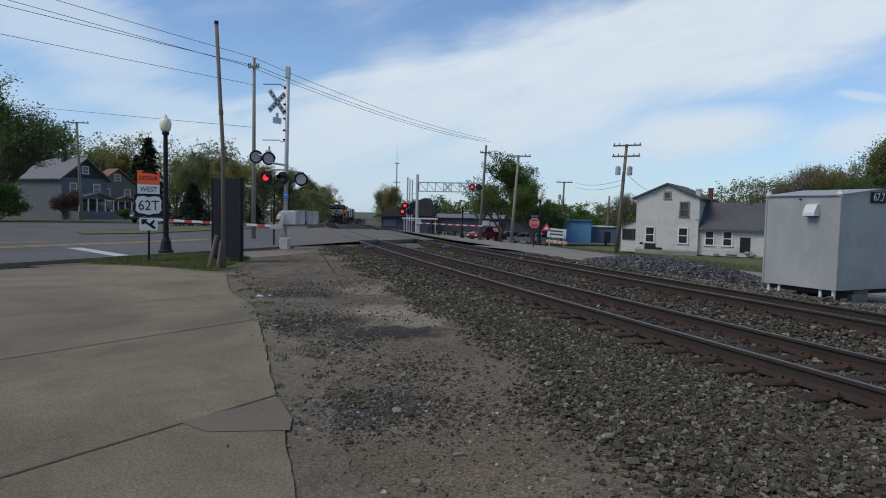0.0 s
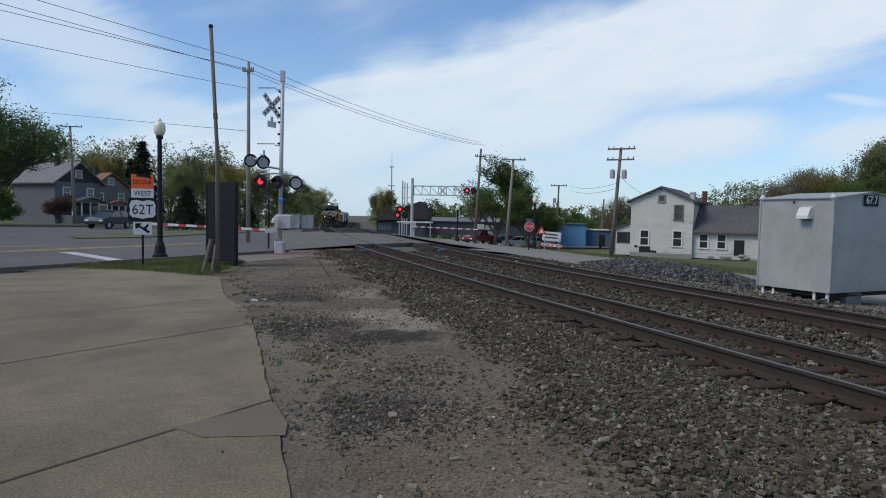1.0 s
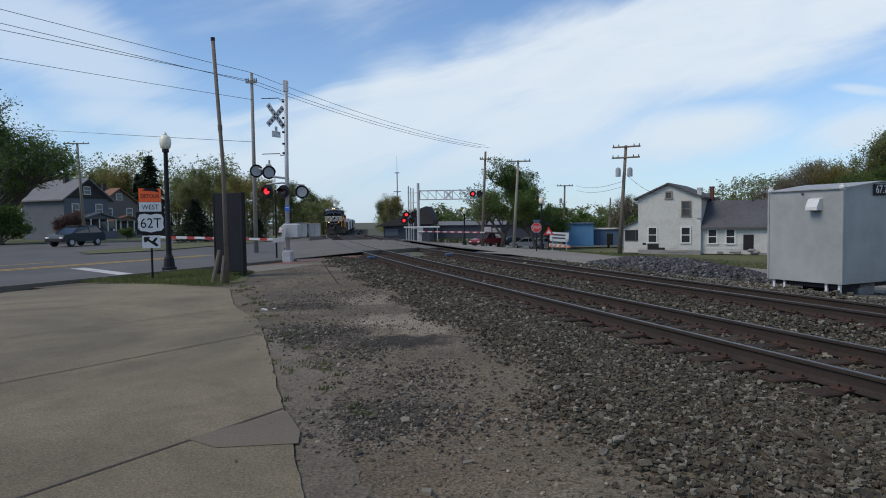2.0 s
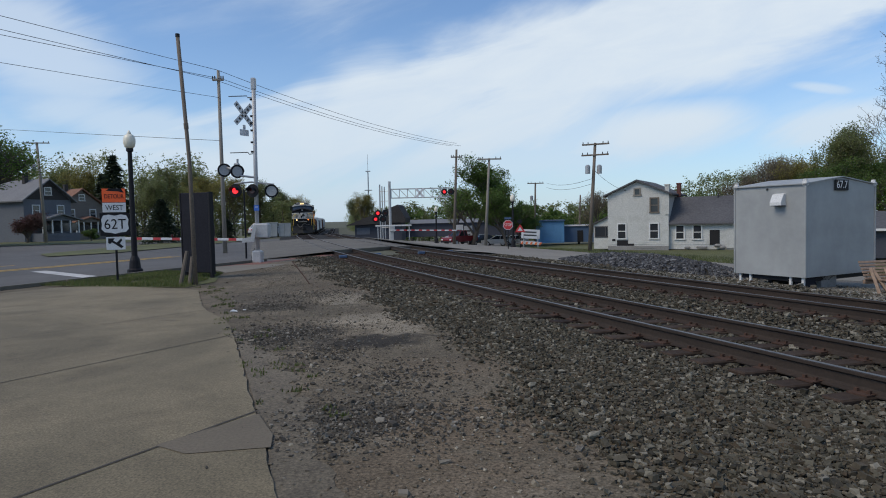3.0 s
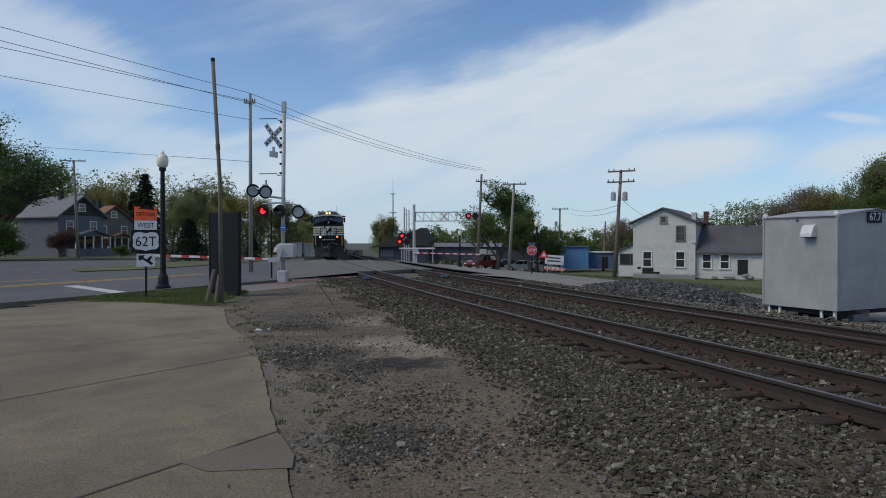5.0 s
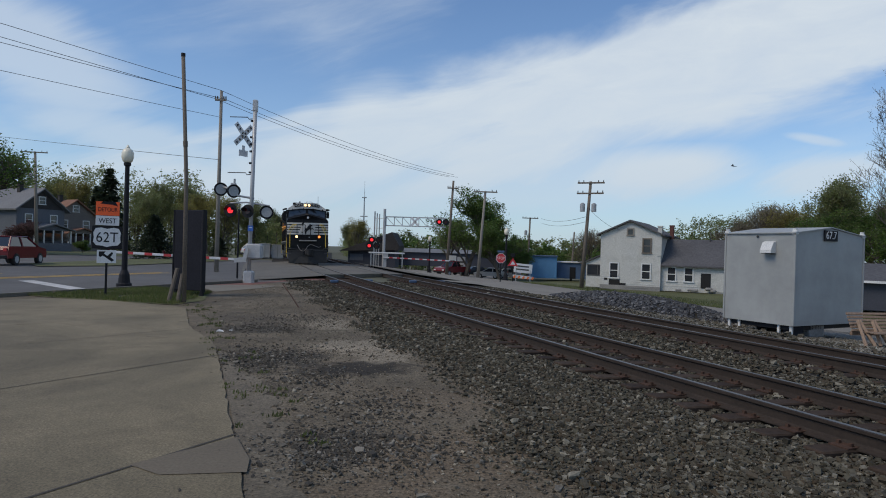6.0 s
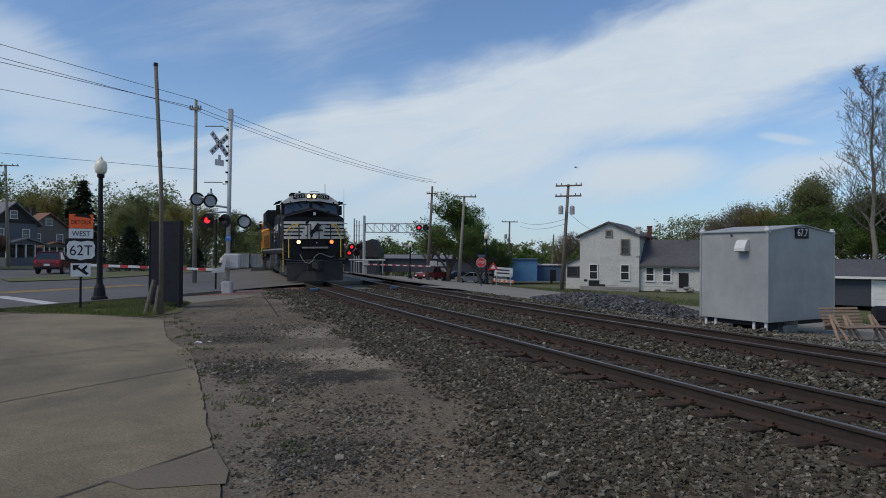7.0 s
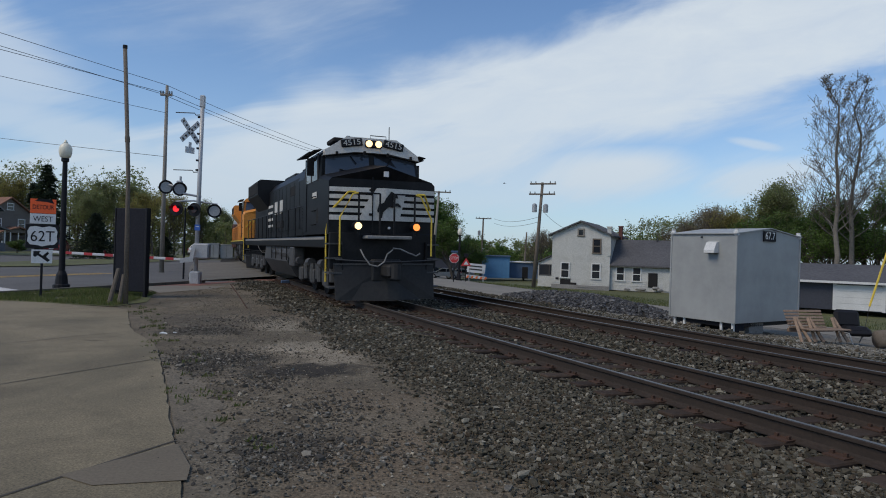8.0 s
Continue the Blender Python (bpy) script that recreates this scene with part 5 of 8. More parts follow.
    part("cable", Geo().tube([(-0.12, -0.05, 0.6), (-0.25, -0.1, 0.2), (-0.1, -0.05, 0.02)], 0.015, 6), "wire", root)


crossing_signal()


def slim_post():
    x, y = -8.2, 30.0
    solid("slim_lamp_post", Geo().tube([(0, 0, 0), (0, 0, 3.3)], [0.045, 0.04], 8), "black", "thin dark post behind the crossing signal", "post", pose(x, y, 0))


slim_post()


def relay_cabinet(x, y, w, h, label, rz=0):
    root = thing("relay_cabinet", label, "cabinet", pose(x, y, gz(x, y), 0, 0, rz), group="railway cabinets")
    part("body", Geo().box(0, 0, h / 2 + 0.1, w, 0.9, h, 0, 0.03), "shed", root)
    part("lid", Geo().box(0, 0, h + 0.13, w + 0.1, 1.0, 0.08, 0, 0.02), "shed", root)
    part("plinth", Geo().box(0, 0, 0.05, w - 0.1, 0.8, 0.12), "stone", root)
    part("door_gap", Geo().box(0, -0.452, h / 2 + 0.1, 0.02, 0.006, h * 0.9), "void", root)


relay_cabinet(-17.3, 75.0, 1.2, 1.6, "grey steel relay cabinet beside the track", 8)
relay_cabinet(-15.9, 75.4, 1.4, 1.5, "wide grey steel relay cabinet beside the track", 8)


def wood_pole(x, y, h, mat, arms, lean=(0.0, 0.0), r=0.16, transformer=0, label="weathered wooden utility pole with crossarms", face=0.0):
    root = thing("utility_pole", label, "utility pole", pose(x, y, gz(x, y)), group="utility poles")
    top = Vector((lean[0], lean[1], h))
    part("shaft", Geo().tube([(0, 0, -0.3), top], [r, r * 0.62], 10), mat, root, smooth=True)
    c, s = math.cos(radians(face)), math.sin(radians(face))
    for drop, half in arms:
        f = 1 - drop / h
        cx, cy, cz = top.x * f, top.y * f, h - drop
        a = part("crossarm", Geo().box(cx, cy - r * 0.8, cz, 2 * half, 0.1, 0.12, face, 0.01), mat, root)
        for k in (-0.92, -0.55, 0.55, 0.92):
            part("insulator", Geo().tube([(cx + k * half * c, cy - r * 0.8 + k * half * s, cz + 0.05), (cx + k * half * c, cy - r * 0.8 + k * half * s, cz + 0.22)], [0.045, 0.03], 7), "loco_grey", a)
    for i in range(transformer):
        zz = h * 0.74
        f = zz / h
        side = (-0.5, 0.42)[i % 2]
        part("transformer", Geo().tube([(top.x * f + side, top.y * f - 0.1, zz - 0.2), (top.x * f + side, top.y * f - 0.1, zz + 0.4), (top.x * f + side, top.y * f - 0.1, zz + 0.5)], [0.2, 0.2, 0.08], 12), "galvanised", root, "grey pole transformer")
    return root


wood_pole(13.6, 48.8, 8.5, "wood_pole", [(0.12, 1.05), (0.95, 1.05)], (0.5, -0.1), 0.17, 2, "leaning wooden utility pole with two crossarms and transformers", -25)
wood_pole(3.6, 62.0, 9.4, "wood_pole", [(0.75, 0.55)], (0.45, 0.0), 0.17, 0, "dark leaning utility pole with one short crossarm", 0)
wood_pole(-11.2, 36.6, 10.45, "wood_pale", [(0.55, 0.32)], (0.0, 0.0), 0.13, 0, "slim grey utility pole by the crossing", 0)
wood_pole(-42.7, 73.4, 11.5, "wood_pale", [(0.1, 1.4)], (-0.5, 0.0), 0.2, 1, "grey utility pole with one crossarm before the houses", 10)
wood_pole(6.2, 57.0, 8.0, "wood_pale", [(0.1, 1.1)], (0.5, 0.0), 0.16, 0, "pale wooden utility pole beside parked cars", 0)
wood_pole(15.9, 84.0, 8.6, "wood_pole", [(0.1, 1.1)], (0.2, 0.0), 0.17, 1, "dark utility pole behind the trees", 0)
wood_pole(23.0, 88.0, 7.0, "wood_pole", [], (0.3, 0.0), 0.16, 0, "plain wooden pole by the blue building", 0)


def wire(points, sag, r=0.012, name="overhead_wire", label="black overhead line sagging between poles"):
    pts = []
    for a, b in zip(points, points[1:]):
        a, b = Vector(a), Vector(b)
        for i in range(16):
            t = i / 16
            p = a.lerp(b, t)
            p.z -= sag * 4 * t * (1 - t)
            pts.append(p)
    pts.append(Vector(points[-1]))
    solid(name, Geo().tube(pts, r, 5), "wire", label, "overhead wire", group="overhead wires")


P2 = (-11.2, 36.5)
for dz, dx, rise in ((10.45, 0.0, 2.1), (9.95, -0.28, 2.0), (9.93, 0.28, 1.1)):
    wire([(-30.0 + dx, 17.5, dz + rise), (P2[0] + dx, P2[1], dz)], 0.05, 0.014)
    wire([(P2[0] + dx, P2[1], dz), (4.05 + dx * 1.5, 61.9, 9.35 - 0.5 + (dz - 9.95) * 0.5)], 0.5, 0.014)
wire([(-31, 17.5, 9.9), (P2[0], P2[1], 8.9)], 0.1, 0.012)
wire([(-52.0, 66.0, 12.6), (P2[0], P2[1], 6.45)], 0.05, 0.014)
wire([(13.95, 48.7, 5.3), (19.4, 57.0, 3.9), (22.5, 55.2, 2.8)], 0.3, 0.014)
wire([(17.6, 84, 6.2), (13.9, 48.7, 4.6)], 0.4, 0.016)
wire([(17.6, 84, 5.6), (13.9, 48.7, 4.2)], 0.4, 0.016)


def cantilever_gantry():
    x, y = -2.45, 56.5
    root = thing("signal_gantry", "silver truss cantilever over the road with red crossing lights", "signal gantry", pose(x, y, gz(x, y) - 0.05, 0, 0, -4))
    part("mast", Geo().tube([(0, 0, 0), (0, 0, 5.35)], [0.14, 0.12], 12), "alu", root)
    for xx, h in ((-0.5, 4.9), (-0.72, 4.95), (-0.95, 4.7)):
        part("rear_post", Geo().tube([(xx, 0.3, 0), (xx, 0.3, h)], 0.05, 8), "galvanised", root)
    for z in (1.2, 2.4, 3.6, 4.5):
        part("ladder_rung", Geo().tube([(-0.95, 0.3, z), (0, 0.1, z)], 0.025, 6), "galvanised", root)
    for z in (3.85, 4.65):
        part("chord", Geo().box(2.75, 0, z, 5.6, 0.09, 0.09, 0, 0.01), "alu", root)
        part("chord", Geo().box(2.75, 0.5, z, 5.6, 0.06, 0.06, 0, 0.01), "alu", root)
    for i in range(8):
        a = 0.15 + i * 0.74
        part("web_post", Geo().tube([(a, 0, 3.85), (a, 0, 4.65)], 0.035, 6), "alu", root)
        if i < 7:
            part("web_brace", Geo().tube([(a, 0, 4.65), (a + 0.74, 0, 3.85)], 0.028, 6), "alu", root)
    for a in (50, -50):
        part("crossbuck_blade", Geo().box(2.75, -0.08, 4.25, 1.05, 0.02, 0.2, 0, 0, 0, a), "white_sign", root, "white crossbuck blade")
    lamp_pair(root, 4.95, -0.12, 4.3, 0, True)
    lamp_pair(root, 5.55, -0.12, 4.3, 0, False)
    part("light_bar", Geo().tube([(4.7, 0, 4.3), (5.9, 0, 4.3)], 0.04, 8), "black", root)
    # low pair on a post of their own
    sig = thing("crossing_flashers", "post with two pairs of red crossing lights", "crossing signal", pose(-3.1, 52.6, gz(-3.1, 52.6), 0, 0, 0))
    part("post", Geo().tube([(0, 0, 0), (0, 0, 4.8)], 0.06, 10), "galvanised", sig)
    for z, dx in ((2.4, 0.0), (1.9, -0.2)):
        part("bar", Geo().tube([(dx - 0.4, 0, z), (dx + 0.5, 0, z)], 0.03, 6), "black", sig)
        lamp_pair(sig, dx - 0.2, -0.1, z, 0, True)
        lamp_pair(sig, dx + 0.42, -0.1, z, 0, False)
    # far gate
    gate = thing("crossing_gate", "lowered white crossing gate arm with red bands on a post", "crossing gate", pose(-2.2, 54.3, 0))
    part("drive", Geo().box(0, 0, 0.9, 0.45, 0.4, 0.5, 0, 0.04), "alu", gate)
    part("stand", Geo().box(0, 0, 0.35, 0.2, 0.2, 0.8), "alu", gate)
    arm = part("arm", Geo().box(2.7, -0.25, 0.72, 5.8, 0.05, 0.1, 0, 0.01, 0, 1.5), "white_sign", gate)
    for i in range(8):
        part("red_band", Geo().box(0.5 + i * 0.65, -0.25, 0.78 - 0.017 * i, 0.3, 0.056, 0.105, 0, 0, 0, 1.5), "red_stripe", arm)
    rail_ = thing("guard_rail", "grey metal rail beside the crossing lights", "barrier", pose(-3.4, 52.0, 0))
    part("beam", Geo().box(1.4, 0, 1.2, 3.0, 0.08, 0.12, 0, 0.02), "white", rail_)
    part("post", Geo().box(0.1, 0, 0.6, 0.08, 0.08, 1.2).box(2.7, 0, 0.6, 0.08, 0.08, 1.2), "galvanised", rail_)


cantilever_gantry()


def stop_sign():
    x, y = 6.5, 44.6
    root = thing("stop_sign", "red octagonal stop sign with white border on a dark post", "stop sign", pose(x, y, gz(x, y)))
    part("post", Geo().box(0, 0, 1.05, 0.07, 0.06, 2.2), "black", root)
    o = [(0.375 * math.cos(radians(22.5 + 45 * i)), 1.72 + 0.375 * math.sin(radians(22.5 + 45 * i))) for i in range(8)]
    b = part("border", Geo().along(o, -0.05, -0.04), "white_sign", root, "white border")
    i_ = [(0.345 * math.cos(radians(22.5 + 45 * i)), 1.72 + 0.345 * math.sin(radians(22.5 + 45 * i))) for i in range(8)]
    part("face", Geo().along(i_, -0.055, -0.051), "red_sign", b)
    lettering("lettering", "STOP", 0.28, "white_sign", b, pose(0, -0.058, 1.72, 90, 0, 0), width=0.54)
    part("street_plate", Geo().box(0, -0.03, 2.2, 0.5, 0.01, 0.14), "blue_dark", root)
    s2 = thing("yield_sign", "red and white triangular sign on a dark post", "road sign", pose(8.1, 49.0, gz(8.1, 49)))
    part("post", Geo().box(0, 0, 1.0, 0.06, 0.05, 2.1), "black", s2)
    part("face", Geo().along([(-0.42, 1.25), (0.42, 1.25), (0, 1.9)], -0.05, -0.04), "red_sign", s2)
    part("lettering_bar", Geo().along([(-0.2, 1.36), (0.2, 1.36), (0, 1.66)], -0.056, -0.051), "white_sign", s2)
    part("upper_plate", Geo().box(0, -0.04, 2.1, 0.35, 0.012, 0.3), "black", s2)


stop_sign()
street_lamp(7.9, 51.3, 4.4)
street_lamp(2.0, 66.0, 4.0)
street_lamp(21.2, 64.5, 4.4)


def barricade():
    x, y = 9.6, 52.6
    root = thing("road_barricade", "white notice board on an orange and white striped barricade", "barricade", pose(x, y, gz(x, y), 0, 0, -8))
    part("board", Geo().box(0, -0.02, 1.15, 1.55, 0.04, 0.78, 0, 0.01, 0, 4), "white_sign", root)
    for z in (1.32, 1.05):
        part("letter_bar", Geo().box(-0.05, -0.045, z, 1.1, 0.006, 0.12, 0, 0, 0, 4), "loco_grey", root)
    b = part("beam", Geo().box(-0.05, -0.1, 0.42, 1.75, 0.05, 0.24, 0, 0.01, 0, 5), "white_sign", root)
    for i in range(5):
        part("stripe", Geo().along([(-0.85 + i * 0.38, 0.33 - 0.03 * i), (-0.68 + i * 0.38, 0.32 - 0.03 * i), (-0.58 + i * 0.38, 0.54 - 0.03 * i), (-0.75 + i * 0.38, 0.55 - 0.03 * i)], -0.135, -0.127), "orange_stripe", b)
    for px in (-0.6, 0.6):
        part("leg", Geo().tube([(px, -0.4, 0), (px, -0.05, 1.0)], 0.03, 5).tube([(px, 0.35, 0), (px, -0.03, 1.0)], 0.03, 5), "galvanised", root)
    for px, py, w, h in ((2.6, 83.0, 1.0, 2.1), (3.9, 84.5, 1.1, 2.0)):
        s = thing("notice_board", "white upright notice board on a post by the road", "road sign", pose(px + 3.0, py, gz(px + 3.0, py)), group="white boards by the road")
        part("board", Geo().box(0, 0, 1.6, w, 0.04, h, 0, 0.01), "white_sign", s)
        part("post", Geo().box(0, 0.05, 0.4, 0.1, 0.06, 0.9), "galvanised", s)
        part("letter_bar", Geo().box(0, -0.024, 1.9, w * 0.6, 0.006, 0.2).box(0, -0.024, 1.4, w * 0.5, 0.006, 0.12), "loco_grey", s)


barricade()


def radio_mast():
    x, y = -22.9, 299
    root = thing("radio_mast", "slender grey lattice radio mast far beyond the trees", "radio mast", pose(x, y, 0))
    part("lattice", Geo().tube([(0, 0, 0), (0, 0, 25)], [0.42, 0.26], 4), "galvanised", root)
    part("antenna", Geo().tube([(0, 0, 25), (0, 0, 33)], [0.13, 0.06], 6), "galvanised", root)
    for z, w in ((16, 2.0), (25, 1.3)):
        part("platform", Geo().box(0, 0, z, w * 1.7, w, 0.35), "galvanised", root)


radio_mast()

# ---- houses ----


def window_unit(parent, x, y, z, w, h, trim="white", sash=True, name="window"):
    """A framed window on a wall that faces -y, centred at x with its sill at z."""
    fr = Geo()
    t = 0.11
    fr.box(x, y - 0.035, z + h + t / 2, w + 2 * t, 0.07, t).box(x, y - 0.05, z - t / 2, w + 2 * t + 0.1, 0.1, t)
    fr.box(x - w / 2 - t / 2, y - 0.035, z + h / 2, t, 0.07, h).box(x + w / 2 + t / 2, y - 0.035, z + h / 2, t, 0.07, h)
    if sash:
        fr.box(x, y - 0.03, z + h / 2, w, 0.05, 0.07)
    p = part(name, fr, trim, parent, "white-framed sash window" if trim == "white" else "")
    part("pane", Geo().box(x, y - 0.008, z + h / 2, w, 0.012, h), "pane", p)
    return p


def siding_lines(parent, x0, x1, y, z0, z1, mat, top=None, step=0.2):
    """Lapped boards on a wall that faces -y; top(z) gives the span left under a gable."""
    g = Geo()
    z = z0
    while z < z1 - 0.05:
        a, b = (x0, x1) if top is None else top(z + step * 0.5)
        if b - a > 0.2:
            g.along([(y, z), (y - 0.022, z), (y - 0.006, z + step), (y, z + step)], a, b, "x")
        z += step
    p = part("clapboard", g, mat, parent)
    p["kind"] = "stuff"


def white_house():
    gx, gy = 17.86, 57.75
    root = thing("white_house", "weathered white clapboard two-storey house with a lower wing", "house", pose(gx, gy, -1.52, 0, 0, -32.2))
    W, D, E, P = 5.44, 8.0, 5.0, 6.2
    part("main_wall", Geo().along([(0, 0), (W, 0), (W, E), (W / 2, P), (0, E)], 0, D), "siding", root)
    siding_lines(root, 0, W, 0, 0.45, P, "siding", lambda z: (0, W) if z < E else (W / 2 * (z - E) / (P - E), W - W / 2 * (z - E) / (P - E)))
    roof = Geo()
    for a, b in (((-0.35, E - 0.12), (W / 2, P + 0.04)), ((W / 2, P + 0.04), (W + 0.35, E - 0.12))):
        roof.along([a, b, (b[0], b[1] + 0.14), (a[0], a[1] + 0.14)], -0.35, D + 0.3)
    part("main_roof", roof, "shingle", root, "grey shingle gable roof")
    for x in (1.3, 4.19):
        window_unit(root, x, -0.02, 1.02, 0.68, 1.3)
    window_unit(root, 4.22, -0.02, 3.4, 0.6, 1.2, "wood_pole")
    window_unit(root, W / 2, -0.02, 5.0, 0.42, 0.5, "wood_pale", False, "attic_vent")
    part("bare_patch", Geo().box(1.35, -0.03, 0.55, 1.0, 0.02, 0.55).box(2.1, -0.03, 0.40, 0.6, 0.02, 0.25).box(0.55, -0.03, 0.85, 0.3, 0.02, 0.2), "void", root, "dark patch where boards are missing")
    part("foundation", Geo().box(W / 2, -0.03, 0.12, W, 0.06, 0.4).box(3.4, -0.05, 0.2, 1.7, 0.1, 0.16), "stone", root)
    part("white_chimney", Geo().box(W - 0.12, 0.1, 4.45, 0.36, 0.4, 2.6).box(W - 0.12, 0.1, 5.78, 0.44, 0.48, 0.12), "siding", root, "white painted chimney stack")
    part("brick_chimney", Geo().box(W + 0.35, 3.4, 4.9, 0.36, 0.4, 2.2, 0, 0.03).box(W + 0.35, 3.4, 5.98, 0.43, 0.47, 0.14), "brick", root, "red brick chimney")
    # wing
    L, wd, we, wr = 8.0, 6.0, 2.4, 4.6
    part("wing_wall", Geo().along([(0.4, 0), (wd, 0), (wd, we), (wd / 2 + 0.2, wr - 0.1), (0.4, we)], W, W + L, "x"), "siding", root)
    siding_lines(root, W + 0.02, W + L, 0.4, 0.45, we, "siding")
    wroof = Geo()
    for a, b in (((0.0, we - 0.2), (wd / 2 + 0.2, wr)), ((wd / 2 + 0.2, wr), (wd + 0.4, we - 0.2))):
        wroof.along([a, b, (b[0], b[1] + 0.13), (a[0], a[1] + 0.13)], W - 0.3, W + L + 0.3, "x")
    part("wing_roof", wroof, "shingle", root, "dark grey shingle roof")
    for x in (6.34, 7.79):
        window_unit(root, x, 0.38, 0.95, 0.62, 1.15)
    part("wing_door", Geo().box(9.2, 0.37, 1.05, 0.8, 0.05, 1.3), "void", root, "dark boarded doorway")
    part("shed_door", Geo().box(10.6, 0.36, 0.95, 1.0, 0.06, 1.7, 0, 0.02), "siding", root)
    part("rubble", Geo().box(9.5, 0.1, 0.35, 0.6, 0.4, 0.3, 20, 0.1).box(8.2, 0.1, 0.2, 0.9, 0.3, 0.22, 5, 0.08).box(9.9, -0.1, 0.2, 0.5, 0.4, 0.3, 40, 0.1).box(7.0, 0.1, 0.15, 0.5, 0.3, 0.2, 12, 0.06), "stone", root)
    part("wing_vent", Geo().tube([(9.2, 3.0, 4.5), (9.2, 3.0, 4.95)], 0.06, 8), "loco_grey", root)
    # lean-to porch
    part("porch_wall", Geo().along([(-1.53, 0), (0, 0), (0, 3.0), (-1.53, 2.3)], 0.6, 5.0), "siding", root)
    part("porch_roof", Geo().along([(-1.8, 2.2), (0, 3.04), (0, 3.16), (-1.8, 2.32)], 0.4, 5.2), "shingle", root)
    part("porch_screen", Geo().box(-0.78, 0.59, 1.6, 1.2, 0.02, 0.95), "pane", root, "dark porch screen")
    part("porch_rail", Geo().box(-0.78, 0.57, 1.12, 1.3, 0.03, 0.1).box(-0.78, 0.57, 2.1, 1.3, 0.03, 0.09).box(-0.4, 0.57, 1.6, 0.07, 0.03, 0.95).box(-1.38, 0.57, 1.6, 0.08, 0.03, 0.95), "loco_grey", root)


white_house()


def garage():
    root = thing("garage", "low dark garage with white door and grey shingle roof", "garage", pose(24.6, 38.0, gz(27, 36.5) + 0.32, 0, 0, -38))
    W, D, E, R = 13.0, 6.0, 1.8, 2.62
    part("wall", Geo().along([(0, 0), (D, 0), (D, E), (D / 2, R), (0, E)], 0, W, "x"), "navy_siding", root)
    roof = Geo()
    for a, b in (((-0.4, E - 0.15), (D / 2, R + 0.05)), ((D / 2, R + 0.05), (D + 0.4, E - 0.15))):
        roof.along([a, b, (b[0], b[1] + 0.12), (a[0], a[1] + 0.12)], -0.3, W + 0.3, "x")
    part("roof", roof, "shingle", root)
    part("fascia", Geo().box(W / 2, -0.42, E - 0.1, W + 0.6, 0.04, 0.14), "white", root)
    d = part("garage_door", Geo().box(6.4, -0.03, 0.80, 2.3, 0.06, 1.50), "white", root, "white panelled garage door")
    for k in range(1, 4):
        part("panel_joint", Geo().box(6.4, -0.062, 0.05 + 0.375 * k, 2.25, 0.004, 0.018), "galvanised", d)
    part("door_trim", Geo().box(5.16, -0.05, 0.80, 0.18, 0.1, 1.6).box(7.64, -0.05, 0.80, 0.18, 0.1, 1.6), "white", root)
    part("side_door", Geo().box(10.2, -0.03, 0.80, 0.8, 0.06, 1.6), "black", root)


garage()


def far_house(x, y, rz, W, D, E, P, wall, roofm, gable, label, porch):
    root = thing("house", label, "house", pose(x, y, gz(x, y), 0, 0, rz))
    part("wall", Geo().along([(-W / 2, 0), (W / 2, 0), (W / 2, E), (0, P), (-W / 2, E)], 0, D), wall, root)
    siding_lines(root, -W / 2, W / 2, 0, 0.3, E, wall, None, 0.3)
    part("gable_front", Geo().along([(-W / 2 + 0.2, E + 0.05), (W / 2 - 0.2, E + 0.05), (0, P - 0.1)], -0.06, 0.0), gable, root)
    roof = Geo()
    for a, b in (((-W / 2 - 0.5, E - 0.3), (0, P + 0.05)), ((0, P + 0.05), (W / 2 + 0.5, E - 0.3))):
        roof.along([a, b, (b[0], b[1] + 0.18), (a[0], a[1] + 0.18)], -0.6, D + 0.4)
    part("roof", roof, roofm, root)
    for px in (-W * 0.26, W * 0.26):
        window_unit(root, px, -0.02, 3.4, 0.85, 1.35)
    window_unit(root, 0, -0.07, E + 0.7, 0.8, 0.9)
    part("chimney", Geo().box(-W * 0.08, D * 0.4, P + 0.1, 0.55, 0.55, 1.6, 0, 0.02).box(-W * 0.08, D * 0.4, P + 0.92, 0.65, 0.65, 0.12), "shingle_black", root)
    # porch with its own low roof
    pw, pd = porch
    part("porch_roof", Geo().along([(-pw / 2 - 0.3, 2.7), (0, 3.5), (pw / 2 + 0.3, 2.7), (pw / 2 + 0.3, 2.85), (0, 3.68), (-pw / 2 - 0.3, 2.85)], -pd - 0.4, -0.05), roofm, root)
    part("porch_wall", Geo().box(0, -pd / 2, 0.55, pw, pd, 1.1), wall, root)
    for k in range(5):
        part("porch_post", Geo().box(-pw / 2 + 0.1 + k * (pw - 0.2) / 4, -pd + 0.06, 1.9, 0.16, 0.12, 1.75), "white", root)
    for k in range(4):
        part("porch_window", Geo().box(-pw / 2 + 0.1 + (k + 0.5) * (pw - 0.2) / 4, -pd + 0.1, 1.85, (pw - 0.2) / 4 - 0.4, 0.05, 1.0), "pane", root)
    part("porch_gable", Geo().along([(-pw / 2, 2.72), (pw / 2, 2.72), (0, 3.45)], -pd + 0.02, -pd + 0.1), wall, root)
    return root


far_house(-49.0, 85.0, 66, 6.6, 8.5, 5.5, 8.1, "blue_siding", "shingle_pale", "shingle_black", "blue-grey two-storey house with pale roof and front porch", (5.2, 2.4))
far_house(-53.0, 101.0, 56, 6.4, 9.0, 5.5, 7.9, "tan_siding", "shingle_brown", "tan_siding", "grey-brown house with rust-brown roof and glazed porch", (4.6, 2.4))


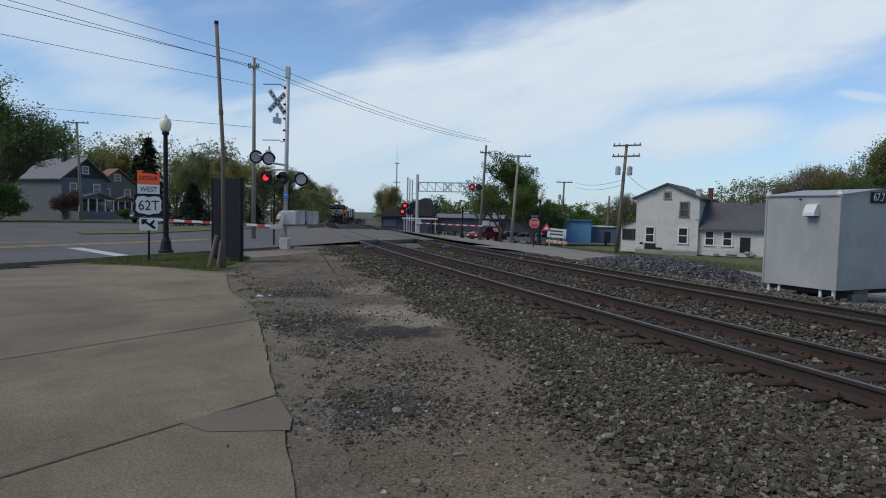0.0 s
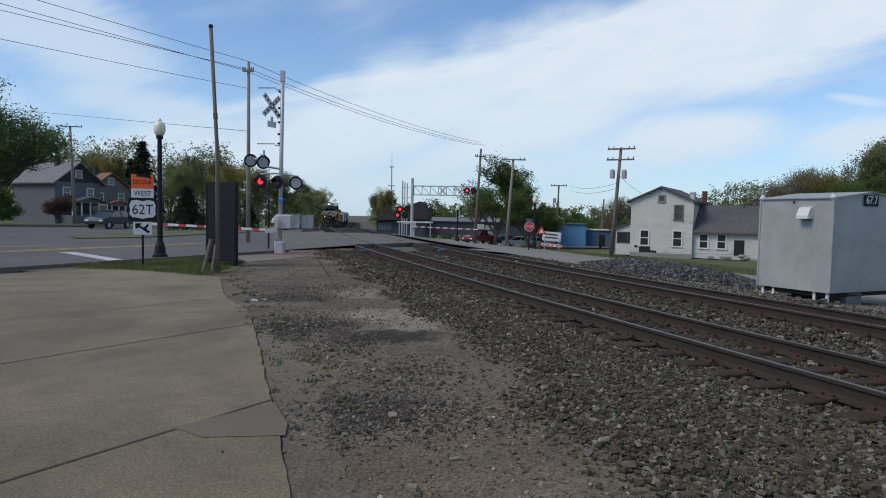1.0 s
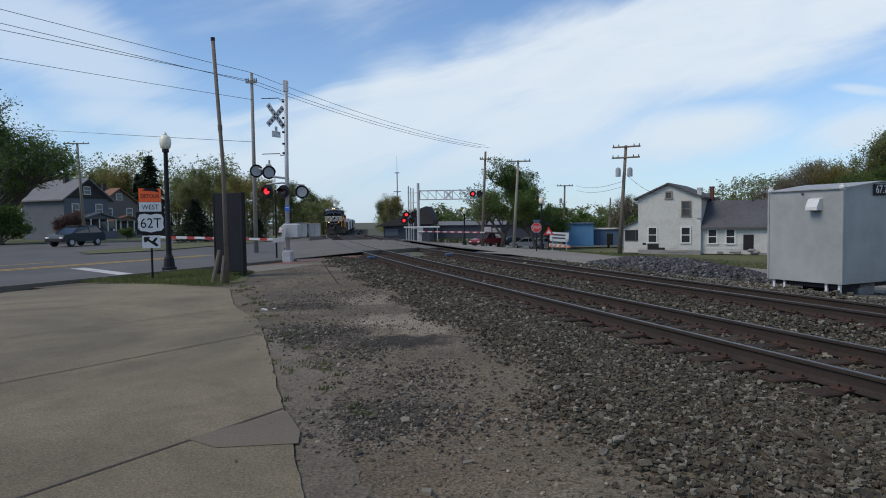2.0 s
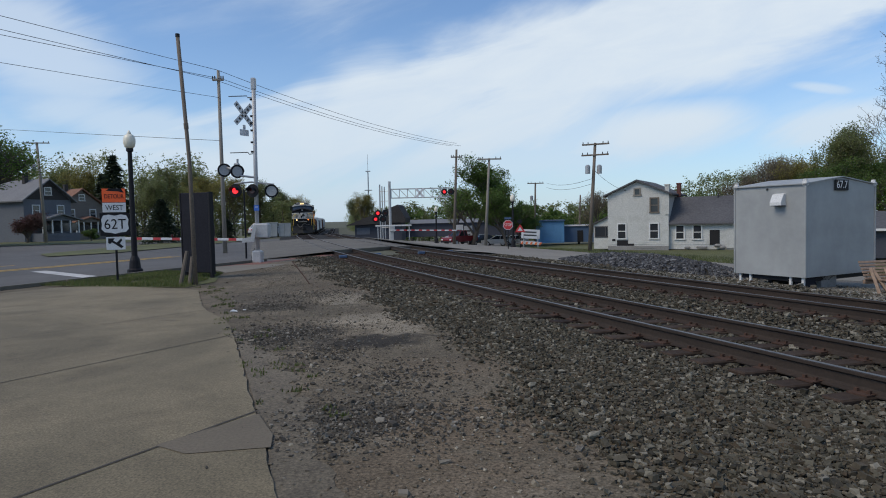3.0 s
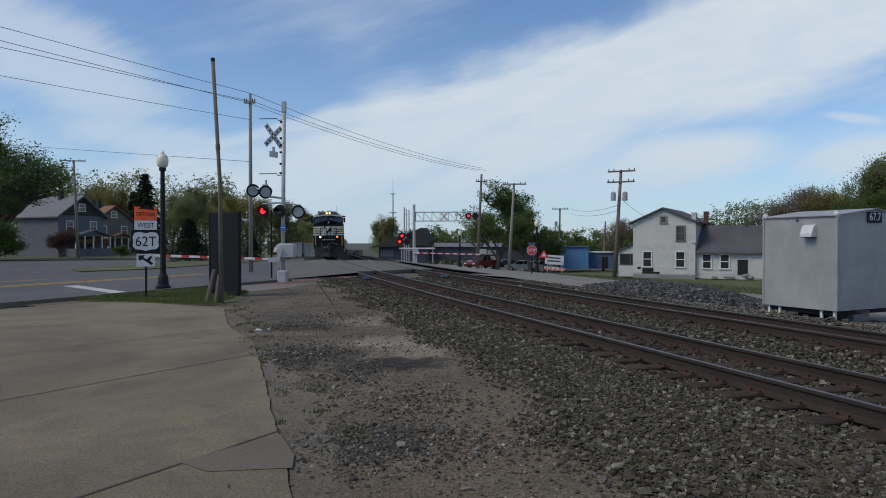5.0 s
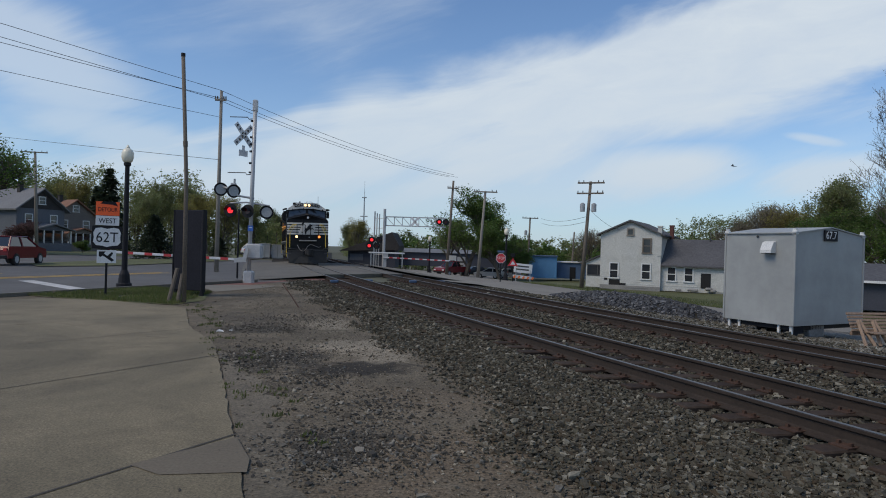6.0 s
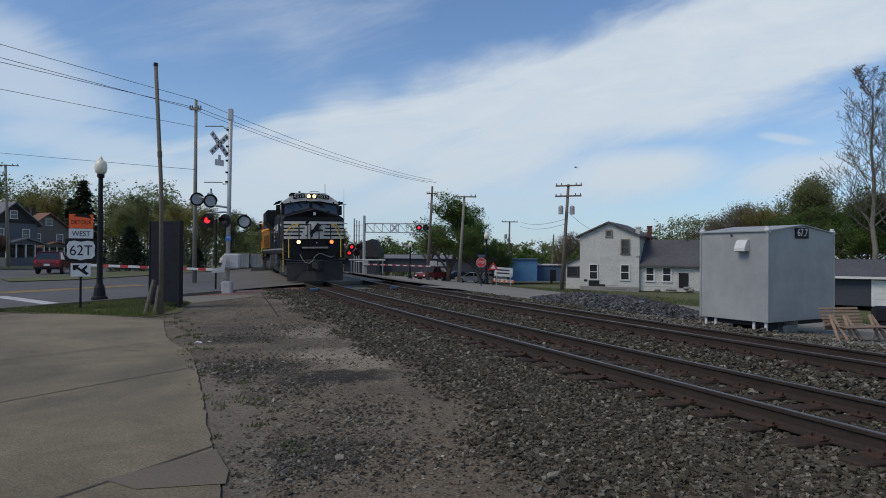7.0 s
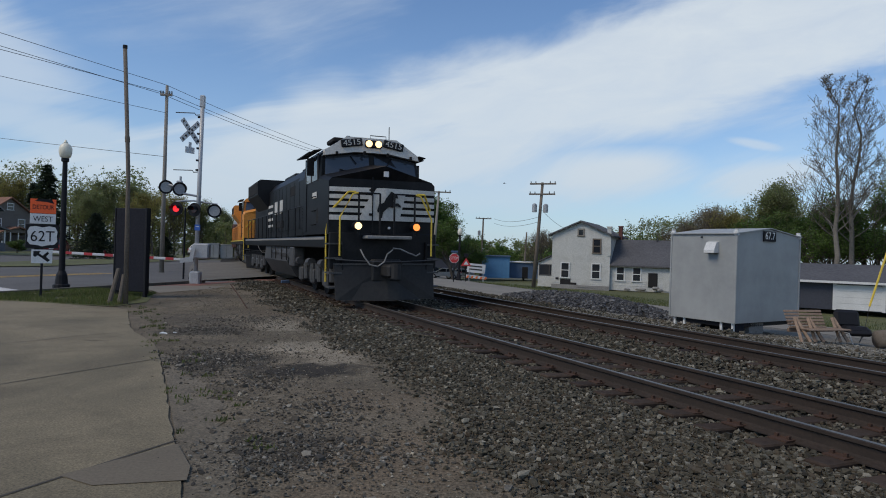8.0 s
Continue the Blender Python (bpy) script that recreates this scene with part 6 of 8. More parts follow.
def depot():
    root = thing("depot_building", "dark navy low building with a steep black roof", "building", pose(-6.6, 66.0, -0.35, 0, 0, -8))
    W, D = 5.0, 2.6
    part("wall", Geo().box(W / 2, D / 2, 0.85, W, D, 1.9), "navy_siding", root)
    part("roof", Geo().along([(-0.9, 1.5), (W - 0.3, 3.6), (W + 0.5, 2.2), (W + 0.4, 1.7), (W - 0.2, 1.75)], -0.5, D + 0.5), "shingle_black", root, "steep black roof")
    part("panel", Geo().box(0.9, -0.02, 0.9, 1.4, 0.04, 0.7), "blue_siding", root)
    low = thing("long_shed", "long low pale building behind trees", "building", pose(2.0, 112.0, -1.5, 0, 0, -10))
    part("wall", Geo().box(6, 3, 1.2, 22, 6, 2.4), "navy_siding", low)
    part("roof", Geo().along([(-0.4, 2.4), (3, 3.1), (6.4, 2.4)], -5.4, 17.4, "x"), "shingle_pale", low)
    blue = thing("blue_building", "bright blue corrugated metal building with purple trim", "building", pose(16.1, 85.0, -1.95, 0, 0, -12))
    part("wall", Geo().box(2.0, 2.5, 1.5, 4.0, 5, 3.0), "blue_metal", blue)
    for k in range(9):
        part("rib", Geo().box(0.1 + k * 0.475, -0.02, 1.5, 0.05, 0.05, 2.9), "blue_metal", blue)
    part("trim", Geo().box(2.0, 2.4, 3.05, 4.2, 5.3, 0.14), "blue_dark", blue)
    part("annex", Geo().box(8.5, 3.5, 1.1, 9.5, 4, 2.2), "blue_dark", blue, "dull blue lower annex")
    part("annex_roof", Geo().box(8.5, 3.5, 2.27, 9.9, 4.4, 0.14), "white", blue)
    part("annex_door", Geo().box(6.2, 1.48, 0.8, 0.8, 0.05, 1.6), "void", blue)
    part("annex_window", Geo().box(9.8, 1.48, 1.1, 1.4, 0.05, 0.7), "pane", blue)


depot()

# ---- trees ----


def branch_tree(rng, h, r, spread, levels=4, trunk_part=0.35, lean=0.0, upright=0.5, minr=0.012, sides=5, clear=0.25, first=11, reach=1.0):
    """Tapered trunk and limbs; returns their mesh and the twig points."""
    geo, tips = Geo(), []

    def grow(p, d, length, rad, level):
        n = 3
        pts, rads = [p], [rad]
        for i in range(n):
            d = (d + Vector((rng.gauss(0, 0.13), rng.gauss(0, 0.13), rng.gauss(0.03, 0.08)))).normalized()
            p = p + d * (length / n)
            pts.append(p)
            rads.append(max(minr, rad * (1 - 0.42 * (i + 1) / n)))
        geo.tube(pts, rads, sides if level > 1 else sides + 3, False)
        if level >= levels:
            tips.extend(pts[1:])
            return
        kids = (first if level == 0 else rng.randint(3, 4)) if level < levels - 1 else rng.randint(3, 5)
        a0 = rng.uniform(0, 6.28)
        for k in range(kids):
            f = rng.uniform(0.35, 1.0) if level else clear + (1 - clear) * (k + rng.uniform(0, 1)) / kids
            j = min(n - 1, int(f * n))
            base = pts[j].lerp(pts[j + 1], f * n - j)
            a = a0 + 6.28 * k / kids + rng.uniform(-0.4, 0.4)
            side = Vector((math.cos(a), math.sin(a), 0))
            nd = (d * upright + side * spread * rng.uniform(0.7, 1.2) + Vector((0, 0, 0.25))).normalized()
            grow(base, nd, length * (rng.uniform(0.58, 0.8) if level else rng.uniform(0.42, 0.6) * (1.15 - 0.5 * f) * reach), rads[j] * (0.6 if level else 0.5), level + 1)
        if level == 1:
            grow(pts[-1], d, length * 0.7, rads[-1] * 0.9, level + 1)

    grow(Vector((0, 0, -0.2)), Vector((lean, 0, 1)).normalized(), h * trunk_part, r, 0)
    # scale to the wanted height
    top = max(t.z for t in tips)
    k = h / top
    geo.v = [(x * k, y * k, z * k) for x, y, z in geo.v]
    return geo, [t * k for t in tips]


def leaf_cloud(rng, tips, per_tip, size, scatter):
    """Small folded leaf sprays round the twig points."""
    v, f = [], []
    for t in tips:
        for _ in range(per_tip):
            c = t + Vector((rng.gauss(0, scatter), rng.gauss(0, scatter), rng.gauss(0, scatter * 0.8)))
            a = Vector((rng.gauss(0, 1), rng.gauss(0, 1), rng.gauss(0, 0.6))).normalized()
            b = a.cross(Vector((rng.gauss(0, 1), rng.gauss(0, 1), rng.gauss(0, 1)))).normalized()
            s = size * rng.uniform(0.6, 1.4)
            n = len(v)
            m = c + a.cross(b) * s * 0.25
            v += [c - a * s, m - b * s * 0.55, c + a * s, m + b * s * 0.55]
            f += [(n, n + 1, n + 2), (n, n + 2, n + 3)]
    return v, f


def make_tree(name, label, seed, h, r, spread, leaf, per_tip, size, scatter, levels=4, bark="bark", trunk_part=0.35, upright=0.5, lean=0.0, category="tree", group="", first=11, reach=1.0, clear=0.25):
    rng = random.Random(seed)
    geo, tips = branch_tree(rng, h, r, spread, levels, trunk_part, lean, upright, first=first, reach=reach, clear=clear)
    root = thing(name, label, category, group=group)
    t = new("trunk", raw_mesh("trunk", geo.v, geo.f, bark))
    t.parent = root
    t["label"] = "tapered trunk and limbs"
    if per_tip:
        v, f = leaf_cloud(rng, tips, per_tip, size, scatter)
        c = new("crown", raw_mesh("crown", v, f, leaf))
        c.parent = root
    return root


def put_tree(ob, x, y, k=1.0, turn=0.0, label=""):
    ob.matrix_basis = pose(x, y, gz(x, y) - 0.05, 0, 0, turn) @ Matrix.Diagonal((k, k, k, 1))
    if label:
        ob["label"] = label
    return ob


def more(ob, x, y, k=1.0, turn=0.0, label=""):
    c = copy_thing(ob, pose(x, y, gz(x, y) - 0.05, 0, 0, turn))
    c.scale = (k, k, k)
    if label:
        c["label"] = label
    return c


def spruce(seed, h, base_r, thick=1):
    rng = random.Random(seed)
    root = thing("spruce", "dark green spruce with drooping boughs", "tree")
    part("trunk", Geo().tube([(0, 0, -0.1), (0, 0, h)], [h * 0.018 + 0.03, 0.02], 7), "bark", root)
    v, f = [], []
    z = h * 0.08
    while z < h * 0.99:
        k = 1 - z / h
        rr = base_r * (k ** 0.85) * rng.uniform(0.8, 1.1) + 0.05
        for b in range(int(9 + 6 * k) * thick):
            a = rng.uniform(0, 6.28)
            L = rr * rng.uniform(0.7, 1.15)
            for j in range(7):
                t = (j + 1) / 7
                c = Vector((math.cos(a) * L * t, math.sin(a) * L * t, z - 0.25 * L * t * t + rng.gauss(0, 0.06)))
                for _ in range(3):
                    d = Vector((math.cos(a) + rng.gauss(0, 0.7), math.sin(a) + rng.gauss(0, 0.7), rng.gauss(-0.3, 0.35))).normalized()
                    s = h * 0.028 * rng.uniform(0.7, 1.4)
                    q = d.cross(Vector((rng.gauss(0, 1), rng.gauss(0, 1), 1))).normalized() * s * 0.35
                    n = len(v)
                    v += [c - q, c + q, c + d * s * 1.6]
                    f.append((n, n + 1, n + 2))
        z += h * 0.035
    c = new("crown", raw_mesh("crown", v, f, "needle"))
    c.parent = root
    return root


def poplar(seed, h):
    """A straight pale trunk with many thin ascending boughs, nearly bare."""
    rng = random.Random(seed)
    root = thing("poplar_tree", "tall nearly bare poplar with a straight pale trunk", "tree", group="poplars behind the garage")
    wood, twigs, tips = Geo(), Geo(), []
    trunk = [Vector((rng.gauss(0, 0.05) * i, rng.gauss(0, 0.05) * i, h * i / 9 - 0.2)) for i in range(10)]
    wood.tube(trunk, [0.23 * (1 - i / 9.6) + 0.012 for i in range(10)], 8, False)

    def bough(p, d, length, rad, level):
        pts, rads, q = [p], [rad], p
        for i in range(4):
            d = (d + Vector((rng.gauss(0, 0.10), rng.gauss(0, 0.10), 0.10 + rng.gauss(0, 0.06)))).normalized()
            q = q + d * (length / 4)
            pts.append(q)
            rads.append(max(0.010, rad * (1 - 0.2 * (i + 1))))
        (wood if level == 0 else twigs).tube(pts, rads, 5 if level == 0 else 4, False)
        if level == 2:
            tips.extend(pts[2:])
            return
        for k in range(7 if level == 0 else 5):
            f = rng.uniform(0.25, 1.0)
            j = min(3, int(f * 4))
            side = Vector((rng.gauss(0, 1), rng.gauss(0, 1), rng.gauss(0.2, 0.5))).normalized()
            bough(pts[j].lerp(pts[j + 1], f * 4 - j), (d * 0.9 + side * 0.85).normalized(), length * rng.uniform(0.34, 0.55), rads[j] * 0.5, level + 1)

    for k in range(34):
        f = 0.28 + 0.71 * k / 33
        j = min(8, int(f * 9))
        a = k * 2.4 + rng.uniform(-0.5, 0.5)
        rise = rng.uniform(0.55, 1.0)
        length = h * (0.27 * (1 - f) ** 0.7 + 0.035) * rng.uniform(0.75, 1.25)
        bough(trunk[j].lerp(trunk[j + 1], f * 9 - j), Vector((math.cos(a), math.sin(a), rise)).normalized(), length, 0.06 * (1.15 - f), 0)
    for name, g, mat in (("trunk", wood, "bark_pale"), ("twigs", twigs, "bark")):
        o = new(name, raw_mesh(name, g.v, g.f, mat))
        o.parent = root
        if name == "twigs":
            o["kind"] = "stuff"
    v, f = leaf_cloud(rng, tips, 1, 0.05, 0.10)
    c = new("buds", raw_mesh("buds", v, f, "leaf_brown"))
    c.parent = root
    c["kind"] = "stuff"
    return root


def plant_trees():
    big = put_tree(make_tree("maple_tree", "large spreading green maple above the side street", 1, 15.0, 0.5, 0.72, "leaf_green", 9, 0.12, 0.40, 4, trunk_part=0.60, first=17, clear=0.12), -46.6, 64.0, 1.0)
    green = put_tree(make_tree("leafy_tree", "full spring-green tree beyond the crossing", 2, 9.8, 0.24, 0.85, "leaf_green", 8, 0.10, 0.24, 4, trunk_part=0.58, clear=0.2, upright=0.75, first=12), 7.2, 82.0, 1.2)
    budding = put_tree(make_tree("budding_tree", "tall tree with thin yellow-green spring leaf", 3, 14.0, 0.22, 0.5, "leaf_yellow", 7, 0.11, 0.28, 4, trunk_part=0.7, clear=0.15, upright=0.9), -63.0, 118.0)
    olive = put_tree(make_tree("olive_tree", "woodland tree just coming into olive leaf", 4, 14.0, 0.22, 0.5, "leaf_olive", 6, 0.11, 0.28, 4, trunk_part=0.7, clear=0.15, upright=0.9), -49.0, 120.0)
    bare = poplar(5, 17.9)
    bare.matrix_basis = pose(37.1, 45.2, gz(37.1, 45.2) - 0.05, 0, 0, 40)
    copy_thing(bare, pose(39.6, 46.2, gz(39.6, 46.2) - 0.05, 0, 0, 170))
    brown = put_tree(make_tree("brown_tree", "bushy tree in brown bud", 6, 9.5, 0.15, 0.6, "leaf_brown", 3, 0.06, 0.26, 4, "bark", 0.6, 0.95), 37.0, 64.0)
    bush = put_tree(make_tree("garden_bush", "rounded green garden bush", 7, 3.4, 0.06, 1.0, "leaf_green", 5, 0.1, 0.22, 4, "bark", 0.3, 0.5, category="bush"), -43.0, 60.0, 1.1)
    purple = put_tree(make_tree("blossom_bush", "purple-leaved ornamental bush before the house", 8, 3.6, 0.07, 0.9, "leaf_purple", 4, 0.1, 0.22, 4, "bark", 0.3, 0.6, category="bush"), -46.5, 76.0)
    woods = ((green, budding, olive), (brown, olive, green))
    # behind the houses and along the road to the west
    for x, y, k, t, src in ((-55, 128, 0.95, 40, olive), (-42, 122, 0.98, 80, olive), (-38, 127, 0.9, 15, budding), (-47, 135, 1.0, 120, budding), (-70, 130, 1.1, 200, olive),
                            (-34, 134, 0.85, 260, olive), (-30, 140, 0.78, 70, olive), (-27.5, 150, 0.7, 150, budding), (-74, 112, 1.0, 95, budding), (-84, 100, 1.2, 30, olive),
                            (-68, 78, 0.75, 60, olive), (-52, 62, 0.42, 10, bush), (-60, 66, 0.8, 130, big), (-36, 112, 0.8, 190, budding), (-44, 108, 0.75, 240, olive)):
        more(src, x, y, k, t)
    more(bush, -46.0, 58.0, 1.2, 80)
    more(bush, -50.0, 61.0, 1.5, 150)
    more(bush, -40.0, 78.0, 0.45, 30)
    # dark firs
    s = spruce(11, 14.6, 4.6)
    s.matrix_basis = pose(-53.2, 112, -0.6)
    s["label"] = "tall dark fir behind the houses"
    c = copy_thing(s, pose(-56.5, 115, -0.6, 0, 0, 120))
    c.scale = (0.85, 0.85, 0.8)
    sm = spruce(12, 4.1, 2.3, 2)
    sm.matrix_basis = pose(-23.6, 58.5, 0)
    sm["label"] = "small dark spruce on the grass island"
    c = copy_thing(sm, pose(-18.9, 62.5, 0, 0, 0, 90))
    c.scale = (0.6, 0.6, 0.55)
    # right of the line
    for x, y, k, t, src in ((-10.4, 118, 0.62, 20, budding), (-11.8, 124, 0.55, 100, olive), (-3.8, 112, 0.52, 10, green), (13.6, 82, 0.62, 50, green), (15.5, 96, 0.68, 120, green),
                            (11.5, 79, 0.8, 200, green), (5.5, 90, 0.6, 300, olive), (34, 90, 0.9, 40, brown), (35.5, 92, 0.8, 140, brown),
                            (40, 68, 1.05, 60, brown), (43.5, 70, 1.0, 170, brown), (41.5, 60, 0.85, 220, olive), (46, 64, 0.9, 20, olive), (33.5, 62, 0.8, 280, brown), (44, 56, 0.95, 100, green),
                            (40.5, 50.5, 0.95, 10, green), (44.5, 50, 1.0, 75, green), (49, 48, 1.05, 190, olive), (37.5, 53, 0.8, 140, green), (47, 42, 1.1, 250, green),
                            (53, 40, 1.2, 300, olive), (48, 34, 1.1, 30, green), (55, 30, 1.0, 160, olive)):
        more(src, x, y, k, t)
    more(bare, 50.0, 55.0, 0.75, 150)
    more(budding, 37.6, 60.0, 0.64, 25, "slender tree in thin pale spring leaf")
    more(brown, 23.5, 82.0, 0.78, 15, "small bare-twigged tree behind the white house")


plant_trees()


def far_woods():
    """Tree belts at the edge of sight: trunks and thousands of leaf sprays."""
    rng = random.Random(77)
    def belt(p0, p1, step, depth, tops):
        """Trees set out by bearing: p is the tangent of the bearing times 1000, tops pairs of p and the tangent of the height times 1000."""
        out = []
        q = p0
        while q < p1:
            d = depth * rng.uniform(0.88, 1.12)
            e = float(np.interp(q, [t[0] for t in tops], [t[1] for t in tops]))
            x, y = q / 1000 * d, d
            out.append((x, y, (e / 1000 * d + 1.7 - gz(x, y)) * rng.uniform(0.78, 1.06)))
            q += step * rng.uniform(0.6, 1.4)
        return out
    west = belt(-860, -200, 9, 146, [(-860, 130), (-540, 112), (-350, 104), (-300, 72), (-200, 32)])
    east = belt(-60, 700, 10, 150, [(-60, 25), (60, 24), (200, 22), (330, 28), (450, 55), (700, 95)])
    for name, mat, rows in (("woods_west", "leaf_olive", west), ("woods_west_green", "leaf_olive", belt(-860, -190, 22, 138, [(-860, 100), (-540, 85), (-350, 80), (-300, 55), (-190, 26)])),
                            ("woods_east", "leaf_olive", east), ("woods_east_green", "leaf_green", belt(-60, 700, 17, 140, [(-60, 20), (330, 22), (450, 45), (700, 80)])),
                            ("woods_line", "leaf_olive", [(-46 - i * 2.2, 220 + i * 7, rng.uniform(9, 12)) for i in range(16)] + [(-20 - i * 1.2, 230 + i * 9, rng.uniform(8, 11)) for i in range(14)]
                             + [(-43.5 - 1.6 * i - rng.uniform(0, 5), 222 + 12 * i, 1.7 + (0.032 - 0.001 * i) * (222 + 12 * i) - gz(-43.5 - 1.6 * i, 222 + 12 * i)) for i in range(22)]),
                            ("woods_behind", "leaf_olive", [(70 + rng.uniform(-9, 9), 50 - i * 4.2, rng.uniform(10, 15)) for i in range(16)])):
        v, f = [], []
        trunks = Geo()
        for x, y, h in rows:
            g = gz(x, y)
            trunks.tube([(x, y, g - 0.2), (x + rng.uniform(-0.5, 0.5), y, g + h * 0.8)], [0.2, 0.05], 5, False)
            for _ in range(16):
                cx, cy, cz = x + rng.gauss(0, h * 0.14), y + rng.gauss(0, h * 0.14), g + h * rng.uniform(0.08, 0.95)
                rr = h * rng.uniform(0.07, 0.14) * (1.3 - 0.85 * (cz - g) / h)
                tips = [Vector((cx + rng.gauss(0, rr), cy + rng.gauss(0, rr), cz + rng.gauss(0, rr * 0.8))) for _ in range(15)]
                a, b = leaf_cloud(rng, tips, 4, 0.23, 0.25)
                n = len(v)
                v += a
                f += [tuple(i + n for i in q) for q in b]
        ob = new(name, raw_mesh(name, v, f, mat))
        tagged(ob, "distant belt of spring woodland along the skyline", "woods", "", "stuff")
        t = part("trunks", trunks, "bark", ob)
        t["kind"] = "stuff"


far_woods()


def grass_blades():
    rng = random.Random(31)
    v, f = [], []

    def blade(x, y, z, h):
        a = rng.uniform(0, 6.28)
        dx, dy = math.cos(a) * 0.012, math.sin(a) * 0.012
        n = len(v)
        v.extend([(x - dx, y - dy, z), (x + dx, y + dy, z), (x + rng.gauss(0, h * 0.3), y + rng.gauss(0, h * 0.3), z + h)])
        f.append((n, n + 1, n + 2))
    for _ in range(14000):
        k, l = rng.uniform(0, 1), rng.uniform(0, 1)
        a = Vector((-10.9, 18.3)).lerp(Vector((-6.2, 16.75)), k)
        b = Vector((-9.0, 22.4)).lerp(Vector((-6.5, 20.9)), k)
        p = a.lerp(b, l)
        if noise.noise(Vector((p.x, p.y, 0))) > -0.35:
            blade(p.x, p.y, 0.03, rng.uniform(0.04, 0.11))
    for _ in range(9000):
        k, l = rng.uniform(0, 1), rng.uniform(0, 1) ** 1.5
        p = Vector((9.0, 49.8)).lerp(Vector((20.0, 24.0)), k) + Vector((0.9, 0.4)) * 10 * l
        blade(p.x, p.y, gz(p.x, p.y) + 0.01, rng.uniform(0.08, 0.2))
    # weeds along the edge of the slab and in the dirt
    for _ in range(60):
        s = rng.uniform(0, 1)
        p = Vector((-1.2, 5.0)).lerp(Vector((-6.0, 17.0)), s) + Vector((rng.uniform(0.0, 0.7), 0))
        for _ in range(12):
            blade(p.x + rng.gauss(0, 0.04), p.y + rng.gauss(0, 0.04), 0.0, rng.uniform(0.02, 0.06))
    ob = new("grass_blades", raw_mesh("grass_blades", v, f, "blade"))
    tagged(ob, "short tufts of spring grass on the verges", "grass", "", "stuff")


grass_blades()


# ---- yard details ----


def slab_joints():
    for a, b, w in (((-1.48, 5.55), (-7.6, -3.8), 0.028), ((-2.76, 9.5), (-9.5, -0.3), 0.02), ((-3.9, 12.6), (-14.0, 0.0), 0.014), ((-5.0, 14.7), (-12.0, 7.5), 0.01)):
        sheet("slab_joint", strip(a, b, w, w * 0.8), 0.0245, "joint", 50, "dirt-filled joint in the concrete", "joint")
    rng = random.Random(3)
    for x, y, l, a in ((-7.2, 12.3, 0.55, 15), (-4.3, 11.0, 0.5, -12), (-6.3, 11.6, 0.3, 5), (-4.6, 13.2, 0.35, -8), (-8.8, 10.2, 0.3, 30)):
        d = Vector((math.cos(radians(a)), math.sin(radians(a)))) * l / 2
        sheet("slab_crack", strip((x - d.x, y - d.y), (x + d.x, y + d.y), 0.03, 0.008), 0.0245, "joint", 50, "short dark crack in the concrete", "crack")
    sheet("asphalt_patch", [(-1.45, 5.45), (-2.05, 4.75), (-1.75, 4.55), (-1.15, 4.62), (-1.2, 4.9)], 0.0250, "patch", 9, "grey asphalt patch at the broken slab corner", "patch")
    strip_out = [(-0.5, 2.4), (-0.84, 3.45), (-1.18, 4.65), (-1.46, 5.48), (-1.84, 6.6), (-2.38, 8.2), (-2.98, 9.9), (-2.2, 8.6), (-1.45, 7.0), (-1.05, 5.7), (-0.82, 4.75), (-0.5, 3.8), (-0.1, 2.6)]
    sheet("slab_edge_strip", ragged(strip_out, 6, 12, 0.12, 0.05, 9), 0.006, "verge_asphalt", 9, "worn asphalt strip along the slab edge", "patch")


slab_joints()


def rubble():
    rng = random.Random(15)
    rows = [(-3.55, 12.04, 0.07, "white"), (-3.42, 12.2, 0.035, "white"), (-0.15, 3.79, 0.05, "stone"), (-1.03, 6.17, 0.045, "stone"), (-0.92, 4.72, 0.04, "stone"), (0.12, 4.25, 0.04, "stone"),
            (-1.3, 5.5, 0.035, "asphalt_old"), (1.1, 4.4, 0.05, "asphalt_old"), (1.7, 5.0, 0.05, "stone")]
    rng2 = np.random.default_rng(4)
    shapes, f0 = stone_shapes(6, rng2)
    for i, (x, y, s, mat) in enumerate(rows):
        g = Geo().add((shapes[i % 6] * s).tolist(), f0.tolist())
        label = {"white": "chalky white stone chunk on the dirt", "stone": "pale flat stone on the dirt verge", "asphalt_old": "lump of broken dark asphalt on the dirt"}[mat]
        solid("loose_rock", g, "sidewalk" if mat == "stone" else mat, label, "rock", pose(x, y, 0.0, 0, 0, rng.uniform(0, 360)), group="loose rocks on the verge")
    solid("bent_rod", Geo().tube([(-2.95, 16.9, -0.02), (-3.3, 17.6, 0.25), (-3.75, 18.6, 0.52)], 0.018, 6), "plate", "rusty bent iron rod sticking out of the ground", "iron rod")
    # dark churned mounds
    rows, sizes = [], []
    for cx, cy, r, n in ((-3.0, 12.6, 0.9, 900), (-1.9, 9.6, 1.0, 900), (-0.65, 5.2, 0.75, 2200), (-2.2, 9.2, 0.9, 1600), (-2.4, 14.5, 1.2, 900), (-0.3, 6.6, 0.9, 900), (0.2, 5.2, 0.7, 700), (-1.2, 8.0, 0.6, 600)):
        for _ in range(n):
            x, y = cx + rng.gauss(0, r * 0.5), cy + rng.gauss(0, r * 0.5)
            k = 0.0105 * rng.lognormvariate(0, 0.45)
            rows.append((x, y, 0.001 + k * 0.3))
            sizes.append(min(k, 0.04))
    scatter_stones("asphalt_crumbs", rows, sizes, "crumb", "dark crumbs of broken asphalt on the dirt", "rubble", 31)


